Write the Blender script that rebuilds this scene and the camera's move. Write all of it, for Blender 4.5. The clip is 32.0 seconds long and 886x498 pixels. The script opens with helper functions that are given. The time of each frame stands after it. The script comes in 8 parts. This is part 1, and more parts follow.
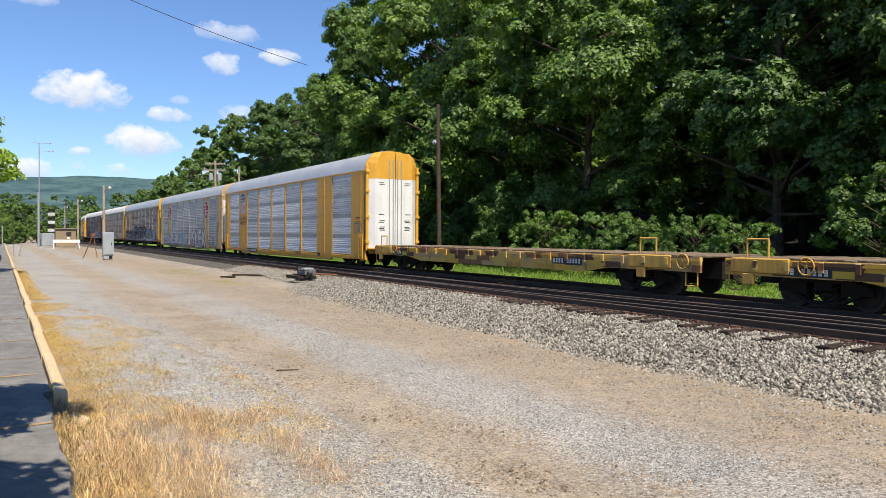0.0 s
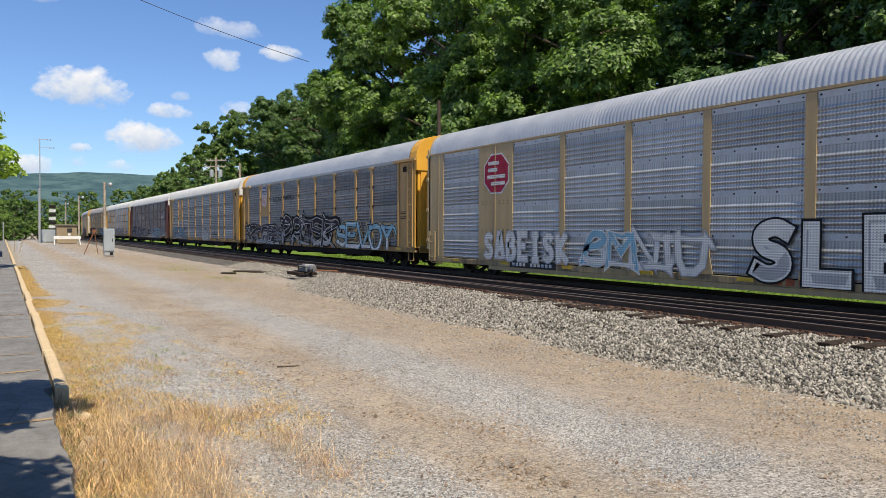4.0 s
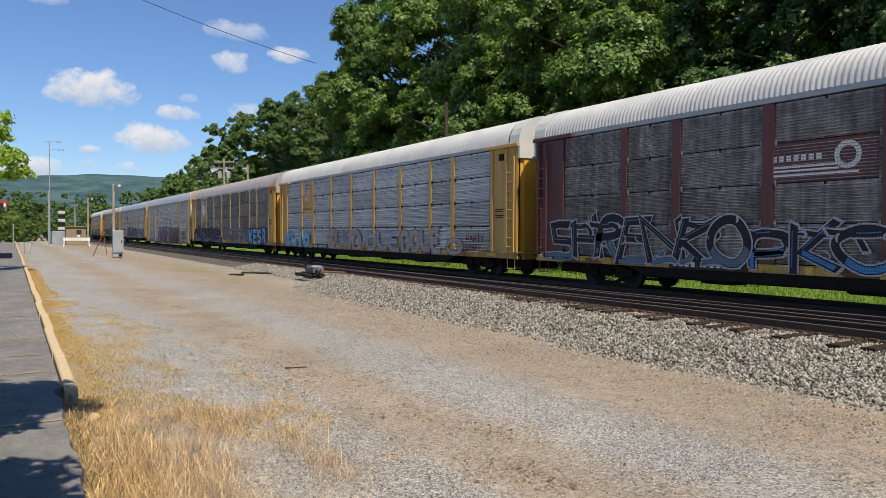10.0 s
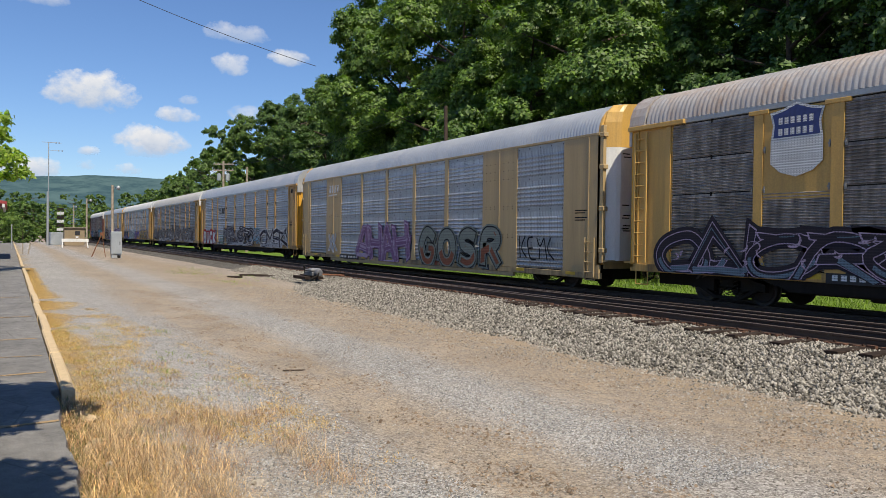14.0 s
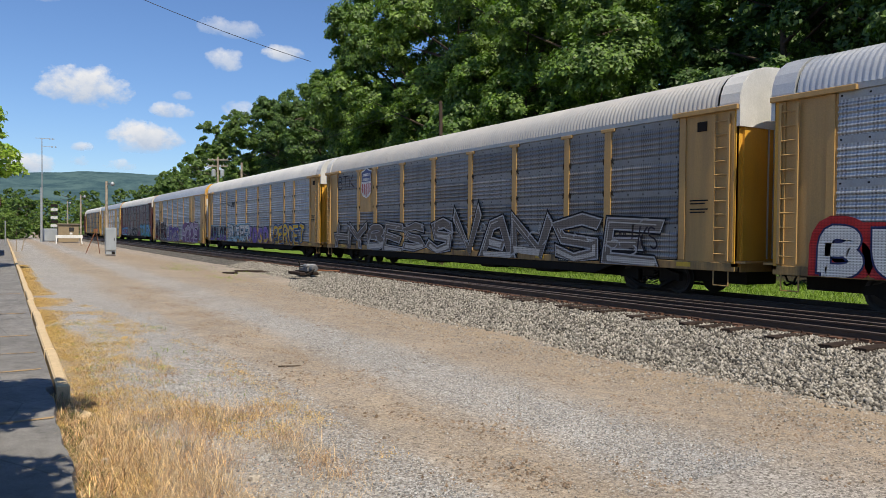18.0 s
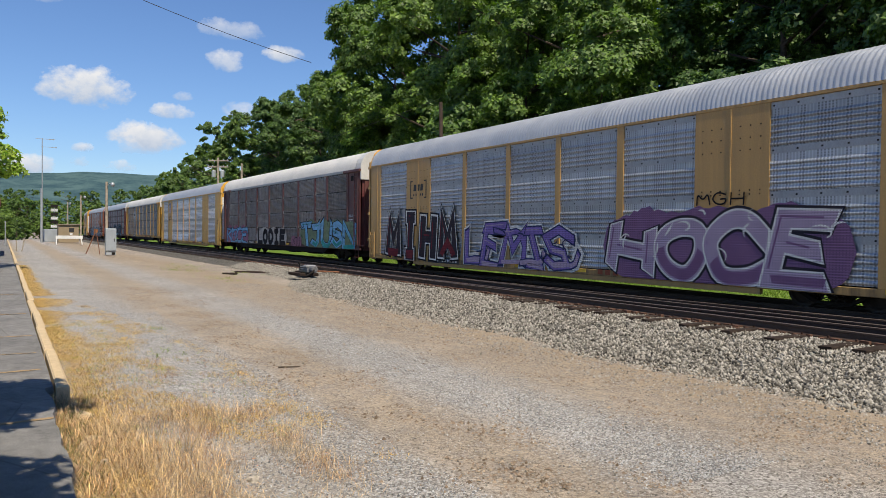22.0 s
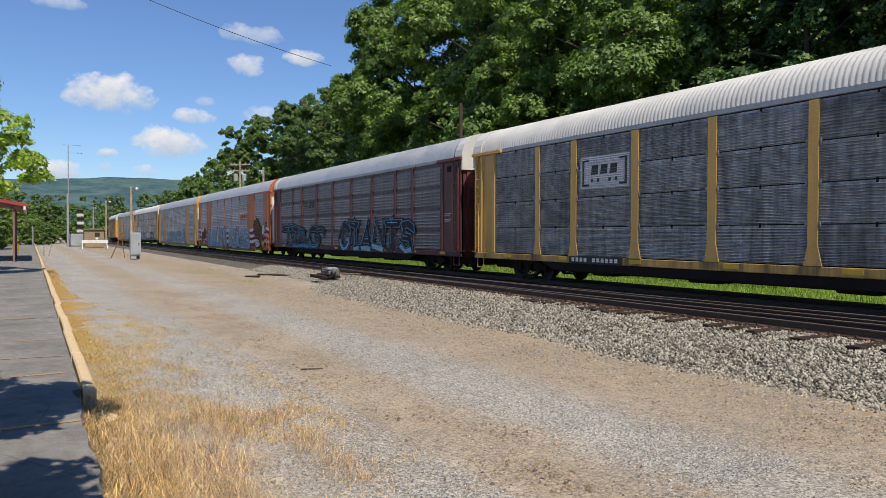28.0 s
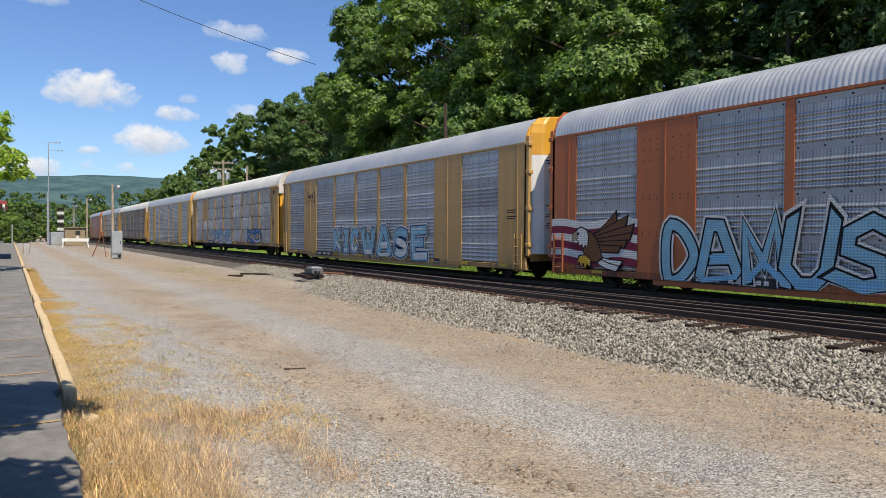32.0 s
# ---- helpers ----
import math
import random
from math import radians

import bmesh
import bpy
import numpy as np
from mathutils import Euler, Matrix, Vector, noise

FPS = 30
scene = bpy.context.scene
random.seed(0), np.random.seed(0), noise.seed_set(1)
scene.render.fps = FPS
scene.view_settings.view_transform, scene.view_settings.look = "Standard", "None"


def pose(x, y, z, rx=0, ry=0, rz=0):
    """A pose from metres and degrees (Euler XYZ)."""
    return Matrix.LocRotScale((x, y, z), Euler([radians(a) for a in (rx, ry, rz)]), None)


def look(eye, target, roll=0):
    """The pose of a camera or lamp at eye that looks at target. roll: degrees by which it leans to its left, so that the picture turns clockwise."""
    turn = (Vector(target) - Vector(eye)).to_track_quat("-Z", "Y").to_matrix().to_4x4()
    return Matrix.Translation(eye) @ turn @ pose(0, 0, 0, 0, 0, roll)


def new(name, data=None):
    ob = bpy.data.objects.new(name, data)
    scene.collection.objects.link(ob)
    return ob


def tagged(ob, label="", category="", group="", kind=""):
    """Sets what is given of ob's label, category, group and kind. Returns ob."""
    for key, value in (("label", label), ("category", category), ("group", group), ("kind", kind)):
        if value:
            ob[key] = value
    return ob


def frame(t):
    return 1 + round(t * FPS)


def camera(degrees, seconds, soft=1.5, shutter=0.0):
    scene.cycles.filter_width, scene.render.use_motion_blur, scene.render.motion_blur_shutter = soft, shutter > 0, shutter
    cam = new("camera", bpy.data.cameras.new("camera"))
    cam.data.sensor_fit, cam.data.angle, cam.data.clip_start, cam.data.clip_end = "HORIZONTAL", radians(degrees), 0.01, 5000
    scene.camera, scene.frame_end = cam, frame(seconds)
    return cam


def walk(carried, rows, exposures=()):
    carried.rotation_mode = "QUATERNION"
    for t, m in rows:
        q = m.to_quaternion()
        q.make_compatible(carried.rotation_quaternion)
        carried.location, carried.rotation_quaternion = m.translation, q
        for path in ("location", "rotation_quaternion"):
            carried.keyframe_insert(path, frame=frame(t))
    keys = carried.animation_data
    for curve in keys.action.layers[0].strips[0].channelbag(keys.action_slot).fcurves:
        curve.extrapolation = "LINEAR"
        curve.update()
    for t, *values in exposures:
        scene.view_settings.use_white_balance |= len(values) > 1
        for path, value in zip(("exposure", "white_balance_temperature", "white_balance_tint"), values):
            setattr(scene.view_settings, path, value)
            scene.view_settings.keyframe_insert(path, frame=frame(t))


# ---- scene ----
# ---- camera and its path ----
LENS = 61.38
EYE = (0.0, 0.0, 1.84)
cam = camera(LENS, 32.0, soft=0.45)

# seconds, heading from the track's far end, tilt, lean (degrees)
PATH = [
    (0, 30.682, -1.053, 0.329),
    (0.5, 30.557, -1.096, 0.380),
    (1, 30.487, -1.152, 0.337),
    (1.5, 30.457, -1.146, 0.322),
    (2, 30.446, -1.183, 0.286),
    (2.5, 30.538, -1.230, 0.295),
    (3, 30.643, -1.278, 0.349),
    (3.5, 30.680, -1.318, 0.345),
    (5.5, 30.355, -1.305, 0.368),
    (6, 30.368, -1.283, 0.400),
    (6.5, 30.417, -1.300, 0.387),
    (7, 30.411, -1.342, 0.376),
    (7.5, 30.523, -1.385, 0.290),
    (8, 30.657, -1.330, 0.209),
    (8.5, 30.624, -1.319, 0.293),
    (9, 30.463, -1.352, 0.358),
    (9.5, 30.234, -1.321, 0.319),
    (10, 30.056, -1.230, 0.292),
    (10.5, 29.997, -1.169, 0.339),
    (11, 30.020, -1.128, 0.464),
    (11.5, 30.112, -1.122, 0.494),
    (12, 30.194, -1.100, 0.591),
    (12.5, 30.199, -1.119, 0.630),
    (13, 30.167, -1.087, 0.699),
    (13.5, 30.190, -1.015, 0.685),
    (14, 30.153, -0.949, 0.693),
    (14.5, 30.122, -0.848, 0.611),
    (16.5, 30.098, -1.048, 0.630),
    (17, 30.211, -1.130, 0.664),
    (17.5, 30.380, -1.218, 0.586),
    (18, 30.520, -1.302, 0.539),
    (18.5, 30.636, -1.279, 0.517),
    (19, 30.721, -1.171, 0.581),
    (19.5, 30.761, -1.104, 0.594),
    (20, 30.719, -1.133, 0.623),
    (20.5, 30.640, -1.265, 0.614),
    (21, 30.585, -1.356, 0.676),
    (21.5, 30.528, -1.313, 0.705),
    (22, 30.517, -1.219, 0.620),
    (22.5, 30.509, -1.110, 0.651),
    (23, 30.502, -1.094, 0.645),
    (23.5, 30.454, -1.086, 0.592),
    (24, 30.470, -1.108, 0.546),
    (24.5, 30.489, -1.121, 0.574),
    (25, 30.423, -1.085, 0.604),
    (25.5, 30.316, -1.031, 0.601),
    (27.5, 29.629, -1.130, 0.299),
    (28, 28.912, -1.112, 0.146),
    (28.5, 28.732, -1.033, 0.145),
    (29, 28.784, -0.989, 0.245),
    (29.5, 29.047, -1.015, 0.352),
    (30, 29.308, -1.064, 0.368),
    (30.5, 29.576, -1.070, 0.355),
    (31, 29.822, -1.074, 0.347),
    (31.5, 29.999, -1.120, 0.397),
    (32, 30.123, -1.130, 0.370),
]


def facing(heading, tilt):
    a, b = radians(heading), radians(tilt)
    return (EYE[0] - math.cos(a) * math.cos(b), EYE[1] + math.sin(a) * math.cos(b), EYE[2] + math.sin(b))

walk(cam, [(t, look(EYE, facing(h, p), r)) for t, h, p, r in PATH],
     exposures=[(0.0, 0.52), (1.0, 0.44), (2.0, 0.44), (3.5, 0.40), (5.8, 0.19), (29.5, 0.19), (31.0, 0.32), (32.0, 0.30)])


# ---- world, sun, exposure ----
SUN_EL, SUN_AZ = radians(57), radians(-5)   # azimuth measured from +X towards +Y
SUN_DIR = Vector((math.cos(SUN_EL) * math.cos(SUN_AZ), math.cos(SUN_EL) * math.sin(SUN_AZ), math.sin(SUN_EL)))
world = bpy.data.worlds.new("sky")
scene.world = world
world.use_nodes = True
wn = world.node_tree
sky = wn.nodes.new("ShaderNodeTexSky")
sky.sky_type = "NISHITA"
sky.sun_disc = False
sky.sun_elevation = SUN_EL
sky.sun_rotation = radians(90) - SUN_AZ
sky.air_density, sky.dust_density, sky.ozone_density, sky.altitude = 1.1, 0.0, 3.0, 200
wn.nodes["Background"].inputs[1].default_value = 0.092
sky_tint = wn.nodes.new("ShaderNodeMix")
sky_tint.data_type, sky_tint.blend_type = "RGBA", "MULTIPLY"
sky_tint.inputs[0].default_value = 1.0
sky_tint.inputs[7].default_value = (0.74, 0.89, 1.15, 1)
wn.links.new(sky.outputs[0], sky_tint.inputs[6])
wn.links.new(sky_tint.outputs[2], wn.nodes["Background"].inputs[0])
sun_data = bpy.data.lights.new("sun", "SUN")
sun_data.energy, sun_data.angle, sun_data.color = 5.0, radians(0.53), (1.0, 0.91, 0.74)
sun = new("sun", sun_data)
sun.matrix_world = look(SUN_DIR * 60, (0, 0, 0))

# ---- materials ----
MATS = {}


def nodes_of(name, rough=0.7, metal=0.0):
    m = bpy.data.materials.new(name)
    m.use_nodes = True
    t = m.node_tree
    b = t.nodes["Principled BSDF"]
    b.inputs["Roughness"].default_value = rough
    b.inputs["Metallic"].default_value = metal
    b.inputs["Specular IOR Level"].default_value = 0.5 if rough < 0.7 else 0.15
    return m, t, b


def nd(t, kind, **inputs):
    n = t.nodes.new("ShaderNode" + kind)
    for k, v in inputs.items():
        n.inputs[k.replace("_", " ")].default_value = v
    return n


def coords(t, scale=(1, 1, 1), space="Object"):
    tc = t.nodes.new("ShaderNodeTexCoord")
    mp = t.nodes.new("ShaderNodeMapping")
    mp.inputs["Scale"].default_value = scale
    t.links.new(tc.outputs[space], mp.inputs[0])
    return mp.outputs[0]


def world_coords(t, scale=(1, 1, 1)):
    g = t.nodes.new("ShaderNodeNewGeometry")
    mp = t.nodes.new("ShaderNodeMapping")
    mp.inputs["Scale"].default_value = scale
    t.links.new(g.outputs["Position"], mp.inputs[0])
    return mp.outputs[0]


def noise_tex(t, co, scale, detail=4.0, rough=0.6):
    n = nd(t, "TexNoise", Scale=scale, Detail=detail, Roughness=rough)
    t.links.new(co, n.inputs["Vector"])
    return n.outputs["Fac"]


def ramp(t, fac, stops):
    r = t.nodes.new("ShaderNodeValToRGB")
    e = r.color_ramp.elements
    while len(e) < len(stops):
        e.new(0.5)
    for el, (p, c) in zip(e, stops):
        el.position = p
        el.color = (*c, 1) if len(c) == 3 else c
    t.links.new(fac, r.inputs[0])
    return r.outputs[0]


def grey(v):
    return (v, v, v)


def mix(t, fac, a, b, mode="MIX"):
    n = t.nodes.new("ShaderNodeMix")
    n.data_type, n.blend_type = "RGBA", mode
    for sock, v in ((n.inputs[0], fac), (n.inputs[6], a), (n.inputs[7], b)):
        if isinstance(v, (int, float)):
            sock.default_value = v
        elif isinstance(v, tuple):
            sock.default_value = (*v, 1) if len(v) == 3 else v
        else:
            t.links.new(v, sock)
    return n.outputs[2]


def math_node(t, op, a, b=0.0):
    n = t.nodes.new("ShaderNodeMath")
    n.operation = op
    for sock, v in ((n.inputs[0], a), (n.inputs[1], b)):
        if isinstance(v, (int, float)):
            sock.default_value = v
        else:
            t.links.new(v, sock)
    return n.outputs[0]


def bump(t, b, height, strength=0.4, distance=0.02):
    n = nd(t, "Bump", Strength=strength, Distance=distance)
    t.links.new(height, n.inputs["Height"])
    t.links.new(n.outputs[0], b.inputs["Normal"])


def paint(name, rgb, rough=0.5, dirt=0.35, dirt_rgb=(0.13, 0.09, 0.06), metal=0.0, streak=True):
    """Weathered paint: blotches, vertical streaks of dirt and a little unevenness."""
    if name in MATS:
        return MATS[name]
    m, t, b = nodes_of(name, rough, metal)
    co = coords(t)
    big = noise_tex(t, co, 0.9, 5)
    st = noise_tex(t, coords(t, (5, 5, 0.35) if streak else (3, 3, 3)), 1.0, 6, 0.7)
    fine = noise_tex(t, co, 28, 3)
    d = math_node(t, "MULTIPLY", ramp(t, math_node(t, "ADD", math_node(t, "MULTIPLY", big, 0.5), math_node(t, "MULTIPLY", st, 0.5)),
                                     [(0.40, grey(0)), (0.66, grey(1))]), dirt)
    c = mix(t, 1.0, rgb, ramp(t, big, [(0.3, grey(0.82)), (0.7, grey(1.1))]), "MULTIPLY")
    c = mix(t, d, c, dirt_rgb)
    c = mix(t, 0.25, c, ramp(t, fine, [(0.3, grey(0.55)), (0.7, grey(1.3))]), "MULTIPLY")
    t.links.new(c, b.inputs["Base Color"])
    t.links.new(ramp(t, big, [(0.3, grey(max(0.05, rough - 0.12))), (0.75, grey(min(1, rough + 0.2)))]), b.inputs["Roughness"])
    bump(t, b, fine, 0.15, 0.004)
    MATS[name] = m
    return m


def panel_metal(name, rgb, holes=0.75, dirt=0.4, metal=0.35, dirt_rgb=(0.07, 0.055, 0.045), build="mesh"):
    """Galvanised steel screen with rows of punched holes, dulled by road grime."""
    if name in MATS:
        return MATS[name]
    m, t, b = nodes_of(name, 0.42, metal)
    tc = t.nodes.new("ShaderNodeTexCoord")
    sep = t.nodes.new("ShaderNodeSeparateXYZ")
    t.links.new(tc.outputs["Object"], sep.inputs[0])
    wx = lambda p, th: math_node(t, "GREATER_THAN", math_node(t, "SINE", math_node(t, "MULTIPLY", sep.outputs[0], 2 * math.pi / p)), th)
    wz = lambda p, th: math_node(t, "GREATER_THAN", math_node(t, "SINE", math_node(t, "MULTIPLY", sep.outputs[2], 2 * math.pi / p)), th)
    if build == "mesh":      # columns of short slots between plain strips
        group = math_node(t, "MAXIMUM", math_node(t, "MULTIPLY", wx(0.61, 0.35), wx(0.43, -0.5)), wx(0.37, 0.55))
        hole = math_node(t, "MULTIPLY", math_node(t, "MULTIPLY", wx(0.085, 0.1), wz(0.062, -0.2)), math_node(t, "MULTIPLY", group, holes))
        thread = math_node(t, "MULTIPLY", wx(0.085, -0.3), 0.22)
        hole = math_node(t, "MAXIMUM", hole, thread)
    elif build == "wide":    # two rows of round holes in every third strip
        hole = math_node(t, "MULTIPLY", math_node(t, "MULTIPLY", wx(0.09, 0.0), wz(0.066, 0.0)), math_node(t, "MULTIPLY", wz(0.33, 0.45), holes))
    else:
        hole = math_node(t, "MULTIPLY", math_node(t, "MULTIPLY", wx(0.11, 0.3), wz(0.066, 0.3)), math_node(t, "MULTIPLY", wz(0.48, 0.6), holes))
    oi = t.nodes.new("ShaderNodeObjectInfo")
    co = world_free(t)
    big = noise_tex(t, co, 1.3, 5)
    st = noise_tex(t, coords(t, (7, 7, 0.5)), 1.0, 6, 0.7)
    d = math_node(t, "MULTIPLY", ramp(t, math_node(t, "ADD", math_node(t, "MULTIPLY", big, 0.5), math_node(t, "MULTIPLY", st, 0.5)),
                                     [(0.38, grey(0)), (0.68, grey(1))]), dirt)
    c = mix(t, 1.0, rgb, ramp(t, oi.outputs["Random"], [(0.0, grey(0.76)), (1.0, grey(1.18))]), "MULTIPLY")
    c = mix(t, d, c, dirt_rgb)
    if build == "ribbed":    # rain streaks and blotches of grime on the old screens
        stretch = t.nodes.new("ShaderNodeVectorMath")
        stretch.operation = "MULTIPLY"
        t.links.new(co, stretch.inputs[0])
        stretch.inputs[1].default_value = (6, 6, 0.45)
        c = mix(t, 1.0, c, ramp(t, noise_tex(t, stretch.outputs[0], 1.0, 5, 0.65), [(0.34, grey(0.62)), (0.5, grey(1.0)), (0.66, grey(1.35))]), "MULTIPLY")
        c = mix(t, 0.8, c, ramp(t, noise_tex(t, co, 4.0, 6, 0.7), [(0.36, grey(0.6)), (0.62, grey(1.25))]), "MULTIPLY")
    # holes are near-black dots: the unlit inside painted on the sheet
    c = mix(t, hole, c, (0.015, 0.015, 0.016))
    t.links.new(c, b.inputs["Base Color"])
    # long dents of the thin sheet catch the sky in streaks
    dents = noise_tex(t, coords(t, (0.35, 1, 7.0)), 1.6, 4, 0.6)
    bump(t, b, math_node(t, "ADD", math_node(t, "MULTIPLY", big, 0.4), dents), 0.35, 0.03)
    t.links.new(ramp(t, dents, [(0.35, grey(0.36)), (0.65, grey(0.56))]), b.inputs["Roughness"])
    MATS[name] = m
    return m


def world_free(t):
    """Object coordinates shifted by the object's random number, so that no two pieces look alike."""
    tc = t.nodes.new("ShaderNodeTexCoord")
    oi = t.nodes.new("ShaderNodeObjectInfo")
    mul = t.nodes.new("ShaderNodeVectorMath")
    mul.operation = "MULTIPLY_ADD"
    comb = t.nodes.new("ShaderNodeCombineXYZ")
    for i in range(3):
        t.links.new(oi.outputs["Random"], comb.inputs[i])
    t.links.new(comb.outputs[0], mul.inputs[0])
    mul.inputs[1].default_value = (41, 17, 29)
    t.links.new(tc.outputs["Object"], mul.inputs[2])
    return mul.outputs[0]


def plain(name, rgb, rough=0.7, metal=0.0, var=0.25, scale=12):
    if name in MATS:
        return MATS[name]
    m, t, b = nodes_of(name, rough, metal)
    n = noise_tex(t, coords(t), scale, 5)
    t.links.new(mix(t, 1.0, rgb, ramp(t, n, [(0.3, grey(1 - var)), (0.7, grey(1 + var))]), "MULTIPLY"), b.inputs["Base Color"])
    bump(t, b, n, 0.2, 0.006)
    MATS[name] = m
    return m


def spray(name, rgb):
    """Spray paint on a ribbed, dusty wall, with the wall's relief shading put into its colour."""
    key = "spray_" + name
    if key in MATS:
        return MATS[key]
    m, t, b = nodes_of(key, 0.78)
    n = noise_tex(t, coords(t), 3.0, 5)
    sep = t.nodes.new("ShaderNodeSeparateXYZ")
    tc = t.nodes.new("ShaderNodeTexCoord")
    t.links.new(tc.outputs["Object"], sep.inputs[0])
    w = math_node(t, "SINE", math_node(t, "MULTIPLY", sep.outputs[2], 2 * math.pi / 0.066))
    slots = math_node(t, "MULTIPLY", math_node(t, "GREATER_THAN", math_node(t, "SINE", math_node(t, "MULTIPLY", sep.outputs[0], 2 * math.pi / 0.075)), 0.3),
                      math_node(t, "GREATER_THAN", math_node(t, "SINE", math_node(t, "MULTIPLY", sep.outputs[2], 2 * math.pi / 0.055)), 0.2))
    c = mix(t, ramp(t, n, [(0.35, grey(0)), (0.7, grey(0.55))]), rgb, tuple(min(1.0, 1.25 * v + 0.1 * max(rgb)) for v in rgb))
    # shade of the ribs, then of the slots, painted onto the flat letters
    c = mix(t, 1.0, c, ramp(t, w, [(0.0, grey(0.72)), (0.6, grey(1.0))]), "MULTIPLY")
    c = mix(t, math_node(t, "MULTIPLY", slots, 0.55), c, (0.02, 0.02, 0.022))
    t.links.new(c, b.inputs["Base Color"])
    worn = noise_tex(t, coords(t, (1, 1, 0.6)), 2.2, 7, 0.7)
    t.links.new(ramp(t, worn, [(0.26, grey(0.7)), (0.36, grey(1.0))]), b.inputs["Alpha"])
    MATS[key] = m
    return m


def foliage(name, rgb, var=0.5, trans=0.35):
    m, t, b = nodes_of(name, 0.55)
    g = t.nodes.new("ShaderNodeNewGeometry")
    oi = t.nodes.new("ShaderNodeObjectInfo")
    c = mix(t, 1.0, rgb, ramp(t, g.outputs["Random Per Island"], [(0.0, (1 - var, 1 - var, 1 - var)), (0.6, (1, 1, 1)), (1.0, (1 + var * 1.3, 1 + var, 1 + var * 0.3))]), "MULTIPLY")
    c = mix(t, 1.0, c, ramp(t, oi.outputs["Random"], [(0.0, (0.8, 0.85, 0.9)), (1.0, (1.2, 1.12, 0.95))]), "MULTIPLY")
    t.links.new(c, b.inputs["Base Color"])
    tr = t.nodes.new("ShaderNodeBsdfTranslucent")
    t.links.new(mix(t, 1.0, c, (1.25, 1.55, 0.5), "MULTIPLY"), tr.inputs[0])
    ms = t.nodes.new("ShaderNodeMixShader")
    ms.inputs[0].default_value = trans
    t.links.new(b.outputs[0], ms.inputs[1])
    t.links.new(tr.outputs[0], ms.inputs[2])
    t.links.new(ms.outputs[0], t.nodes["Material Output"].inputs[0])
    MATS[name] = m
    return m


def ground_material():
    """Gravel lot with dirt tracks, worn strips, dry straw along the kerb and grass beyond the rails."""
    m, t, b = nodes_of("lot_gravel", 0.95)
    co = world_coords(t)
    sep = t.nodes.new("ShaderNodeSeparateXYZ")
    t.links.new(co, sep.inputs[0])
    y = sep.outputs[1]
    wob = noise_tex(t, world_coords(t, (0.12, 0.5, 1)), 1.0, 5)
    yy = math_node(t, "ADD", y, math_node(t, "MULTIPLY", math_node(t, "SUBTRACT", wob, 0.5), 1.5))
    peb = t.nodes.new("ShaderNodeTexVoronoi")
    peb.inputs["Scale"].default_value = 52
    t.links.new(co, peb.inputs["Vector"])
    fine = noise_tex(t, co, 75, 4, 0.8)
    mid = noise_tex(t, co, 3.0, 6, 0.7)
    big = noise_tex(t, co, 0.35, 5)
    stone = ramp(t, peb.outputs["Color"], [(0.05, (0.085, 0.085, 0.088)), (0.45, (0.265, 0.258, 0.252)), (0.95, (0.55, 0.54, 0.525))])
    dirt = ramp(t, mid, [(0.3, (0.225, 0.170, 0.118)), (0.7, (0.36, 0.292, 0.218))])
    dirt = mix(t, 1.0, dirt, ramp(t, peb.outputs["Color"], [(0.12, grey(0.72)), (0.4, grey(0.98)), (0.9, grey(1.22))]), "MULTIPLY")
    # worn wheel lanes of dirt between strips of clean stone
    lane = ramp(t, math_node(t, "MULTIPLY", yy, 0.1), [(0.05, grey(0.15)), (0.25, grey(0.2)), (0.34, grey(0.9)), (0.41, grey(0.95)), (0.48, grey(0.32)),
                                                       (0.55, grey(0.32)), (0.63, grey(0.85)), (0.72, grey(1.0)), (0.86, grey(1.0)), (0.95, grey(0.8))])
    lm = math_node(t, "MULTIPLY", lane, ramp(t, mid, [(0.25, grey(0.6)), (0.6, grey(1.0))]))
    c = mix(t, lm, stone, dirt)
    c = mix(t, 0.9, c, ramp(t, fine, [(0.25, grey(0.35)), (0.75, grey(1.6))]), "MULTIPLY")
    speck = noise_tex(t, co, 17, 3, 0.7)
    c = mix(t, 1.0, c, ramp(t, speck, [(0.30, grey(0.5)), (0.42, grey(0.97)), (0.62, grey(1.03)), (0.75, grey(1.35))]), "MULTIPLY")
    c = mix(t, 1.0, c, ramp(t, big, [(0.3, grey(0.90)), (0.7, grey(1.14))]), "MULTIPLY")
    # rust-brown fines washed out along the foot of the bank
    wash = math_node(t, "MULTIPLY", ramp(t, math_node(t, "MULTIPLY", yy, 0.1), [(0.74, grey(0)), (0.84, grey(1)), (0.93, grey(1)), (1.0, grey(0))]), ramp(t, mid, [(0.38, grey(0)), (0.56, grey(0.6))]))
    c = mix(t, wash, c, ramp(t, fine, [(0.3, (0.155, 0.11, 0.07)), (0.7, (0.40, 0.30, 0.185))]))
    # rotten straw and soil in the near corner, dry mat along the kerb
    edge = math_node(t, "ADD", y, math_node(t, "MULTIPLY", math_node(t, "SUBTRACT", mid, 0.5), 2.2))
    corner = math_node(t, "MULTIPLY", ramp(t, math_node(t, "MULTIPLY", edge, 0.1), [(0.14, grey(1)), (0.26, grey(0))]),
                       ramp(t, math_node(t, "MULTIPLY", math_node(t, "ADD", sep.outputs[0], 20.0), 0.05), [(0.50, grey(0)), (0.60, grey(0.85))]))
    litter = ramp(t, fine, [(0.3, (0.15, 0.115, 0.085)), (0.7, (0.47, 0.40, 0.32))])
    c = mix(t, corner, c, litter)
    mat_y = ramp(t, math_node(t, "MULTIPLY", edge, 0.1), [(0.08, grey(0.7)), (0.13, grey(0))])
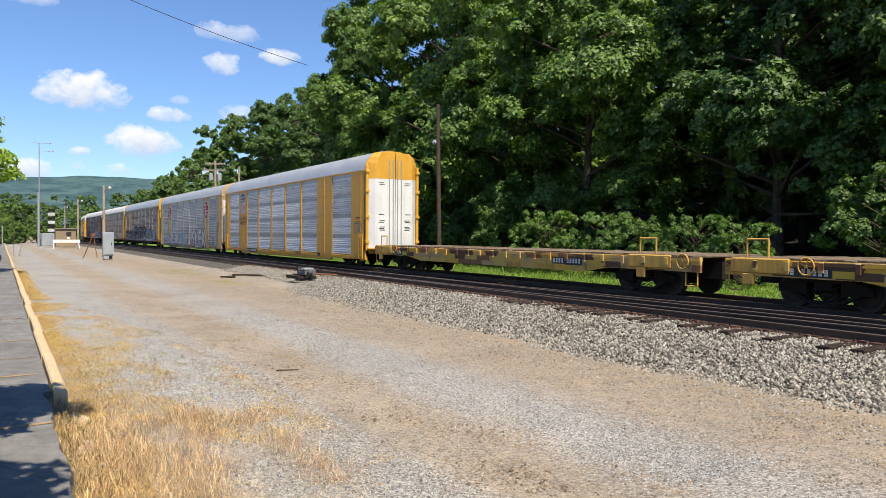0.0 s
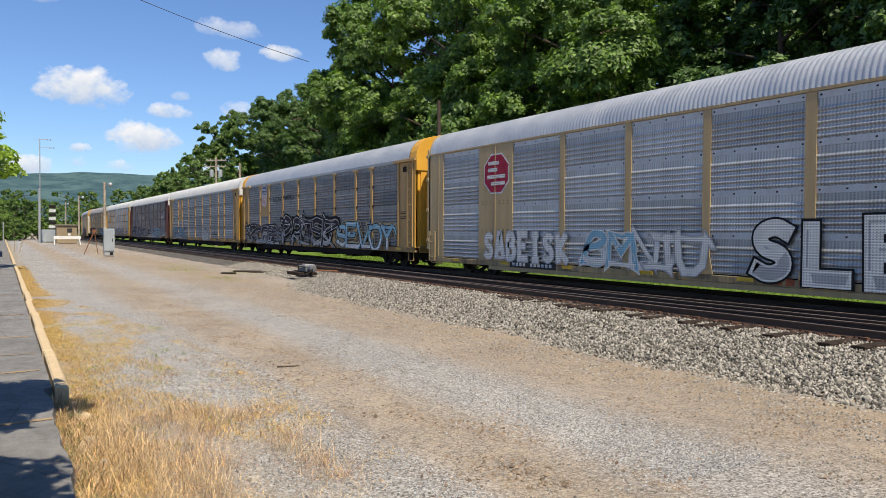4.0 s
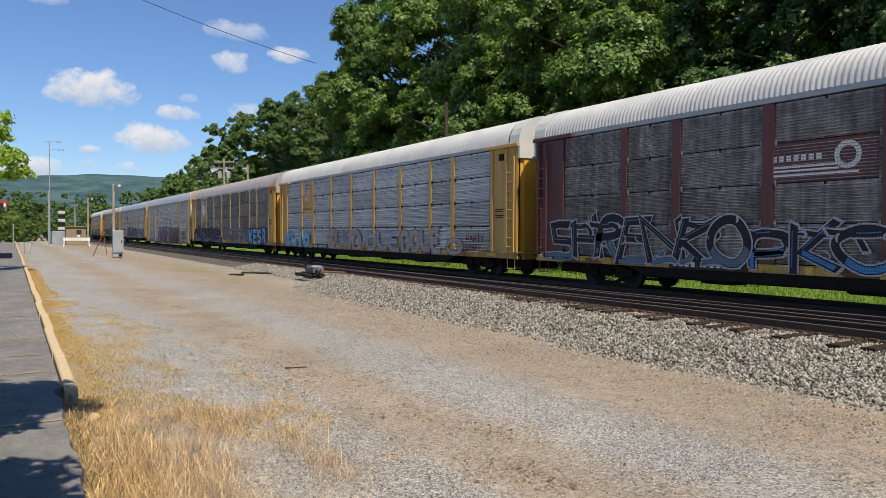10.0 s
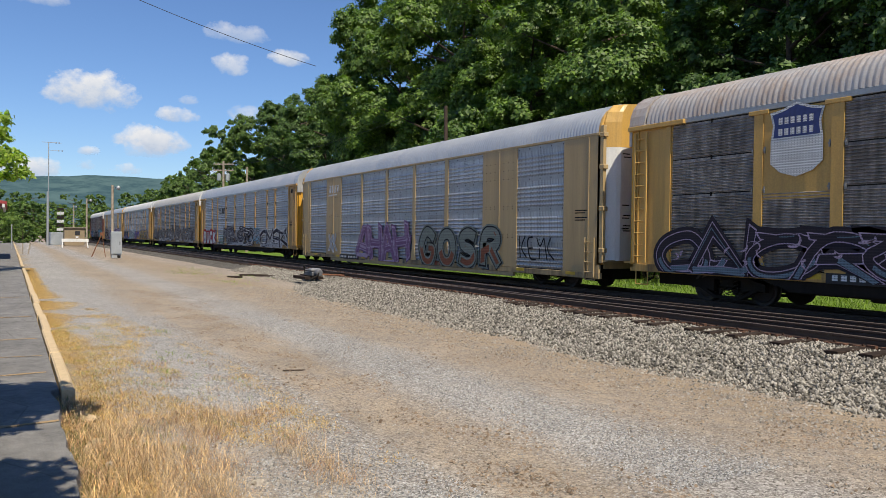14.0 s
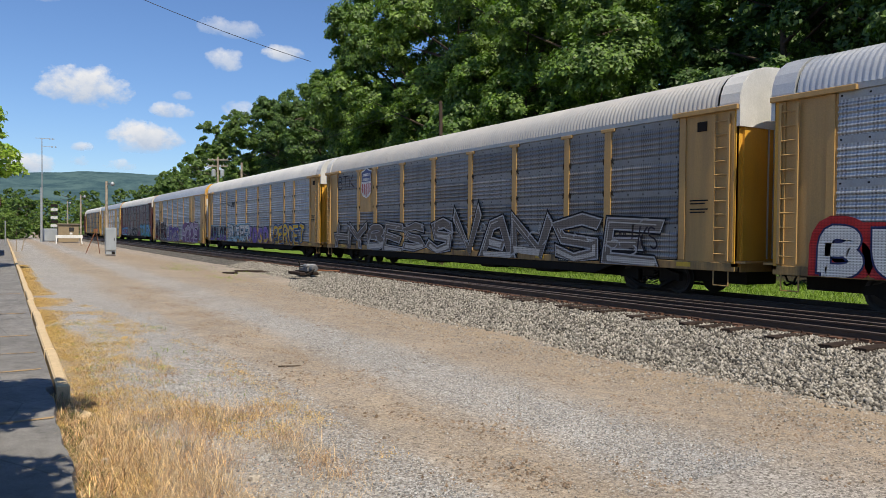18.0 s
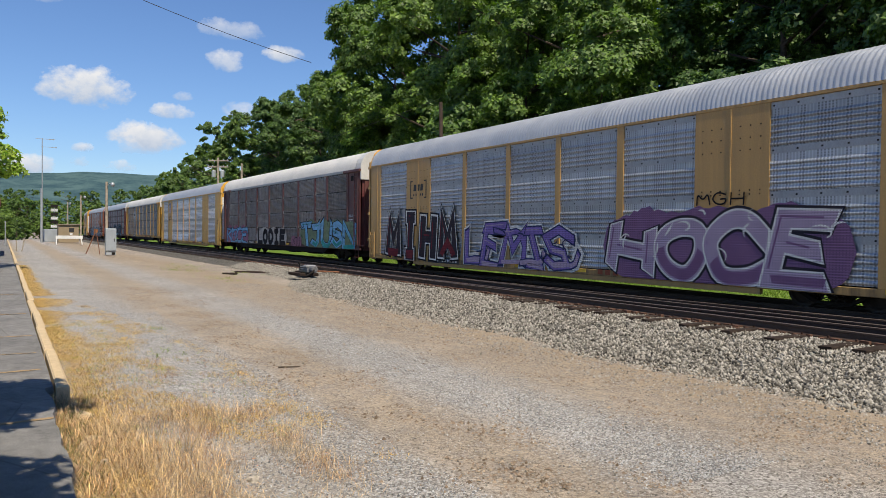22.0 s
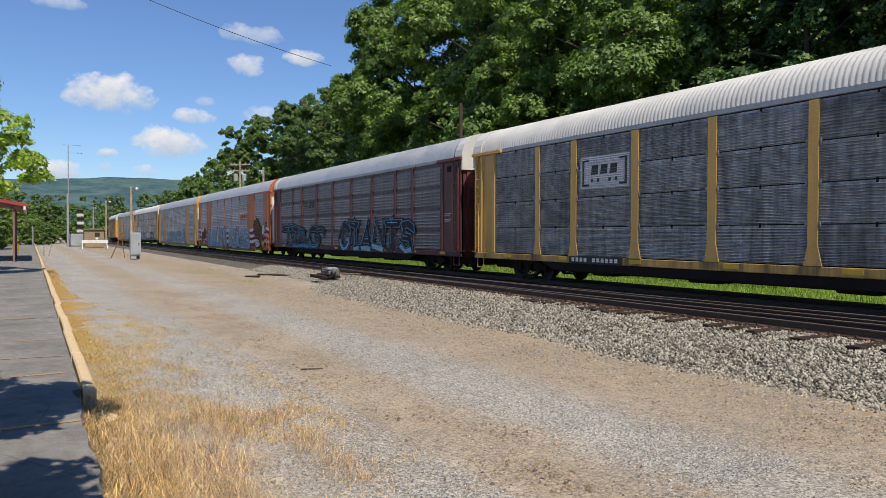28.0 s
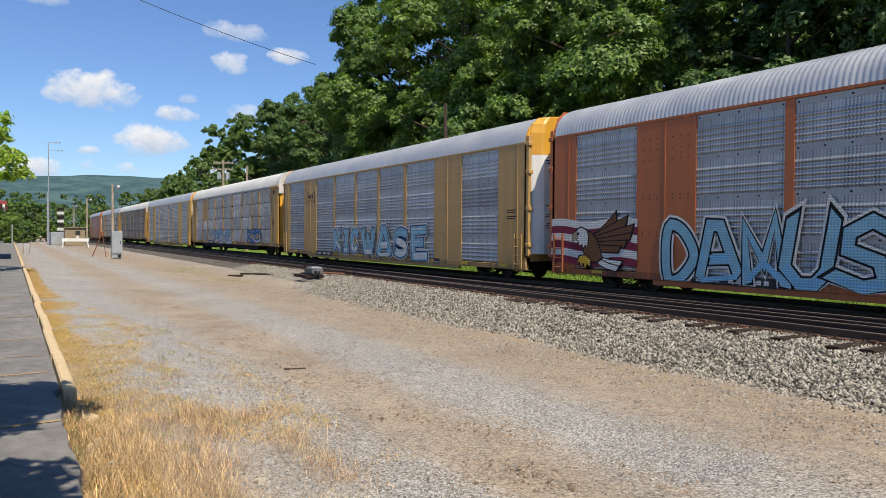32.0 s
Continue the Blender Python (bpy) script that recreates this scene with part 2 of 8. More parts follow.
    c = mix(t, math_node(t, "MULTIPLY", mat_y, ramp(t, big, [(0.4, grey(0)), (0.55, grey(1))])), c, ramp(t, fine, [(0.3, (0.16, 0.10, 0.05)), (0.7, (0.42, 0.30, 0.14))]))
    green = ramp(t, mid, [(0.3, (0.07, 0.13, 0.02)), (0.7, (0.16, 0.25, 0.04))])
    gm = ramp(t, math_node(t, "MULTIPLY", yy, 0.02), [(0.385, grey(0)), (0.40, grey(1))])
    c = mix(t, gm, c, green)
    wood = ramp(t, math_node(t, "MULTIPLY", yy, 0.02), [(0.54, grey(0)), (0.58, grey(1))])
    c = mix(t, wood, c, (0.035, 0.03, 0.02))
    t.links.new(c, b.inputs["Base Color"])
    bump(t, b, math_node(t, "ADD", math_node(t, "MULTIPLY", peb.outputs["Distance"], -1.0), math_node(t, "MULTIPLY", fine, 0.4)), 0.6, 0.012)
    return m


def ballast_material(name, tones, scale=17):
    m, t, b = nodes_of(name, 0.95)
    co = world_coords(t)
    v = t.nodes.new("ShaderNodeTexVoronoi")
    v.inputs["Scale"].default_value = scale
    t.links.new(co, v.inputs["Vector"])
    n = noise_tex(t, co, 45, 4)
    mid = noise_tex(t, co, 0.8, 4)
    c = ramp(t, v.outputs["Color"], [(0.1, tones[0]), (0.5, tones[1]), (0.9, tones[2])])
    c = mix(t, 0.6, c, ramp(t, n, [(0.3, grey(0.6)), (0.7, grey(1.3))]), "MULTIPLY")
    c = mix(t, 1.0, c, ramp(t, mid, [(0.3, grey(0.8)), (0.7, grey(1.12))]), "MULTIPLY")
    t.links.new(c, b.inputs["Base Color"])
    bump(t, b, math_node(t, "MULTIPLY", v.outputs["Distance"], -1.0), 1.0, 0.06)
    return m


def stone_material(name, tones):
    m, t, b = nodes_of(name, 0.9)
    g = t.nodes.new("ShaderNodeNewGeometry")
    n = noise_tex(t, world_coords(t), 40, 3)
    c = ramp(t, g.outputs["Random Per Island"], [(0.0, tones[0]), (0.5, tones[1]), (1.0, tones[2])])
    c = mix(t, 0.5, c, ramp(t, n, [(0.3, grey(0.6)), (0.7, grey(1.3))]), "MULTIPLY")
    t.links.new(c, b.inputs["Base Color"])
    return m


def asphalt_material():
    m, t, b = nodes_of("old_asphalt", 0.9)
    co = world_coords(t)
    n = noise_tex(t, co, 90, 3, 0.8)
    big = noise_tex(t, co, 0.9, 6)
    v = t.nodes.new("ShaderNodeTexVoronoi")
    v.feature = "DISTANCE_TO_EDGE"
    v.inputs["Scale"].default_value = 0.55
    t.links.new(co, v.inputs["Vector"])
    c = ramp(t, big, [(0.3, (0.14, 0.135, 0.13)), (0.7, (0.235, 0.225, 0.215))])
    c = mix(t, 0.8, c, ramp(t, n, [(0.3, grey(0.5)), (0.7, grey(1.45))]), "MULTIPLY")
    c = mix(t, 0.8, c, ramp(t, noise_tex(t, co, 5, 6, 0.8), [(0.32, grey(0.62)), (0.5, grey(1.0)), (0.72, grey(1.28))]), "MULTIPLY")
    c = mix(t, ramp(t, v.outputs["Distance"], [(0.0, grey(0.45)), (0.008, grey(0))]), c, (0.06, 0.055, 0.045))
    t.links.new(c, b.inputs["Base Color"])
    bump(t, b, n, 0.5, 0.01)
    return m


M_GROUND = ground_material()
# bank sheet darker than its loose stones, to paint the shade between them
M_BALLAST = ballast_material("gap_shaded_ballast", ((0.07, 0.064, 0.056), (0.14, 0.128, 0.11), (0.24, 0.22, 0.19)), 22)
M_DIRTY = ballast_material("dirty_ballast", ((0.018, 0.013, 0.010), (0.035, 0.025, 0.02), (0.07, 0.05, 0.04)))
M_STONE = stone_material("ballast_stone", ((0.04, 0.036, 0.031), (0.225, 0.206, 0.175), (0.44, 0.405, 0.35)))
M_GRIT = stone_material("lot_stone", ((0.09, 0.08, 0.07), (0.24, 0.22, 0.195), (0.42, 0.39, 0.35)))
M_CLOD = stone_material("dry_clod", ((0.12, 0.085, 0.058), (0.26, 0.19, 0.135), (0.36, 0.28, 0.2)))
M_CHIP = stone_material("stone_chip", ((0.10, 0.10, 0.102), (0.28, 0.277, 0.275), (0.50, 0.492, 0.485)))
M_ASPHALT = asphalt_material()
M_LEAF = foliage("maple_leaf", (0.114, 0.198, 0.042), 0.5, 0.30)
M_LEAF4 = foliage("linden_leaf", (0.098, 0.172, 0.040), 0.5, 0.26)
M_LEAF2 = foliage("ash_leaf", (0.094, 0.170, 0.044), 0.5, 0.30)
M_LEAF3 = foliage("locust_leaf", (0.32, 0.43, 0.09), 0.4, 0.45)
M_SHRUB_LIT = foliage("sunlit_shrub_leaf", (0.125, 0.215, 0.046), 0.45, 0.3)
M_ROAD = foliage("roadside_leaf", (0.150, 0.245, 0.058), 0.45, 0.3)
M_GRASS = foliage("green_grass", (0.18, 0.265, 0.04), 0.45, 0.28)
M_STRAW = foliage("dry_straw", (0.65, 0.48, 0.30), 0.5, 0.02)
M_RUSTWEED = foliage("rusty_weed", (0.40, 0.22, 0.12), 0.45, 0.02)
M_STRAW2 = foliage("dry_weed", (0.64, 0.44, 0.155), 0.45, 0.02)
M_BARK = plain("bark", (0.085, 0.065, 0.05), 0.95, 0, 0.4, 6)
M_RAIL = paint("rail_steel", (0.075, 0.048, 0.038), 0.5, 0.5, (0.05, 0.03, 0.02), 0.3)
M_RAILTOP = plain("rail_head", (0.15, 0.115, 0.095), 0.45, 0.4, 0.2, 3)
M_TIE = plain("creosote_tie", (0.034, 0.024, 0.019), 0.95, 0, 0.45, 5)
M_PLATE = plain("tie_plate_rust", (0.075, 0.042, 0.03), 0.9, 0.1, 0.4, 9)
M_RUST = plain("rust", (0.20, 0.09, 0.05), 0.9, 0.1, 0.4, 9)
M_BLACK = paint("truck_steel", (0.016, 0.014, 0.012), 0.8, 0.35, (0.045, 0.034, 0.026))
M_WHEEL = paint("wheel_steel", (0.05, 0.042, 0.038), 0.6, 0.5, (0.05, 0.035, 0.025), 0.4)
M_DARK = plain("unlit_interior", (0.012, 0.012, 0.013), 0.9, 0, 0.2, 4)
M_GALV = paint("galvanised_steel", (0.42, 0.44, 0.45), 0.5, 0.25, (0.2, 0.18, 0.15), 0.4)
M_WOODPOLE = plain("pole_wood", (0.34, 0.285, 0.22), 0.95, 0, 0.35, 4)
M_CONCRETE = paint("kerb_concrete", (0.62, 0.47, 0.29), 0.9, 0.4, (0.25, 0.19, 0.12))
M_WHITE = paint("white_paint", (0.75, 0.75, 0.73), 0.5, 0.25, (0.3, 0.27, 0.22))
M_CABINET = paint("cabinet_grey", (0.40, 0.43, 0.45), 0.45, 0.2, (0.25, 0.23, 0.2), 0.3)
M_TAN = paint("shed_tan", (0.30, 0.235, 0.15), 0.7, 0.2)
M_REDROOF = paint("red_roof", (0.35, 0.05, 0.05), 0.5, 0.2)
M_WIRE = plain("wire", (0.02, 0.02, 0.022), 0.6, 0, 0.1, 3)

# ---- mesh tools ----
class Shape:
    """A list of vertices and faces that grows piece by piece."""

    def __init__(self):
        self.v, self.f, self.mi = [], [], []

    def add(self, verts, faces, slot=0):
        o = len(self.v)
        self.v.extend(verts)
        self.f.extend([tuple(i + o for i in f) for f in faces])
        self.mi.extend([slot] * len(faces))
        return self

    def box(self, x0, x1, y0, y1, z0, z1, slot=0, chamfer=0.0):
        if chamfer <= 0:
            p = [(x, y, z) for z in (z0, z1) for y in (y0, y1) for x in (x0, x1)]
            return self.add(p, [(0, 2, 3, 1), (4, 5, 7, 6), (0, 1, 5, 4), (2, 6, 7, 3), (0, 4, 6, 2), (1, 3, 7, 5)], slot)
        c = min(chamfer, (x1 - x0) / 2.1, (y1 - y0) / 2.1, (z1 - z0) / 2.1)
        ring = lambda k: [(x0 + c - k, y0 - k + c, 0), (x1 - c + k, y0 + c - k, 0), (x1 - c + k, y1 - c + k, 0), (x0 + c - k, y1 - c + k, 0)]
        p = []
        for z, k in ((z0, 0), (z0 + c, c), (z1 - c, c), (z1, 0)):
            p += [(a, b, z) for a, b, _ in ring(k)]
        f = [(3, 2, 1, 0), (12, 13, 14, 15)]
        for r in range(3):
            f += [(r * 4 + i, r * 4 + (i + 1) % 4, r * 4 + 4 + (i + 1) % 4, r * 4 + 4 + i) for i in range(4)]
        return self.add(p, f, slot)

    def tube(self, a, b, r0, r1=None, n=8, slot=0, cap=True):
        a, b = Vector(a), Vector(b)
        r1 = r0 if r1 is None else r1
        d = (b - a).normalized()
        u = d.orthogonal().normalized()
        w = d.cross(u)
        p = []
        for c, r in ((a, r0), (b, r1)):
            p += [tuple(c + u * (r * math.cos(2 * math.pi * i / n)) + w * (r * math.sin(2 * math.pi * i / n))) for i in range(n)]
        f = [(i, (i + 1) % n, n + (i + 1) % n, n + i) for i in range(n)]
        if cap:
            f += [tuple(reversed(range(n))), tuple(range(n, 2 * n))]
        return self.add(p, f, slot)

    def path(self, pts, r, n=6, slot=0):
        for a, b in zip(pts[:-1], pts[1:]):
            self.tube(a, b, r, n=n, slot=slot)
        return self

    def extrude(self, outline, y0, y1, slot=0):
        """A closed outline of (x, z) carried from y0 to y1."""
        n = len(outline)
        p = [(x, y0, z) for x, z in outline] + [(x, y1, z) for x, z in outline]
        f = [tuple(range(n)), tuple(reversed(range(n, 2 * n)))]
        f += [(i, n + i, n + (i + 1) % n, (i + 1) % n) for i in range(n)]
        return self.add(p, f, slot)

    def lathe(self, profile, centre, axis="y", n=20, slot=0):
        """A profile of (radius, along) turned round an axis."""
        p = []
        for r, h in profile:
            for i in range(n):
                a = 2 * math.pi * i / n
                c, s = r * math.cos(a), r * math.sin(a)
                q = {"y": (c, h, s), "z": (c, s, h), "x": (h, c, s)}[axis]
                p.append((centre[0] + q[0], centre[1] + q[1], centre[2] + q[2]))
        f = []
        for k in range(len(profile) - 1):
            f += [(k * n + i, k * n + (i + 1) % n, (k + 1) * n + (i + 1) % n, (k + 1) * n + i) for i in range(n)]
        f += [tuple(range(n)), tuple(reversed(range((len(profile) - 1) * n, len(profile) * n)))]
        return self.add(p, f, slot)

    def mesh(self, name, mats, smooth=False):
        me = bpy.data.meshes.new(name)
        me.from_pydata(self.v, [], self.f)
        for m in (mats if isinstance(mats, (list, tuple)) else [mats]):
            me.materials.append(m)
        me.polygons.foreach_set("material_index", self.mi)
        if smooth:
            me.polygons.foreach_set("use_smooth", [True] * len(self.f))
        me.update()
        return me


def part(name, shape, mat, parent=None, label="", at=None, smooth=False):
    """One mesh object, under a thing or a part."""
    me = shape if isinstance(shape, bpy.types.Mesh) else shape.mesh(name, mat, smooth)
    ob = new(name, me)
    if parent is not None:
        ob.parent = parent
    if at is not None:
        ob.location = at
    if label:
        tagged(ob, label)
    return ob


def thing(name, label, category, group="", at=(0, 0, 0), kind=""):
    ob = new(name)
    ob.location = at
    return tagged(ob, label, category, group, kind)


def thing_mesh(name, shape, mat, label, category, group="", at=(0, 0, 0), kind="", smooth=False):
    ob = part(name, shape, mat, None, "", at, smooth)
    return tagged(ob, label, category, group, kind)


def ease(a, b, x):
    u = max(0.0, min(1.0, (x - a) / (b - a)))
    return u * u * (3 - 2 * u)


def array_mesh(name, verts, faces, mat, smooth=False):
    """A mesh from numpy arrays: verts (n, 3), faces (m, k)."""
    me = bpy.data.meshes.new(name)
    k = faces.shape[1]
    me.vertices.add(len(verts))
    me.vertices.foreach_set("co", verts.astype(np.float32).ravel())
    me.loops.add(faces.size)
    me.loops.foreach_set("vertex_index", faces.astype(np.int32).ravel())
    me.polygons.add(len(faces))
    me.polygons.foreach_set("loop_start", np.arange(0, faces.size, k, dtype=np.int32))
    me.polygons.foreach_set("loop_total", np.full(len(faces), k, dtype=np.int32))
    me.materials.append(mat)
    if smooth:
        me.polygons.foreach_set("use_smooth", np.ones(len(faces), dtype=bool))
    me.update()
    me.validate()
    return me


# letters as flat meshes, made first while the scene is small
LETTERS = {}


def lettering(body, bold=0.0, wild=0.0):
    """A flat mesh of the words in the x-z plane, 1 m high, from x = 0; bold swells the strokes, wild bends them."""
    key = (body, bold, wild)
    if key not in LETTERS:
        cu = bpy.data.curves.new("letters", "FONT")
        cu.body, cu.size, cu.offset, cu.resolution_u = body, 1.0, bold, 5
        cu.space_character = 1.0 - 0.1 * (wild > 0)
        ob = new("letters", cu)
        me = bpy.data.meshes.new_from_object(ob.evaluated_get(bpy.context.evaluated_depsgraph_get()))
        bpy.data.objects.remove(ob)
        if wild:
            bm = bmesh.new()
            bm.from_mesh(me)
            bmesh.ops.triangulate(bm, faces=bm.faces[:])
            bmesh.ops.subdivide_edges(bm, edges=[e for e in bm.edges if e.calc_length() > 0.25], cuts=1)
            bm.to_mesh(me)
            bm.free()
        co = np.array([v.co[:] for v in me.vertices])
        if wild:
            x, y = co[:, 0].copy(), co[:, 1].copy()
            ph = sum(ord(c) for c in body)
            co[:, 0] = x + wild * (0.10 * np.sin(4.1 * y + 2.3 * x + ph) + 0.05 * np.sin(9 * y + ph)) + 0.12 * wild * y
            co[:, 1] = y * (1 + wild * 0.16 * np.sin(2.7 * x + ph)) + wild * (0.07 * np.sin(5.3 * x + ph) + 0.035 * np.sin(11 * x + 6 * y))
        LETTERS[key] = (co, [tuple(p.vertices) for p in me.polygons])
        bpy.data.meshes.remove(me)
    return LETTERS[key]


def letter_shape(body, x0, x1, z0, z1, y, bold=0.0, wild=0.0):
    """Words filling the box x0..x1, z0..z1 on the plane y, facing -y. The box is that of the unswollen words."""
    co, faces = lettering(body, bold, wild)
    ref, _ = lettering(body, 0.0, wild)
    lo, hi = ref.min(0), ref.max(0)
    sx, sz = (x1 - x0) / max(1e-6, hi[0] - lo[0]), (z1 - z0) / max(1e-6, hi[1] - lo[1])
    s = Shape()
    s.add([(x0 + (p[0] - lo[0]) * sx, y, z0 + (p[1] - lo[1]) * sz) for p in co], [tuple(f) for f in faces])
    return s

# ---- ground, kerb, platform, ballast ----
TRACK_Y, SIDE_Y, RAIL_Z = 17.4, 13.78, 0.17     # centre lines of the two tracks, top of rail
BEND_X, BEND_R = -172.0, 330.0                   # west of here both tracks bend away


def on_track(s, y=TRACK_Y):
    """Place and heading at s metres along a track that runs at y, bending away at its far end."""
    if s >= BEND_X:
        return s, y, 0.0
    r = BEND_R - (y - TRACK_Y)
    a = (BEND_X - s) / r
    return BEND_X - r * math.sin(a), y + r * (1 - math.cos(a)), -a


def lot_z(x, y):
    z = -0.15 - 0.03 * ease(0.6, 5, y) - 0.10 * ease(5, 9, y)
    z += 0.05 * ease(20, 27, y) + 0.5 * ease(26, 34, y) + 11 * ease(34, 80, y)
    if 0.7 < y < 9 and -60 < x < 6:
        z += 0.035 * noise.noise((x * 0.35, y * 0.8, 0)) + 0.012 * noise.noise((x * 1.7, y * 2.2, 3))
    return z


def graded(lo, hi, near_lo, near_hi, step, grow=1.35):
    out = list(np.arange(near_lo, near_hi + 1e-6, step))
    d, v = step, near_hi
    while v < hi:
        d *= grow
        v = min(hi, v + d)
        out.append(v)
    d, v = step, near_lo
    while v > lo:
        d *= grow
        v = max(lo, v - d)
        out.insert(0, v)
    return out


def build_ground():
    xs = graded(-4200, 900, -60, 8, 0.5)
    ys = graded(-2600, 2600, -1, 34, 0.5)
    v = [(x, y, lot_z(x, y)) for x in xs for y in ys]
    n = len(ys)
    f = [(i * n + j, (i + 1) * n + j, (i + 1) * n + j + 1, i * n + j + 1) for i in range(len(xs) - 1) for j in range(n - 1)]
    s = Shape()
    s.add(v, f)
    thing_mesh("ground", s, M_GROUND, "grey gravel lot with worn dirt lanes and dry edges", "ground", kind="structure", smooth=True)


def build_platform():
    # old asphalt platform with a ragged edge where the kerb is gone
    s = Shape()
    xs = graded(-150, 30, -30, -2, 0.1)
    edge = [0.50 if x < -9.7 else 0.44 + 0.06 * noise.noise((x * 1.3, 0, 0)) + 0.03 * noise.noise((x * 4, 1, 0)) for x in xs]
    n = len(xs)
    v = [(x, -9.0, 0.0) for x in xs] + [(x, e, 0.012 * noise.noise((x, 5, 0))) for x, e in zip(xs, edge)] + [(x, e + 0.05, -0.2) for x, e in zip(xs, edge)]
    f = []
    for i in range(n - 1):
        f += [(i, i + 1, n + i + 1, n + i), (n + i, n + i + 1, 2 * n + i + 1, 2 * n + i)]
    s.add(v, [tuple(reversed(q)) for q in f])
    thing_mesh("pavement", s, M_ASPHALT, "cracked grey asphalt platform with a ragged edge", "pavement", kind="structure")
    kerb = thing("kerb", "long pale concrete kerb stones with chipped ends", "kerb", at=(0, 0, 0), kind="structure")
    x, k = -9.6, 0
    rng = random.Random(4)
    while x > -150:
        length = 3.0 if x > -60 else 8.0
        sh = Shape()
        sh.box(-length + 0.02, 0, -0.07, 0.07, -0.2, 0.045, chamfer=0.02)
        ob = part("kerb_stone", sh, M_CONCRETE, kerb, at=(x, 0.60 + rng.uniform(-0.012, 0.012), rng.uniform(-0.012, 0.006)))
        ob.rotation_euler = (0, rng.uniform(-0.004, 0.004), rng.uniform(-0.004, 0.004))
        x -= length
    # soil and litter that fill the cracks across the asphalt
    crack = Shape()
    for x0, wide in ((-8.1, 0.06), (-11.0, 0.045), (-12.6, 0.03), (-14.6, 0.05), (-18.5, 0.05), (-24.0, 0.06)):
        ys = np.arange(0.42, -4.0, -0.12)
        v = []
        for q in ys:
            c = x0 + 0.10 * noise.noise((q * 0.8, x0, 0)) + 0.03 * noise.noise((q * 5, x0, 2))
            k = wide * (0.55 + 0.9 * abs(noise.noise((q * 3, x0, 7))))
            v += [(c - k, q, 0.005), (c + k, q, 0.005)]
        crack.add(v, [(2 * i, 2 * i + 1, 2 * i + 3, 2 * i + 2) for i in range(len(ys) - 1)])
    thing_mesh("crack_fill", crack, plain("crack_litter", (0.33, 0.23, 0.13), 0.95, 0, 0.5, 30), "tan soil and litter filling cracks across the asphalt", "soil", kind="structure")
    # loose broken kerb pieces in the weeds
    for x, y, rz, l in ((-8.7, 0.70, 0.5, 0.3), (-7.5, 0.66, -0.3, 0.34)):
        sh = Shape()
        sh.box(-l / 2, l / 2, -0.07, 0.07, -0.12, 0.03, chamfer=0.03)
        ob = thing_mesh("kerb_fragment", sh, M_CONCRETE, "broken pale concrete kerb fragment lying in dry weeds", "kerb", at=(x, y, lot_z(x, y) + 0.03))
        ob.rotation_euler = (0.1, 0.05, rz)


def toe(x):
    """Near foot of the ballast bank."""
    return 9.0 + 0.35 * noise.noise((x * 0.25, 2, 0)) + 0.12 * noise.noise((x * 1.1, 7, 0)) + 2.3 * ease(-24, -34, x)


def bank_z(x, y):
    a = toe(x)
    if y < a:
        return lot_z(x, y) - 0.02
    return lot_z(x, a) - 0.01 + (-0.024 - lot_z(x, a)) * ease(a - 0.3, 12.7, y) + 0.012 * noise.noise((x * 4, y * 4, 0))


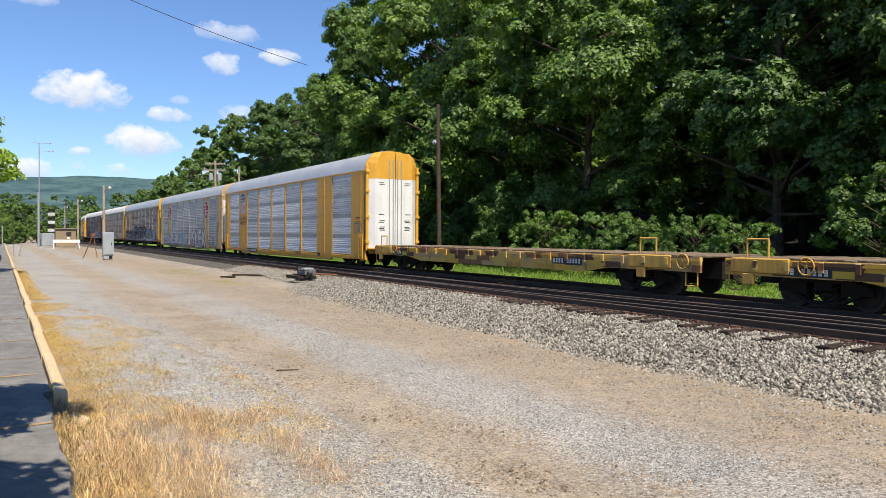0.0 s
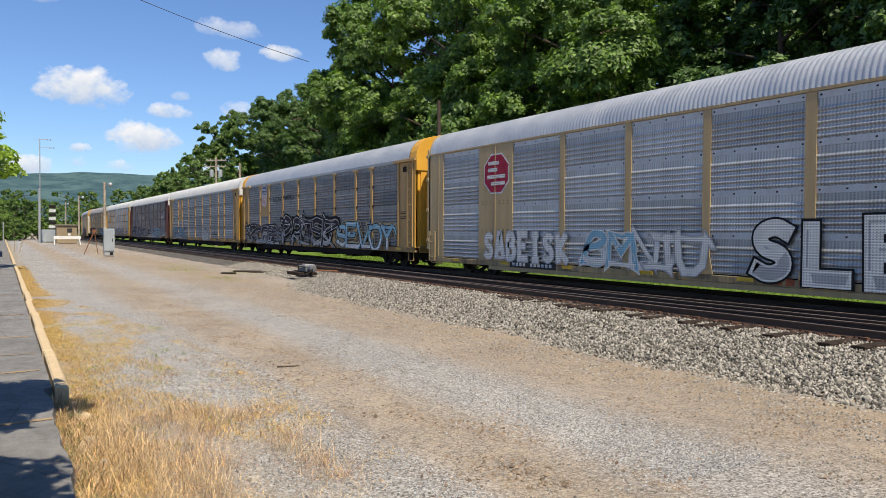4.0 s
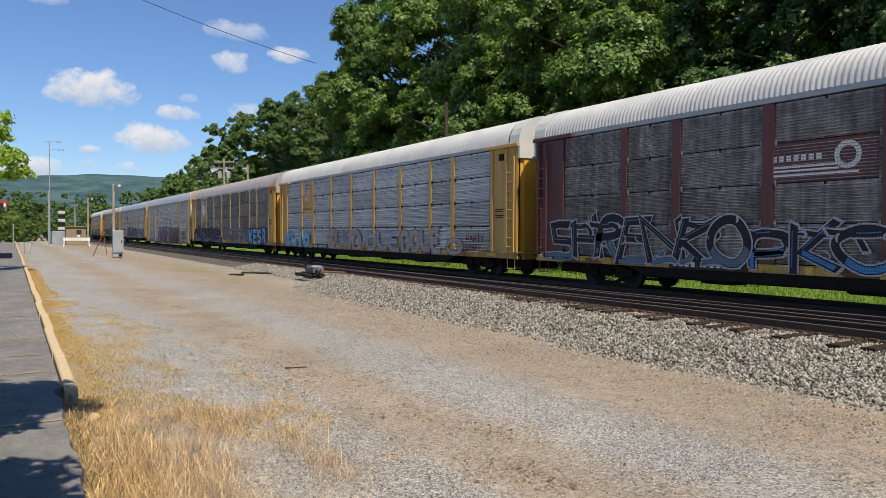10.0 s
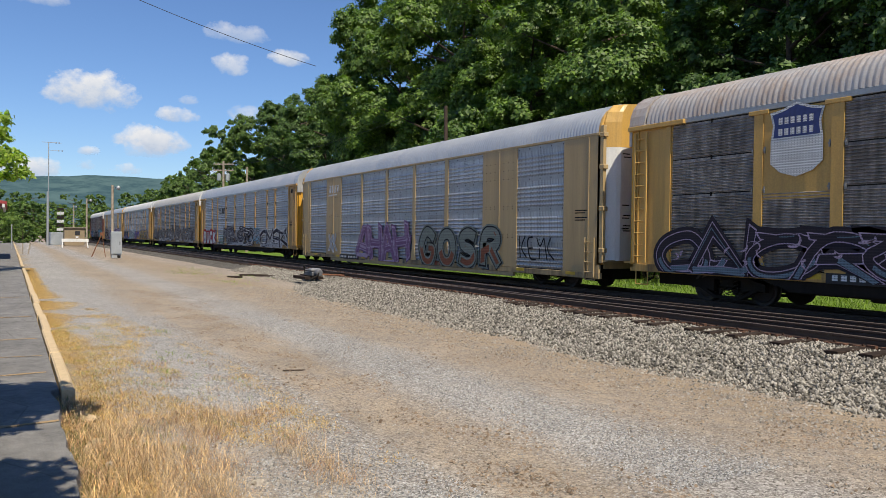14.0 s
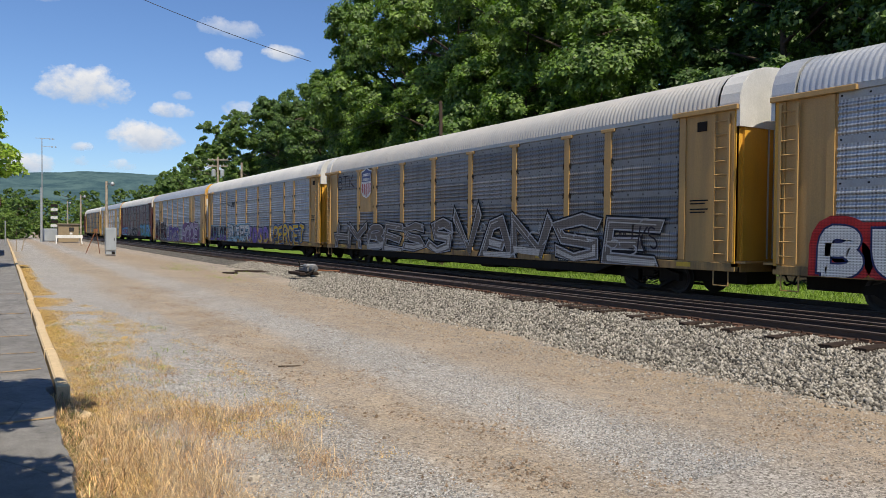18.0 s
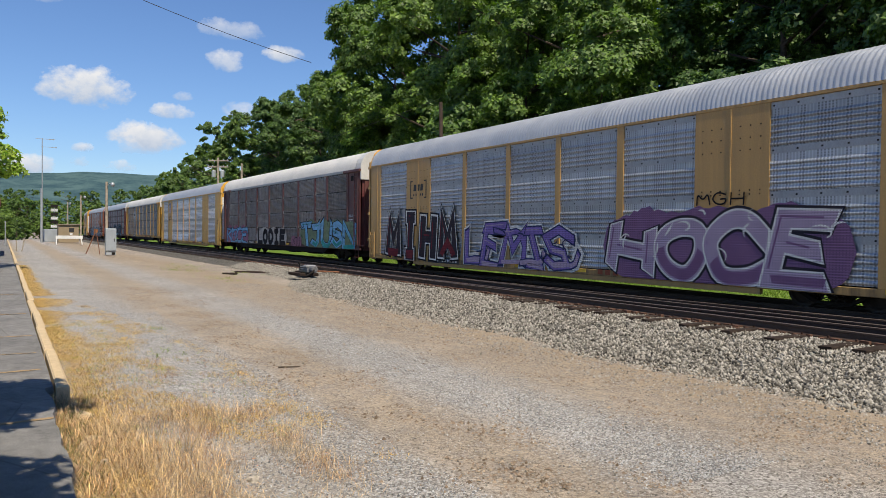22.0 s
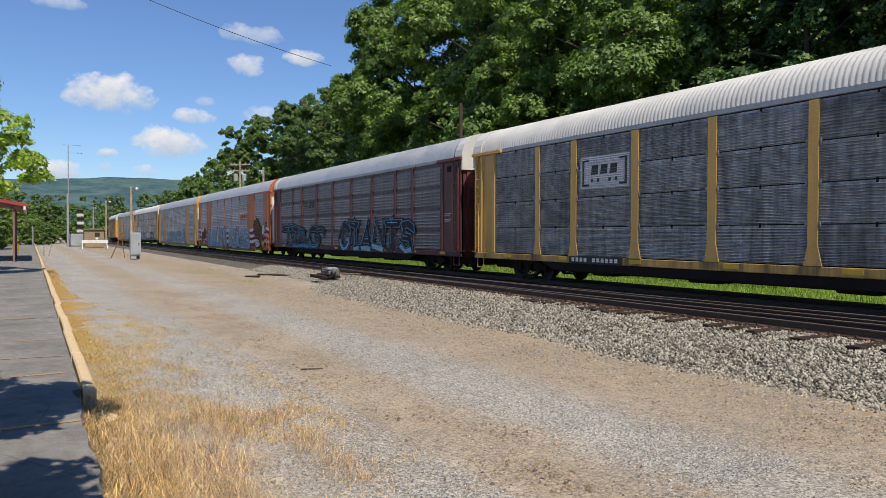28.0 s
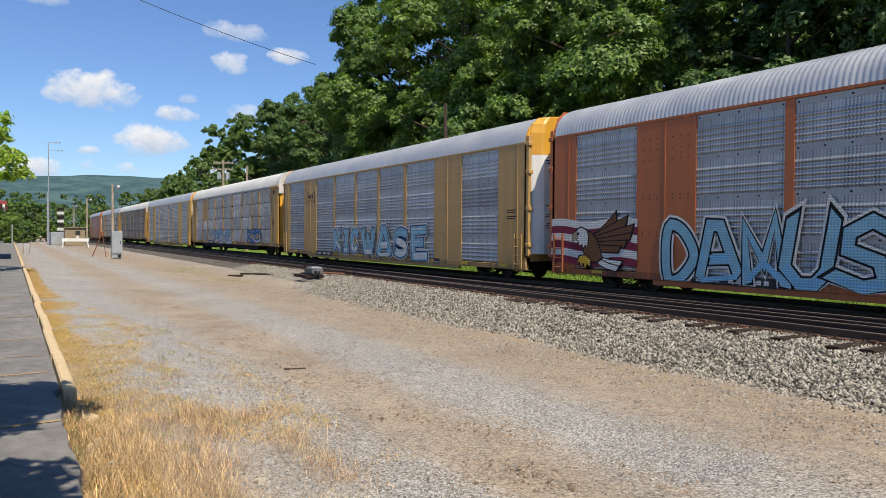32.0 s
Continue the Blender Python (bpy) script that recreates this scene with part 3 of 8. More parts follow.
def build_ballast():
    xs = graded(-172, 40, -45, 2, 0.4, 1.2)
    ts = [0, 0.12, 0.3, 0.5, 0.7, 0.85, 1.0]
    s = Shape()
    v = []
    for x in xs:
        a = toe(x)
        for u in ts:
            y = a + (12.93 - a) * u
            v.append((x, y, bank_z(x, y) + (-0.05 if u == 0 else 0.0)))
    n = len(ts)
    s.add(v, [(i * n + j, (i + 1) * n + j, (i + 1) * n + j + 1, i * n + j + 1) for i in range(len(xs) - 1) for j in range(n - 1)])
    thing_mesh("ballast", s, M_BALLAST, "bank of clean grey crushed stone beside the track, darkened for shaded gaps", "ballast", kind="structure")
    s = Shape()
    far = [on_track(v) for v in np.arange(-420, -172, 12)] + [(x, TRACK_Y, 0.0) for x in (-172, -60, -20, 0, 40)]
    v = []
    for x, y, a in far:
        for off, z in ((-4.45, -0.10), (-4.25, -0.025), (-1.9, -0.03), (-1.2, -0.02), (1.2, -0.02), (2.2, -0.08), (2.9, -0.30)):
            v.append((x - math.sin(a) * off, y + math.cos(a) * off, z))
    s.add(v, [(i * 7 + j, (i + 1) * 7 + j, (i + 1) * 7 + j + 1, i * 7 + j + 1) for i in range(len(far) - 1) for j in range(6)])
    thing_mesh("track_bed", s, M_DIRTY, "dark oily brown stone bed under the rails", "ballast", kind="structure")
    # loose crushed stones on the bank
    rng = np.random.default_rng(5)
    base = np.array([(1, 0, 0), (-1, 0, 0), (0, 1, 0), (0, -1, 0), (0, 0, 1), (0, 0, -1)], float)
    fac = np.array([(0, 2, 4), (2, 1, 4), (1, 3, 4), (3, 0, 4), (2, 0, 5), (1, 2, 5), (3, 1, 5), (0, 3, 5)])

    def scatter(x, y, z, r, top=False):
        """Chipped stones as eight-sided lumps."""
        n = len(x)
        q = base[None] * (r[:, None] * rng.uniform(0.65, 1.25, (n, 3)))[:, None, :] + rng.uniform(-0.35, 0.35, (n, 6, 3)) * r[:, None, None]
        th = rng.uniform(0, 6.28, n)
        c, sn = np.cos(th)[:, None], np.sin(th)[:, None]
        q = np.stack([q[:, :, 0] * c - q[:, :, 1] * sn, q[:, :, 0] * sn + q[:, :, 1] * c, q[:, :, 2]], 2)
        q += np.stack([x, y, z], 1)[:, None, :]
        fc = fac[:4] if top else fac
        return q.reshape(-1, 3), (fc[None] + 6 * np.arange(n)[:, None, None]).reshape(-1, 3)

    count = 68000
    x = -44 + 43 * (1 - rng.random(count) ** 1.45)
    u = rng.random(count)
    feet = np.array([toe(v) for v in x]) - 0.25
    y = feet + (12.9 - feet) * u - (rng.random(count) < 0.04) * rng.exponential(0.5, count)
    r = rng.uniform(0.018, 0.039, count)
    z = np.array([bank_z(a, b) for a, b in zip(x, y)]) + r * 0.3
    me = array_mesh("ballast_stones", *scatter(x, y, z, r), M_STONE)
    tagged(new("ballast_stones", me), "loose pale grey crushed stones covering the track bank", "stone", kind="stuff")
    # scattered grit on the near part of the lot, and brown clods in the wheel lanes
    count = 52000
    x = -3 - 27 * rng.random(count) ** 1.5
    y = 0.9 + 8.2 * rng.random(count) ** 0.8
    r = rng.uniform(0.004, 0.012, count) * (0.7 + 0.5 * rng.random(count)) + 0.008 * (y > 7.4) * rng.random(count)
    z = np.array([lot_z(a, b) for a, b in zip(x, y)]) + r * 0.2
    me = array_mesh("lot_pebbles", *scatter(x, y, z, r, True), M_GRIT)
    tagged(new("lot_pebbles", me), "small grey pebbles scattered over the gravel lot", "stone", kind="stuff")
    # clean crushed chips that stand up in the grey strips
    count = 46000
    x = -4.2 - 15 * rng.random(count) ** 1.35
    y = np.where(rng.random(count) < 0.55, rng.uniform(1.0, 3.2, count), 5.2 + 0.42 * rng.normal(size=count))
    r = rng.uniform(0.005, 0.012, count)
    z = np.array([lot_z(a, b) for a, b in zip(x, y)]) + r * 0.25
    me = array_mesh("stone_chips", *scatter(x, y, z, r, True), M_CHIP)
    tagged(new("stone_chips", me), "clean blue-grey stone chips in strips along the lot", "stone", kind="stuff")
    x = -3.5 - 24 * rng.random(26000) ** 1.5
    y = np.where(rng.random(26000) < 0.5, 3.9 + 0.55 * rng.normal(size=26000), 7.4 + 0.9 * rng.normal(size=26000))
    keep = np.array([noise.noise((a * 0.9, b * 1.6, 4)) > 0.05 for a, b in zip(x, y)]) & (y < 9.2)
    x, y = x[keep], y[keep]
    r = 0.005 + 0.018 * rng.random(len(x)) ** 2.5
    z = np.array([lot_z(a, b) for a, b in zip(x, y)]) + r * 0.15
    me = array_mesh("dirt_clods", *scatter(x, y, z, r, True), M_CLOD)
    tagged(new("dirt_clods", me), "dry brown clods of dirt lying in the wheel lanes", "stone", kind="stuff")


build_ground()
build_platform()
build_ballast()


# ---- rails and ties ----
def rail_profile():
    return [(-0.07, 0.0), (0.07, 0.0), (0.07, 0.015), (0.012, 0.04), (0.012, 0.125), (0.036, 0.135), (0.036, 0.165), (0.026, 0.172),
            (-0.026, 0.172), (-0.036, 0.165), (-0.036, 0.135), (-0.012, 0.125), (-0.012, 0.04), (-0.07, 0.015)]


def rail_mesh(points):
    """A rail along points of (x, y, heading); the running head has its own bright metal."""
    prof = rail_profile()
    n = len(prof)
    s = Shape()
    v = []
    for x, y, a in points:
        for o, z in prof:
            v.append((x - math.sin(a) * o, y + math.cos(a) * o, z + RAIL_Z - 0.172))
    for i in range(len(points) - 1):
        for j in range(n):
            k = (j + 1) % n
            s.f.append((i * n + j, i * n + k, (i + 1) * n + k, (i + 1) * n + j))
            s.mi.append(1 if j in (6, 7, 8) else 0)
    s.v = v
    s.f.append(tuple(reversed(range(n))))
    s.f.append(tuple(range((len(points) - 1) * n, len(points) * n)))
    s.mi += [0, 0]
    return s.mesh("rail", [M_RAIL, M_RAILTOP])


def turnout_off(x):
    return 0.8 * (max(0.0, x + 30) / 21) ** 2


def build_tracks():
    tracks = []
    for nm, y in (("railway_track", TRACK_Y), ("railway_track", SIDE_Y)):
        tr = thing(nm, "rusty steel rails on dark creosoted ties" + (" under the moving train" if y == TRACK_Y else " with a turnout"), "track", kind="structure")
        tracks.append(tr)
        for side in (-0.755, 0.755):
            pts = [on_track(s, y + side) for s in np.arange(-420, BEND_X, 8)] + [(x, y + side, 0.0) for x in (BEND_X, -100, -60, -30, 0, 60)]
            part("rail", rail_mesh(pts), None, tr)
    side = tracks[1]
    # the closure rails of the turnout
    for o in (-0.755, 0.755):
        xs = np.arange(-30 if o < 0 else -30, 4, 1.5)
        pts = [(x, SIDE_Y + o + turnout_off(x) + 0.09, math.atan(1.6 / 21 * max(0, x + 30) / 21)) for x in xs]
        part("closure_rail", rail_mesh(pts), None, side)
    # ties: separate pieces near by, one joined mesh beyond
    rng = random.Random(9)
    shapes = []
    for k in range(5):
        s = Shape()
        l = 1.3
        s.box(-0.115, 0.115, -l, l, -0.17, 0.0, chamfer=0.012 + 0.004 * k)
        s.v = [(x + rng.uniform(-0.008, 0.008), y + rng.uniform(-0.015, 0.015), z + rng.uniform(-0.006, 0.006)) for x, y, z in s.v]
        shapes.append(s.mesh("tie", M_TIE))
    plates = Shape()
    spikes = Shape()
    for tr, y in zip(tracks, (TRACK_Y, SIDE_Y)):
        rest = Shape()
        x = 6.0
        while x > -172:
            x -= 0.52
            if x > -52:
                ob = part("tie", shapes[rng.randrange(5)], None, tr, at=(x, y + rng.uniform(-0.10, 0.10), rng.uniform(-0.012, 0.0)))
                ob.rotation_euler = (0, 0, rng.uniform(-0.03, 0.03))
                if y == SIDE_Y and -17.5 < x < -4.0 and rng.random() < 0.85:
                    # ends of the longer turnout ties stick out of the stone
                    ob.scale = (1, 1.1, 1)
                    ob.location.y = y - 0.22 * ease(-18, -7, x) - 0.16 + rng.uniform(-0.09, 0.05)
                    ob.location.z = 0.022 + rng.uniform(-0.012, 0.008)
                if x > -40:
                    for o in (-0.755, 0.755):
                        plates.box(x - 0.1, x + 0.1, y + o - 0.17, y + o + 0.17, 0.0, 0.012)
                        for e in (-0.1, 0.1):
                            spikes.box(x - 0.07, x - 0.04, y + o + e - 0.015, y + o + e + 0.015, 0.01, 0.05)
            else:
                rest.box(x - 0.115, x + 0.115, y - 1.3, y + 1.3, -0.17, -0.004)
        tagged(part("far_ties", rest, M_TIE, tr), kind="stuff")
    bits = Shape()
    x = 3.0
    while x > -46:
        x -= 0.26
        a, b = rng.uniform(0.03, 0.09), rng.uniform(0.04, 0.12)
        bits.box(x - a, x + a, 12.90 - b, 12.93, -0.01, rng.uniform(0.012, 0.05))
        if rng.random() < 0.35:
            q = rng.uniform(12.45, 12.85)
            bits.box(x - 0.05, x + 0.06, q - 0.03, q + 0.04, -0.02, rng.uniform(0.0, 0.03))
    tagged(part("rail_anchors", bits, plain("anchor_rust", (0.13, 0.07, 0.048), 0.9, 0.1, 0.4, 9), side, "rusty anchors and clips along the near rail"), kind="stuff")
    tagged(part("tie_plates", plates, M_PLATE, side, "rusty tie plates"), kind="stuff")
    tagged(part("spikes", spikes, M_PLATE, side, "rusty spikes"), kind="stuff")


build_tracks()

# ---- the train ----
PITCH, MID = 28.6, 13.35      # length over couplers; from the first screen's datum to a wagon's middle
MOVERS = []    # (thing, offset of its middle from the first autorack's datum)

COL_R = ((1.22, 3.85), (4.12, 5.86), (6.17, 8.75), (9.07, 11.66), (11.97, 14.62), (14.90, 17.58), (17.85, 20.50), (20.75, 22.40), (22.70, 25.30))
COL_F = ((1.00, 3.72), (5.90, 8.55), (8.80, 11.55), (11.80, 14.40), (14.65, 17.30), (17.58, 20.25), (22.50, 25.15))
TONES = {
    "yellow": (0.70, 0.36, 0.035), "tan": (0.52, 0.315, 0.105), "dust": (0.50, 0.36, 0.175), "maroon": (0.105, 0.024, 0.026),
    "orange": (0.46, 0.12, 0.03), "gold": (0.66, 0.395, 0.10), "cream": (0.5, 0.42, 0.27)}


def patchwork(name, tones, rough=0.7):
    """Old steel touched up in oblong patches of paint, with soot and rust over it."""
    m, t, b = nodes_of(name, rough)
    tc = t.nodes.new("ShaderNodeTexCoord")
    sep = t.nodes.new("ShaderNodeSeparateXYZ")
    t.links.new(tc.outputs["Object"], sep.inputs[0])
    row = math_node(t, "FLOOR", math_node(t, "MULTIPLY", sep.outputs[2], 5.5))
    wob = math_node(t, "MULTIPLY", noise_tex(t, coords(t), 3.5, 5), 0.9)
    cell = math_node(t, "FLOOR", math_node(t, "ADD", math_node(t, "ADD", math_node(t, "MULTIPLY", sep.outputs[0], 1.15), math_node(t, "MULTIPLY", row, 3.37)), wob))
    wn_ = t.nodes.new("ShaderNodeTexWhiteNoise")
    wn_.noise_dimensions = "2D"
    cb = t.nodes.new("ShaderNodeCombineXYZ")
    t.links.new(cell, cb.inputs[0])
    t.links.new(row, cb.inputs[1])
    t.links.new(cb.outputs[0], wn_.inputs["Vector"])
    n = len(tones)
    c = ramp(t, wn_.outputs["Value"], [(k / n, q) for k, q in enumerate(tones)])
    c.node.color_ramp.interpolation = "CONSTANT"
    st = noise_tex(t, coords(t, (4, 4, 1.2)), 1.6, 6, 0.7)
    c = mix(t, ramp(t, st, [(0.54, grey(0)), (0.72, grey(0.8))]), c, (0.09, 0.05, 0.03))
    fine = noise_tex(t, coords(t), 30, 4)
    c = mix(t, 0.4, c, ramp(t, fine, [(0.3, grey(0.6)), (0.7, grey(1.3))]), "MULTIPLY")
    t.links.new(c, b.inputs["Base Color"])
    bump(t, b, fine, 0.2, 0.005)
    return m


SILL_OLD = patchwork("patched_sill", ((0.62, 0.40, 0.12), (0.60, 0.34, 0.07), (0.27, 0.13, 0.06), (0.66, 0.39, 0.06), (0.52, 0.35, 0.15), (0.64, 0.41, 0.11), (0.13, 0.075, 0.045)))


def body_paint(tone):
    return paint("car_paint_" + tone, TONES[tone], 0.5, 0.4 if tone != "yellow" else 0.2)


P_WIDE = panel_metal("screen_silver_wide", (0.819, 0.800, 0.779), 0.95, 0.12, 0.55, (0.1, 0.1, 0.1), "wide")
P_SILVER = panel_metal("screen_silver", (0.717, 0.695, 0.661), 0.6, 0.3, 0.25, (0.16, 0.13, 0.10), "ribbed")
P_HOLED = panel_metal("screen_silver_holed", (0.56, 0.57, 0.575), 0.9, 0.25, 0.42, (0.16, 0.13, 0.10), "wide")
P_SLATE = panel_metal("screen_slate", (0.31, 0.32, 0.33), 0.0, 0.3, 0.4, (0.06, 0.05, 0.045), "ribbed")
P_BROWN = panel_metal("screen_brown_grey", (0.31, 0.285, 0.27), 0.0, 0.5, 0.3, (0.07, 0.055, 0.045), "ribbed")
P_BLUE = panel_metal("screen_blue_grey", (0.53, 0.55, 0.57), 0.6, 0.3, 0.5)
P_GREY = panel_metal("screen_grey", (0.265, 0.262, 0.26), 0.7, 0.35, 0.4)
P_ASH = panel_metal("screen_ash_grey", (0.36, 0.375, 0.385), 0.7, 0.3, 0.45)
P_DUSK = panel_metal("screen_dusk", (0.26, 0.245, 0.24), 0.7, 0.4, 0.3)
P_PALE = panel_metal("screen_dusty", (0.55, 0.565, 0.575), 0.45, 0.35, 0.4, (0.24, 0.2, 0.15))
B_SILVER = paint("screen_band_pale", (0.624, 0.636, 0.650), 0.5, 0.3, (0.12, 0.1, 0.09), 0.2)
B_BLUE = paint("screen_band_blue", (0.44, 0.455, 0.465), 0.5, 0.35, (0.12, 0.1, 0.09), 0.2)
B_GREY = paint("screen_band_grey", (0.28, 0.28, 0.28), 0.5, 0.4, (0.08, 0.07, 0.06), 0.2)
B_STEEL = paint("screen_band_steel", (0.449, 0.456, 0.456), 0.45, 0.3, (0.2, 0.18, 0.15), 0.4)
B_BROWN = paint("screen_band_dark", (0.125, 0.108, 0.103), 0.6, 0.4, (0.05, 0.04, 0.04), 0.1)
ROOFS = {
    "white": paint("roof_white", (0.575, 0.57, 0.55), 0.5, 0.2, (0.35, 0.3, 0.25)),
    "galv": paint("roof_galvanised", (0.52, 0.54, 0.56), 0.4, 0.25, (0.3, 0.26, 0.22), 0.45),
    "dull": paint("roof_dull", (0.45, 0.44, 0.42), 0.5, 0.3, (0.3, 0.25, 0.2)),
    "rusty": paint("roof_rusting", (0.50, 0.48, 0.46), 0.5, 0.75, (0.28, 0.17, 0.10), 0.3)}
# screen metal, band metal, build: ribbed has thin dark joints, the others flat bands
SCREENS = {"wide": (P_WIDE, B_STEEL, "wide"), "silver": (P_SILVER, M_BLACK, "ribbed"), "holed": (P_HOLED, M_BLACK, "holed"), "slate": (P_SLATE, M_BLACK, "ribbed"), "brown": (P_BROWN, M_BLACK, "ribbed"),
           "blue": (P_BLUE, B_BLUE, "mesh"), "grey": (P_GREY, B_GREY, "mesh"), "ash": (P_ASH, B_GREY, "mesh"), "dusk": (P_DUSK, B_BROWN, "mesh"), "pale": (P_PALE, B_SILVER, "mesh")}
MESHES = {}


def screen_mesh(w, h, tone):
    """One screen of a side column: horizontal ridges, and a flat band along its top."""
    key = ("screen", round(w, 2), round(h, 2), tone)
    if key not in MESHES:
        s = Shape()
        build = SCREENS[tone][2]
        band = {"ribbed": 0.03, "mesh": 0.17, "wide": 0.2, "holed": 0.035}[build]
        deep = {"ribbed": -0.038, "mesh": -0.03, "wide": -0.026, "holed": -0.032}[build]
        pitch = {"ribbed": 0.074, "mesh": 0.15, "wide": 0.11, "holed": 0.11}[build]
        zs = [(0.0, 0.0)]
        z = 0.012
        while z < h - band - pitch:
            zs += [(z, 0.0), (z + 0.28 * pitch, deep), (z + 0.42 * pitch, deep), (z + 0.78 * pitch, 0.0)]
            z += pitch
        zs.append((h - band, 0.0))
        v = []
        for zz, d in zs:
            v += [(0, d, zz), (w, d, zz)]
        s.add(v, [(2 * i, 2 * i + 1, 2 * i + 3, 2 * i + 2) for i in range(len(zs) - 1)])
        s.box(0, w, -0.012 if build in ("mesh", "wide") else 0.004, 0.02, h - band, h - 0.006, 1)
        if build == "mesh":
            for q in (0.03, 0.27, 0.5, 0.73, 0.97):
                s.box(w * q - 0.022, w * q + 0.022, -0.022, 0.0, h - 0.11, h - 0.07, 2)
        elif build in ("ribbed", "holed"):
            s.box(w / 2 - 0.02, w / 2 + 0.02, -0.02, 0.01, h - 0.09, h + 0.05, 2)
        MESHES[key] = s.mesh("panel", [*SCREENS[tone][:2], M_BLACK])
    return MESHES[key]


ROOF_SECTION = [(1.50, 4.98), (1.46, 5.22), (1.36, 5.46), (1.18, 5.67), (0.92, 5.83), (0.55, 5.94), (0.0, 5.99)]


def roof_mesh(tone, x0, x1):
    key = ("roof", tone, x0, x1)
    if key not in MESHES:
        half = ROOF_SECTION
        sec = [(-a, z) for a, z in half] + [(a, z) for a, z in reversed(half[:-1])]
        n = len(sec)
        s = Shape()
        xs, x, k = [], x0, 0
        while x < x1:
            xs.append((x, 0.02 if k % 4 in (1, 2) else 0.0))
            x += 0.038
            k += 1
        v = []
        for x, r in xs:
            for y, z in sec:
                l = math.hypot(y / 1.5, (z - 4.6) / 1.4)
                v.append((x, y * (1 + r / 1.5 / l), z + r * (z - 4.98) / 1.0))
        s.add(v, [(i * n + j, (i + 1) * n + j, (i + 1) * n + j + 1, i * n + j + 1) for i in range(len(xs) - 1) for j in range(n - 1)])
        s.f = [tuple(reversed(q)) for q in s.f]
        MESHES[key] = s.mesh("roof", ROOFS[tone], True)
    return MESHES[key]


def end_outline(low, inset=0.0):
    half = [(a - inset, z - inset) for a, z in ROOF_SECTION]
    return [(-half[0][0], low)] + [(-a, z) for a, z in half] + [(a, z) for a, z in reversed(half[:-1])] + [(half[0][0], low)]


def slab_x(outline, x0, x1):
    """An outline of (y, z) carried along x."""
    s = Shape()
    n = len(outline)
    s.add([(x0, y, z) for y, z in outline] + [(x1, y, z) for y, z in outline],
          [tuple(range(n)), tuple(reversed(range(n, 2 * n)))] + [(i, n + i, n + (i + 1) % n, (i + 1) % n) for i in range(n)])
    return s


def clip_mesh(pale):
    key = ("clip", pale)
    if key not in MESHES:
        s = Shape()
        s.box(-0.022, 0.022, 0.0, 0.06, -0.08, 0.08)
        s.tube((0, -0.02, 0), (0, 0.02, 0), 0.03, n=6)
        MESHES[key] = s.mesh("clip", plain("clip_grey", (0.22, 0.22, 0.22), 0.6) if pale else M_BLACK)
    return MESHES[key]


def bulge(plan, x, sg, c, levels):
    """One door leaf: a plan of (out, across) carried up through levels of (height, narrowing)."""
    s = Shape()
    n = len(plan)
    v = [(x + sg * q, c * y * k, z) for z, k in levels for q, y in plan]
    f = [tuple(range(n)), tuple(reversed(range((len(levels) - 1) * n, len(levels) * n)))]
    for r in range(len(levels) - 1):
        f += [(r * n + i, (r + 1) * n + i, (r + 1) * n + (i + 1) % n, r * n + (i + 1) % n) for i in range(n)]
    return s.add(v, f if sg * c < 0 else [tuple(reversed(q)) for q in f])


def wheel_mesh():
    if "wheel" not in MESHES:
        s = Shape()
        s.lathe([(0.12, -0.07), (0.20, -0.055), (0.30, -0.03), (0.345, -0.065), (0.42, -0.065), (0.42, 0.05), (0.445, 0.062), (0.445, 0.08), (0.3, 0.08)], (0, 0, 0), "y", 24)
        MESHES["wheel"] = s.mesh("wheel", M_WHEEL)
    return MESHES["wheel"]


def side_frame_mesh():
    if "frame" not in MESHES:
        s = Shape()
        top = [(-1.15, 0.36), (-1.15, 0.56), (-0.85, 0.62), (-0.5, 0.74), (0.5, 0.74), (0.85, 0.62), (1.15, 0.56), (1.15, 0.36), (0.8, 0.40), (0.42, 0.30), (0.42, 0.62), (-0.42, 0.62), (-0.42, 0.30), (-0.8, 0.40)]
        s.extrude(top, -0.07, 0.07)
        s.extrude([(-0.95, 0.40), (-0.80, 0.42), (-0.38, 0.20), (0.38, 0.20), (0.80, 0.42), (0.95, 0.40), (0.42, 0.13), (-0.42, 0.13)], -0.07, 0.07)
        MESHES["frame"] = s.mesh("side_frame", M_BLACK)
    return MESHES["frame"]


def spring_mesh():
    if "spring" not in MESHES:
        s = Shape()
        for cx in (-0.2, 0.0, 0.2):
            pts = [(cx + 0.075 * math.cos(a), 0.075 * math.sin(a), 0.2 + 0.4 * a / (8 * math.pi)) for a in np.linspace(0, 8 * math.pi, 21)]
            s.path(pts, 0.016, 4)
        MESHES["spring"] = s.mesh("spring", M_WHEEL)
    return MESHES["spring"]


def add_truck(parent, x):
    if "bolster" not in MESHES:
        s = Shape()
        s.box(-0.2, 0.2, -1.1, 1.1, 0.42, 0.66, chamfer=0.03)
        for ax in (-0.88, 0.88):
            s.tube((ax, -1.0, 0.42), (ax, 1.0, 0.42), 0.085, n=10)
        for ax in (-0.6, 0.6):
            s.box(ax - 0.06, ax + 0.06, -0.9, 0.9, 0.3, 0.42)
        MESHES["bolster"] = s.mesh("bolster", M_BLACK)
    t = part("truck", MESHES["bolster"], None, parent, at=(x, 0, 0))
    for ax in (-0.88, 0.88):
        for y, flip in ((-0.755, 0), (0.755, math.pi)):
            w = part("wheel", wheel_mesh(), None, t, at=(ax, y, 0.42))
            w.rotation_euler = (0, 0, flip)
    for y in (-1.02, 1.02):
        part("side_frame", side_frame_mesh(), None, t, at=(0, y, 0))
        part("spring", spring_mesh(), None, t, at=(0, y, 0))


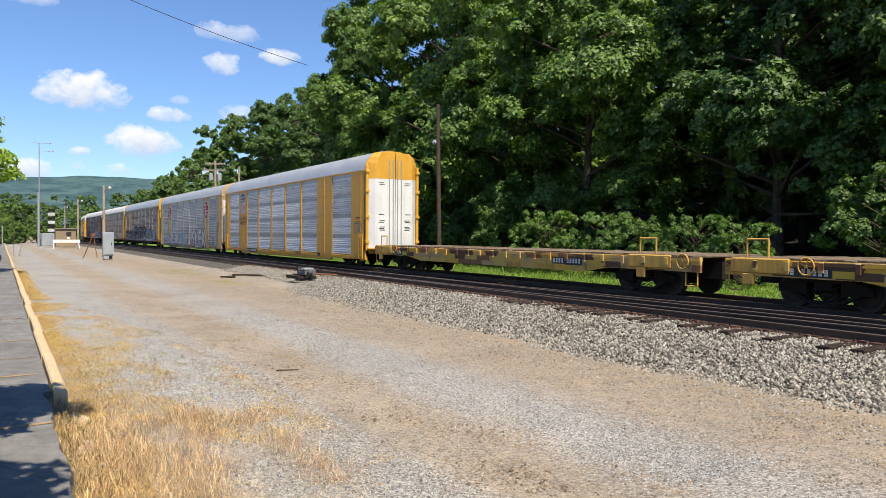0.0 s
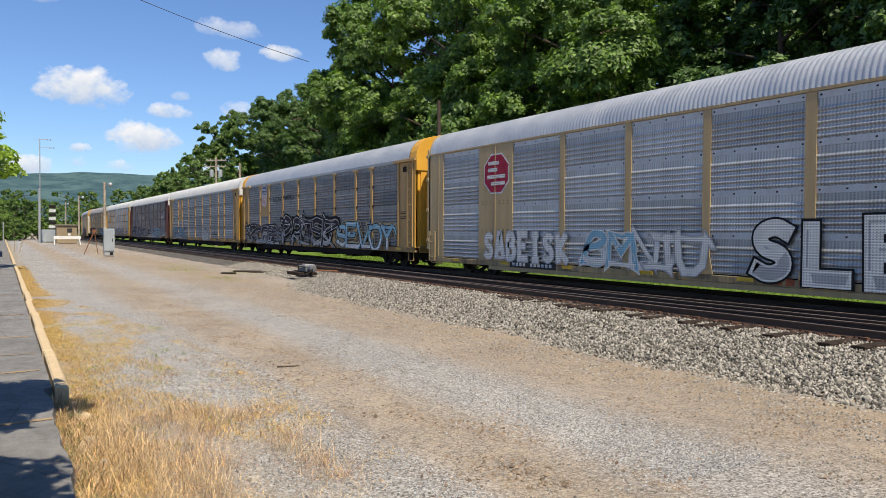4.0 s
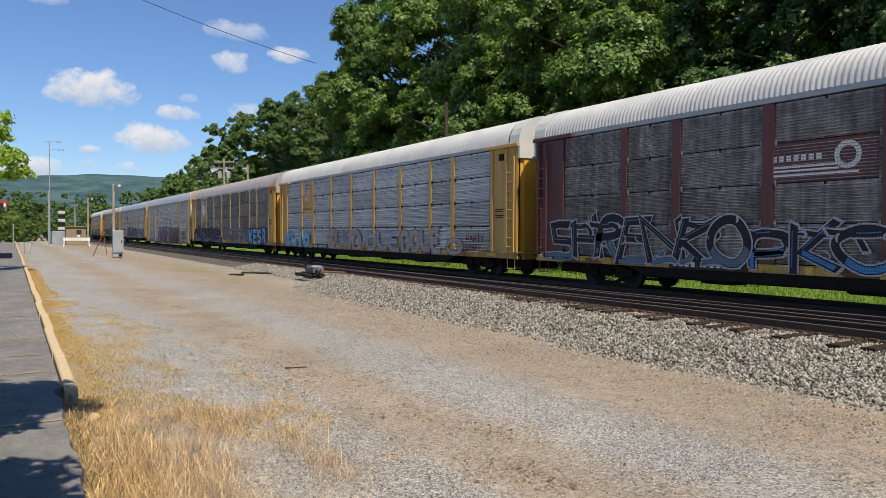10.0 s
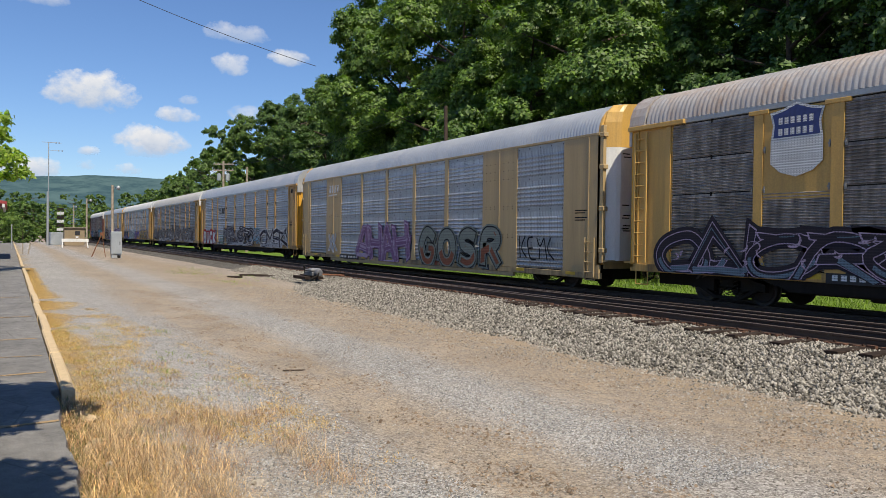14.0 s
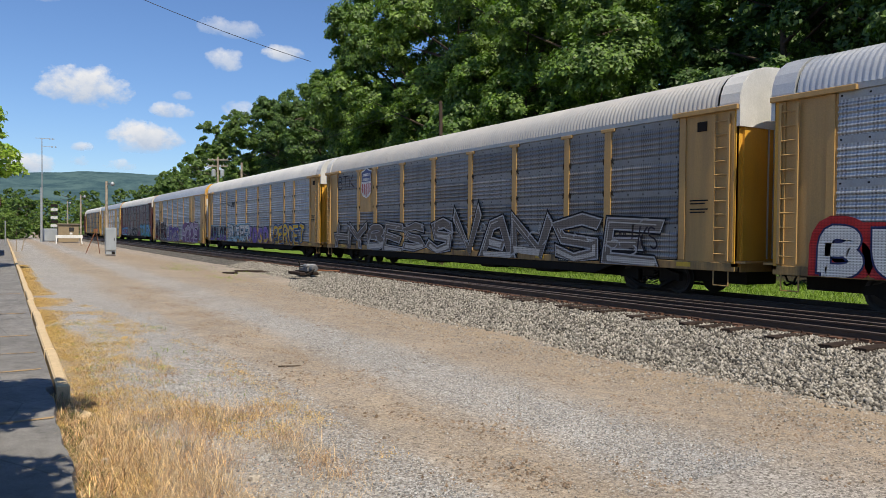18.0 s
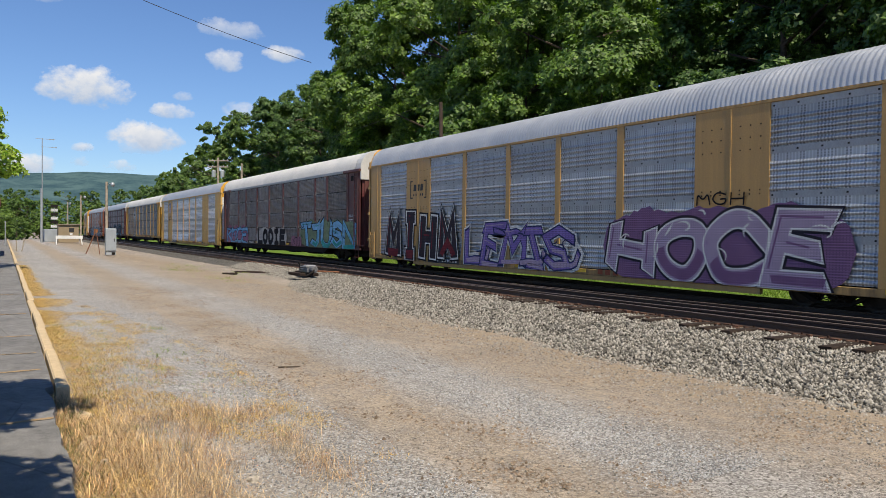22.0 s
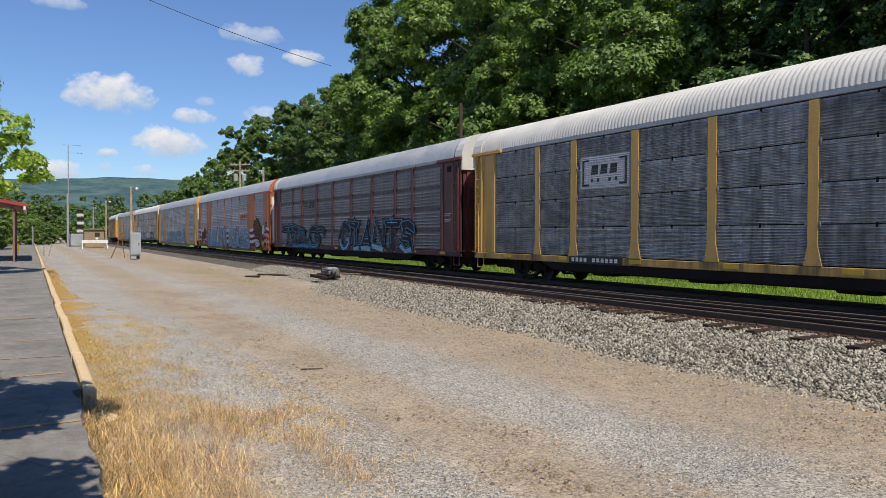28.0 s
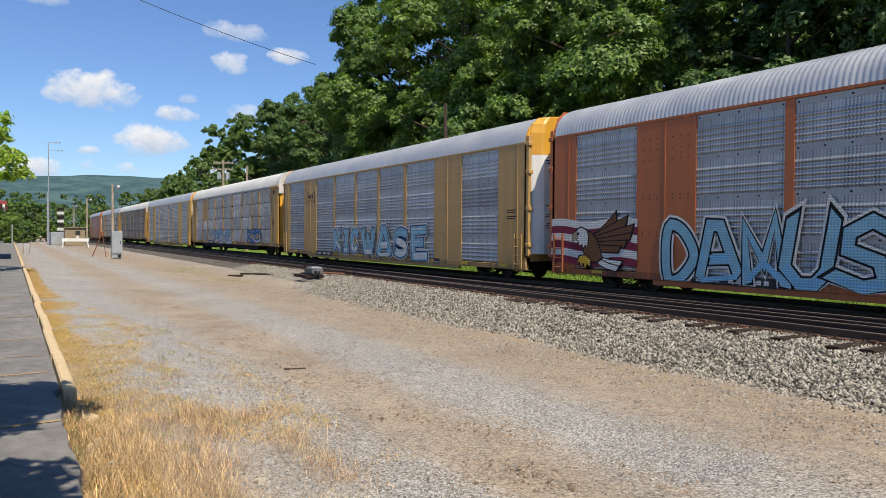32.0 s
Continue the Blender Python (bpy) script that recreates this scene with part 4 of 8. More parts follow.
def add_coupler(parent, x, out):
    if "coupler" not in MESHES:
        s = Shape()
        s.box(-0.5, 0.30, -0.09, 0.09, 0.72, 0.92, chamfer=0.02)
        s.box(0.28, 0.52, -0.19, 0.12, 0.68, 0.97, chamfer=0.05)
        s.path([(0.15, 0.3, 0.75), (0.28, 0.3, 0.48), (0.5, 0.26, 0.40), (0.62, 0.2, 0.46)], 0.025, 6)
        MESHES["coupler"] = s.mesh("coupler", M_BLACK)
    c = part("coupler", MESHES["coupler"], None, parent, at=(x, 0, 0))
    if out < 0:
        c.rotation_euler = (0, 0, math.pi)


def add_ladder(parent, x0, x1, y, z0, z1, mat, n=9):
    s = Shape()
    for x in (x0, x1):
        s.box(x - 0.032, x + 0.032, y - 0.02, y + 0.02, z0, z1)
    for i in range(n):
        z = z0 + (z1 - z0) * (i + 0.5) / n
        s.tube((x0, y, z), (x1, y, z), 0.019, n=6)
    part("ladder", s, mat, parent)


def bar_row(parent, name, x0, x1, z0, z1, y, n, mat, label, gap=0.35):
    """Small bars where writing stands, one for each character."""
    s = Shape()
    w = (x1 - x0) / n
    for i in range(n):
        if n > 7 and i == 4:
            continue
        s.add([(x0 + w * i, y, z0), (x0 + w * (i + 1 - gap), y, z0), (x0 + w * (i + 1 - gap), y, z1), (x0 + w * i, y, z1)], [(0, 1, 2, 3)])
    return tagged(part(name, s, mat, parent, label), kind="stuff")


def rect(s, x0, x1, z0, z1, y, slot=0):
    s.add([(x0, y, z0), (x1, y, z0), (x1, y, z1), (x0, y, z1)], [(0, 1, 2, 3)], slot)


def flat_poly(pts, y, slot=0, s=None):
    s = s or Shape()
    s.add([(x, y, z) for x, z in pts], [tuple(range(len(pts)))], slot)
    return s


C_WHITE, C_BLACK = spray("white", (0.72, 0.72, 0.70)), spray("black", (0.015, 0.015, 0.018))
INK = plain("logo_black", (0.015, 0.015, 0.018), 0.6)
C_LOGO_BLUE, C_LOGO_RED = plain("logo_blue", (0.03, 0.045, 0.16), 0.5), plain("logo_red", (0.35, 0.03, 0.04), 0.5)


def shield(parent, cx, cz, h, y, stripes=True):
    """Shield emblem: dark blue head with pale bars for its words, red and white stripes below."""
    w = h * 0.40
    out = [(-1, 0.78), (-0.55, 0.84), (0, 1.0), (0.55, 0.84), (1, 0.78), (0.88, 0.42), (0.96, 0.0), (0.96, -0.62), (0.6, -0.86), (0, -1.0), (-0.6, -0.86), (-0.96, -0.62), (-0.96, 0.0), (-0.88, 0.42)]
    s = flat_poly([(cx + a * w, cz + b * h / 2) for a, b in out], y)
    e = part("emblem", s, C_WHITE, parent, "shield emblem in blue, red and white")
    head = [(-0.9, 0.72), (-0.5, 0.78), (0, 0.93), (0.5, 0.78), (0.9, 0.72), (0.8, 0.42), (0.86, 0.08), (-0.86, 0.08), (-0.8, 0.42)]
    s = flat_poly([(cx + a * w, cz + b * h / 2) for a, b in head], y - 0.004)
    part("emblem_head", s, C_LOGO_BLUE, e)
    s = Shape()
    for zz in (0.52, 0.22):
        for i in range(6):
            x = cx + w * (-0.66 + 0.225 * i)
            rect(s, x, x + 0.15 * w, cz + (zz - 0.08) * h / 2, cz + (zz + 0.1) * h / 2, y - 0.008)
    tagged(part("emblem_mark", s, C_WHITE, e), kind="stuff")
    if stripes:
        s = Shape()
        for i in range(5):
            x = cx + w * (-0.84 + 0.37 * i)
            low = -0.62 - 0.26 * (1 - abs(i - 2) / 2)
            flat_poly([(x, cz - 0.02 * h), (x, cz + low * h / 2), (x + 0.19 * w, cz + low * h / 2), (x + 0.19 * w, cz - 0.02 * h)], y - 0.004, 0, s)
        part("emblem_stripes", s, C_LOGO_RED, e)


def logo_bars(parent, x0, x1, z0, z1, y, mat, style):
    """Railway emblems as plain shapes."""
    s = Shape()
    w, h = x1 - x0, z1 - z0
    if style == "brackets":
        for a, sg in ((x0, 1), (x1, -1)):
            rect(s, min(a, a + sg * 0.05 * w), max(a, a + sg * 0.05 * w), z0, z1, y)
            for zz in (z0, z1 - 0.07 * h):
                rect(s, min(a, a + sg * 0.16 * w), max(a, a + sg * 0.16 * w), zz, zz + 0.07 * h, y - 0.001)
        for i in range(3):
            flat_poly([(x0 + w * (0.2 + 0.21 * i + q), z0 + h * r) for q, r in ((0, 0.42), (0.16, 0.42), (0.18, 0.78), (0.03, 0.78))], y, 0, s)
        for q in (0.2, 0.34, 0.6, 0.74):
            rect(s, x0 + w * q, x0 + w * (q + 0.06), z0 + 0.14 * h, z0 + 0.28 * h, y)
    elif style == "wheel":
        cx, cz, r = x1 - 0.22 * w, z0 + 0.6 * h, 0.42 * h
        n = 24
        ring = [(cx + k * r * math.cos(a), y, cz + k * r * math.sin(a)) for k in (1, 0.62) for a in np.linspace(0, 2 * math.pi, n, endpoint=False)]
        s.add(ring, [(i, (i + 1) % n, n + (i + 1) % n, n + i) for i in range(n)])
        for k in range(3):
            rect(s, x0 + 0.02 * w, x1 - (0.30 if k else 0.12) * w, z0 + h * (0.06 + 0.13 * k), z0 + h * (0.13 + 0.13 * k), y - 0.002)
        for i in range(7):
            rect(s, x0 + w * (0.04 + 0.075 * i), x0 + w * (0.09 + 0.075 * i), z0 + h * 0.52, z0 + h * 0.72, y)
    elif style == "slant":
        for i in range(4):
            flat_poly([(x0 + w * (0.25 * i + q), z0 + h * r) for q, r in ((0.02, 0.3), (0.18, 0.3), (0.24, 1.0), (0.08, 1.0))], y, 0, s)
        flat_poly([(x0 - 0.05 * w, z0), (x1 - 0.2 * w, z0 + 0.05 * h), (x1 - 0.2 * w, z0 + 0.16 * h), (x0 - 0.02 * w, z0 + 0.12 * h)], y, 0, s)
    elif style == "octagon":
        k = 0.28
        pts = [(k, 0), (1 - k, 0), (1, k), (1, 1 - k), (1 - k, 1), (k, 1), (0, 1 - k), (0, k)]
        flat_poly([(x0 + w * a, z0 + h * b) for a, b in pts], y + 0.003, 0, s)
        e = part("emblem", s, C_WHITE, parent, "red octagonal railway emblem with pale bars")
        s = flat_poly([(x0 + w * (0.04 + 0.92 * a), z0 + h * (0.04 + 0.92 * b)) for a, b in pts], y - 0.002)
        part("emblem_field", s, spray("logo_crimson", (0.42, 0.025, 0.06)), e)
        s = Shape()
        for i, (a, b) in enumerate(((0.18, 0.62), (0.18, 0.55), (0.15, 0.85), (0.3, 0.85))):
            z = z0 + h * (0.72 - 0.17 * i)
            rect(s, x0 + w * a, x0 + w * b, z, z + 0.09 * h, y - 0.006)
        tagged(part("emblem_mark", s, C_WHITE, e), kind="stuff")
        return e
    elif style == "horse":
        for k in range(4):
            rect(s, x0, x0 + w * (0.45 - 0.05 * k), z0 + h * (0.15 + 0.2 * k), z0 + h * (0.23 + 0.2 * k), y)
        for i in range(2):
            flat_poly([(x0 + w * (0.5 + 0.25 * i + q), z0 + h * r) for q, r in ((0, 0.1), (0.17, 0.1), (0.24, 0.9), (0.07, 0.9))], y, 0, s)
    return part("emblem", s, mat, parent, "railway emblem in plain shapes")


def strokes(parent, x0, x1, z0, z1, y, mat, seed, n):
    """Thin curved spray strokes that cross the letters."""
    rng = random.Random(seed)
    s = Shape()
    h = z1 - z0
    for _ in range(int(n * (x1 - x0) / 4) + 1):
        cx, cz = rng.uniform(x0, x1), rng.uniform(z0, z1)
        a, r, turn = rng.uniform(0, 6.28), rng.uniform(0.2, 0.5) * h, rng.uniform(-2.6, 2.6)
        w = rng.uniform(0.018, 0.04)
        pts = []
        for k in range(8):
            u = k / 7
            pts.append((cx + r * u * math.cos(a + turn * u) + 0.1 * u, cz + 0.7 * r * u * math.sin(a + turn * u)))
        v = []
        for k, (px, pz) in enumerate(pts):
            q, p = pts[min(7, k + 1)], pts[max(0, k - 1)]
            dx, dz = q[0] - p[0], q[1] - p[1]
            l = math.hypot(dx, dz) or 1
            ww = w * math.sin(math.pi * (0.15 + 0.8 * k / 7))
            v += [(px - dz / l * ww, y, pz + dx / l * ww), (px + dz / l * ww, y, pz - dx / l * ww)]
        s.add(v, [(2 * k, 2 * k + 1, 2 * k + 3, 2 * k + 2) for k in range(7)])
    tagged(part("graffiti_stroke", s, mat, parent), kind="stuff")


# strokes of each letter in a box of 1 by 1
GLYPHS = {
    "A": "0 0 .42 1 .6 1 1 0|.22 .38 .8 .38", "B": ".05 0 .05 1 .7 1 .9 .8 .65 .55 .12 .55|.65 .55 1 .3 .75 0 .05 0", "C": ".95 .8 .65 1 .3 1 0 .65 0 .35 .3 0 .7 0 1 .22",
    "D": ".05 0 .05 1 .6 1 1 .65 1 .35 .6 0 .05 0", "E": ".95 1 .05 1 .05 0 1 0|.05 .52 .75 .52", "F": "1 1 .05 1 .05 0|.05 .5 .75 .5",
    "G": ".95 .8 .6 1 .3 1 0 .65 0 .35 .3 0 .8 0 1 .45 .55 .45", "H": ".05 0 .05 1|.95 0 .95 1|.05 .5 .95 .5", "I": ".5 0 .5 1|.2 1 .8 1|.2 0 .8 0", "J": ".2 1 .95 1|.7 1 .7 .25 .45 0 .1 .2",
    "K": ".05 0 .05 1|.95 1 .15 .45 1 0", "L": ".05 1 .05 0 1 0", "M": "0 0 .1 1 .5 .35 .9 1 1 0", "N": "0 0 .05 1 .95 0 1 1", "O": ".5 1 .1 .8 0 .45 .2 .05 .7 0 1 .4 .9 .85 .5 1",
    "P": ".05 0 .05 1 .75 1 1 .75 .7 .45 .1 .45", "R": ".05 0 .05 1 .75 1 .95 .75 .65 .5 .1 .5|.5 .5 1 0", "S": ".95 .85 .55 1 .1 .85 .2 .55 .8 .45 .9 .15 .45 0 0 .15",
    "T": "0 1 1 1|.5 1 .5 0", "U": ".05 1 .05 .25 .35 0 .7 0 .95 .25 .95 1", "V": "0 1 .5 0 1 1", "W": "0 1 .2 0 .5 .65 .8 0 1 1", "X": "0 0 1 1|0 1 1 0", "Y": "0 1 .5 .5 1 1|.5 .5 .5 0",
    "Z": ".05 1 1 1 0 0 1 0"}
GLYPHS = {k: [[(float(q[i]), float(q[i + 1])) for i in range(0, len(q), 2)] for q in (r.split() for r in v.split("|"))] for k, v in GLYPHS.items()}


def ribbon(s, pts, y, half, reach=0.0, spike=0.0):
    """A band of constant width along a line of (x, z); reach lengthens its ends, spike draws them to a slant point."""
    p = [Vector(q) for q in pts]
    closed = (p[0] - p[-1]).length < 1e-6
    if not closed:
        p[0] = p[0] + (p[0] - p[1]).normalized() * (reach + half * 0.3)
        p[-1] = p[-1] + (p[-1] - p[-2]).normalized() * (reach + half * 0.3)
    n = len(p)
    v = []
    for i in range(n):
        before = p[i] - p[i - 1] if i else (p[-1] - p[-2] if closed else p[1] - p[0])
        after = p[i + 1] - p[i] if i < n - 1 else (p[1] - p[0] if closed else before)
        d1, d2 = before.normalized(), after.normalized()
        m = d1 + d2
        m = m.normalized() if m.length > 0.25 else d1
        k = half / max(0.6, m.dot(d1))
        side = Vector((-m.y, m.x)) * k
        fwd = Vector((0, 0))
        if spike and not closed and i in (0, n - 1):
            fwd = (-d1 if i == 0 else d1) * spike * half
        v += [(p[i].x + side.x + fwd.x, y, p[i].y + side.y + fwd.y), (p[i].x - side.x, y, p[i].y - side.y)]
    s.add(v, [(2 * i, 2 * i + 1, 2 * i + 3, 2 * i + 2) for i in range(n - 1)])


def rounded(pts, k=2):
    """Corners of a line cut off, k times."""
    for _ in range(k):
        closed = pts[0] == pts[-1]
        out = [] if closed else [pts[0]]
        for (ax, ay), (bx, by) in zip(pts[:-1], pts[1:]):
            out += [(ax * 0.75 + bx * 0.25, ay * 0.75 + by * 0.25), (ax * 0.25 + bx * 0.75, ay * 0.25 + by * 0.75)]
        out.append(out[0] if closed else pts[-1])
        pts = out
    return pts


def graffiti(parent, body, x0, x1, z0, z1, y, fill, line, halo=None, wild=1.0, shade=None, low=0.7, cloud=None, fat=1.0):
    """A painted name, letter over letter: a halo behind all, and an outline, a fill and a second tone for each letter.
    wild below 0.5 gives straight block letters, above 1.4 round bubble letters, between them slanting spiky ones.
    low: the wall's lower edge, below which no paint hangs. cloud: a ragged patch of paint behind the whole name."""
    rng = random.Random(body + str(round(x0, 1)))
    z0 = max(z0, low - 0.04)
    h = z1 - z0
    names = [c for c in body if c in GLYPHS]
    n = max(1, len(names))
    pitch = (x1 - x0) / n
    hand = h < 0.62 or (fill is line and wild > 0.45)
    bubble = wild > 1.4
    spiky = 0.5 < wild <= 1.4 and not hand
    wide = pitch * (1.22 if wild > 0.9 and spiky else 1.0 if spiky or bubble else 0.84)
    half = 0.016 + 0.016 * h if hand else (0.12 if bubble else 0.12 if not spiky else 0.082) * min(h, 1.5 * wide)
    half *= fat
    rim = 0.018 if bubble else (0.022 + 0.018 * h) * (0.6 if wild > 1.1 else 1.0)
    first = None
    if cloud:
        s = Shape()
        m = int((x1 - x0 + 0.6) / 0.16) + 2
        edge = []
        for k in range(m):
            u = k / (m - 1)
            bulge = math.sqrt(max(0.0, 1 - (2 * u - 1) ** 8))
            px = x0 - 0.3 + (x1 - x0 + 0.6) * u
            up = 0.08 * h * math.sin(px * 3.1 + x0) + 0.10 * h * abs(math.sin(px * 1.7)) + rng.uniform(-0.03, 0.03) * h
            edge += [(px, y + 0.006, max(low, (z0 + z1) / 2 - (0.5 * h + 0.6 * up) * bulge)), (px, y + 0.006, (z0 + z1) / 2 + (0.47 * h + up) * bulge)]
        s.add(edge, [(2 * k, 2 * k + 2, 2 * k + 3, 2 * k + 1) for k in range(m - 1)])
        first = part("graffiti", s, cloud, parent, "spray-painted graffiti name on a cloud of paint")
    mats = [line, fill, shade or (halo if halo and halo is not line else C_WHITE), halo or line]
    for k, c in enumerate(names):
        cx = x0 + pitch * (k + 0.5)
        tilt = rng.uniform(-0.17, 0.17) * (0.5 if bubble else wild)
        lift, grow = rng.uniform(-0.06, 0.06) * h * wild, 1 + rng.uniform(-0.10, 0.14) * min(wild, 1.2)
        pad = half + (0 if hand else rim * 0.6)
        w2, h2 = max(0.3 * wide, wide / 2 - pad * 0.55), max(0.3 * h, h / 2 - pad) * grow
        drawn = []
        for st in GLYPHS[c]:
            q = []
            for a, b in st:
                a, b = a - 0.5, b - 0.5
                if spiky:
                    a, b = a + rng.uniform(-0.11, 0.11) * wild, b + rng.uniform(-0.08, 0.08) * wild
                px, pz = a * 2 * w2, b * 2 * h2
                q.append((cx + px + tilt * pz * 1.6, (z0 + z1) / 2 + lift + pz - tilt * px * 0.5))
            if st[0] == st[-1]:
                q[-1] = q[0]
            if len(q) > 2 and (bubble or hand or c in ("BCDGOPR" if spiky else "BCDGOPRSUJ")):
                q = rounded(q, 2)
            drawn.append(q)
        if spiky and wild > 0.9 and h > 0.9:
            # a hooked arm that locks into the next letter
            ax, az, r = cx + rng.uniform(-0.3, 0.3) * wide, z0 + h * rng.choice((0.12, 0.86)), rng.uniform(0.3, 0.55) * wide
            up = rng.uniform(0.15, 0.35) * h * (1 if az < z0 + h / 2 else -1)
            drawn.append(rounded([(ax - r, az), (ax, az + up * 0.2), (ax + r, az), (ax + r * 1.3, az + up)], 1))
        spike = 0.0 if hand or not (spiky or bubble) else -0.5 if bubble else rng.choice((0.9, 1.6, -0.8))
        letter = Shape()
        for j, q in enumerate(drawn):
            e = 0.0001 * j
            if halo and not hand:
                f0 = len(letter.f)
                ribbon(letter, q, y + 0.003 - e - 0.0001 * k, half + rim * (5.0 if wild > 1.1 or wild == 0.3 else 2.2), rim * 1.8, spike)
                letter.mi[f0:] = [3] * (len(letter.f) - f0)
            thin = 0.62 if j and j == len(drawn) - 1 and spiky and wild > 0.9 and h > 0.9 else 1.0
            steps = [] if hand else [(0, half * thin + rim, rim, 0.0)]
            for slot, wd, reach, d in steps + [(1, half * thin, 0.0, 0.0006)]:
                f0 = len(letter.f)
                ribbon(letter, q, y - 0.0012 * k - d - e, wd, reach, spike)
                letter.mi[f0:] = [slot] * (len(letter.f) - f0)
            if cloud and wild < 0.5:
                # knobbed ends
                f0 = len(letter.f)
                for ex, ez in (q[0], q[-1]):
                    r = half * 1.45
                    letter.add([(ex + r * math.cos(0.5236 * i), y - 0.0012 * k - 0.0007 - e, ez + r * math.sin(0.5236 * i)) for i in range(12)], [tuple(range(12))])
                letter.mi[f0:] = [1] * (len(letter.f) - f0)
            if not hand and h > 0.8:
                # second tone: a narrower band low in the letter, and a stroke of light along one side
                f0 = len(letter.f)
                cut = z0 + h * rng.uniform(0.36, 0.55)
                run = [v for v in q if v[1] < cut]
                if len(run) > 1 and run[0] != run[-1]:
                    ribbon(letter, run, y - 0.0012 * k - 0.0009 - e, half * rng.uniform(0.45, 0.8), -half * 0.5, 0.6)
                m = len(q) // 2
                run = [(a - 0.45 * half, b + 0.3 * half) for a, b in q[max(0, m - 2):m + 1]]
                if len(run) > 1 and math.dist(run[0], run[-1]) > 0.1:
                    ribbon(letter, run, y - 0.0012 * k - 0.001 - e, half * 0.13, -half, 0.0)
                letter.mi[f0:] = [2] * (len(letter.f) - f0)
        letter.v = [(a, b, max(c2, low)) for a, b, c2 in letter.v]
        if first is None:
            first = part("graffiti", letter, mats, parent, "spray-painted graffiti lettering")
        else:
            part("graffiti_letter", letter, mats, first)
    if spiky and wild > 0.7 and h > 0.9:
        strokes(first, x0, x1, z0 + 0.3 * h, z1, y - 0.016, line, len(body) + int(x0 * 7), 6)


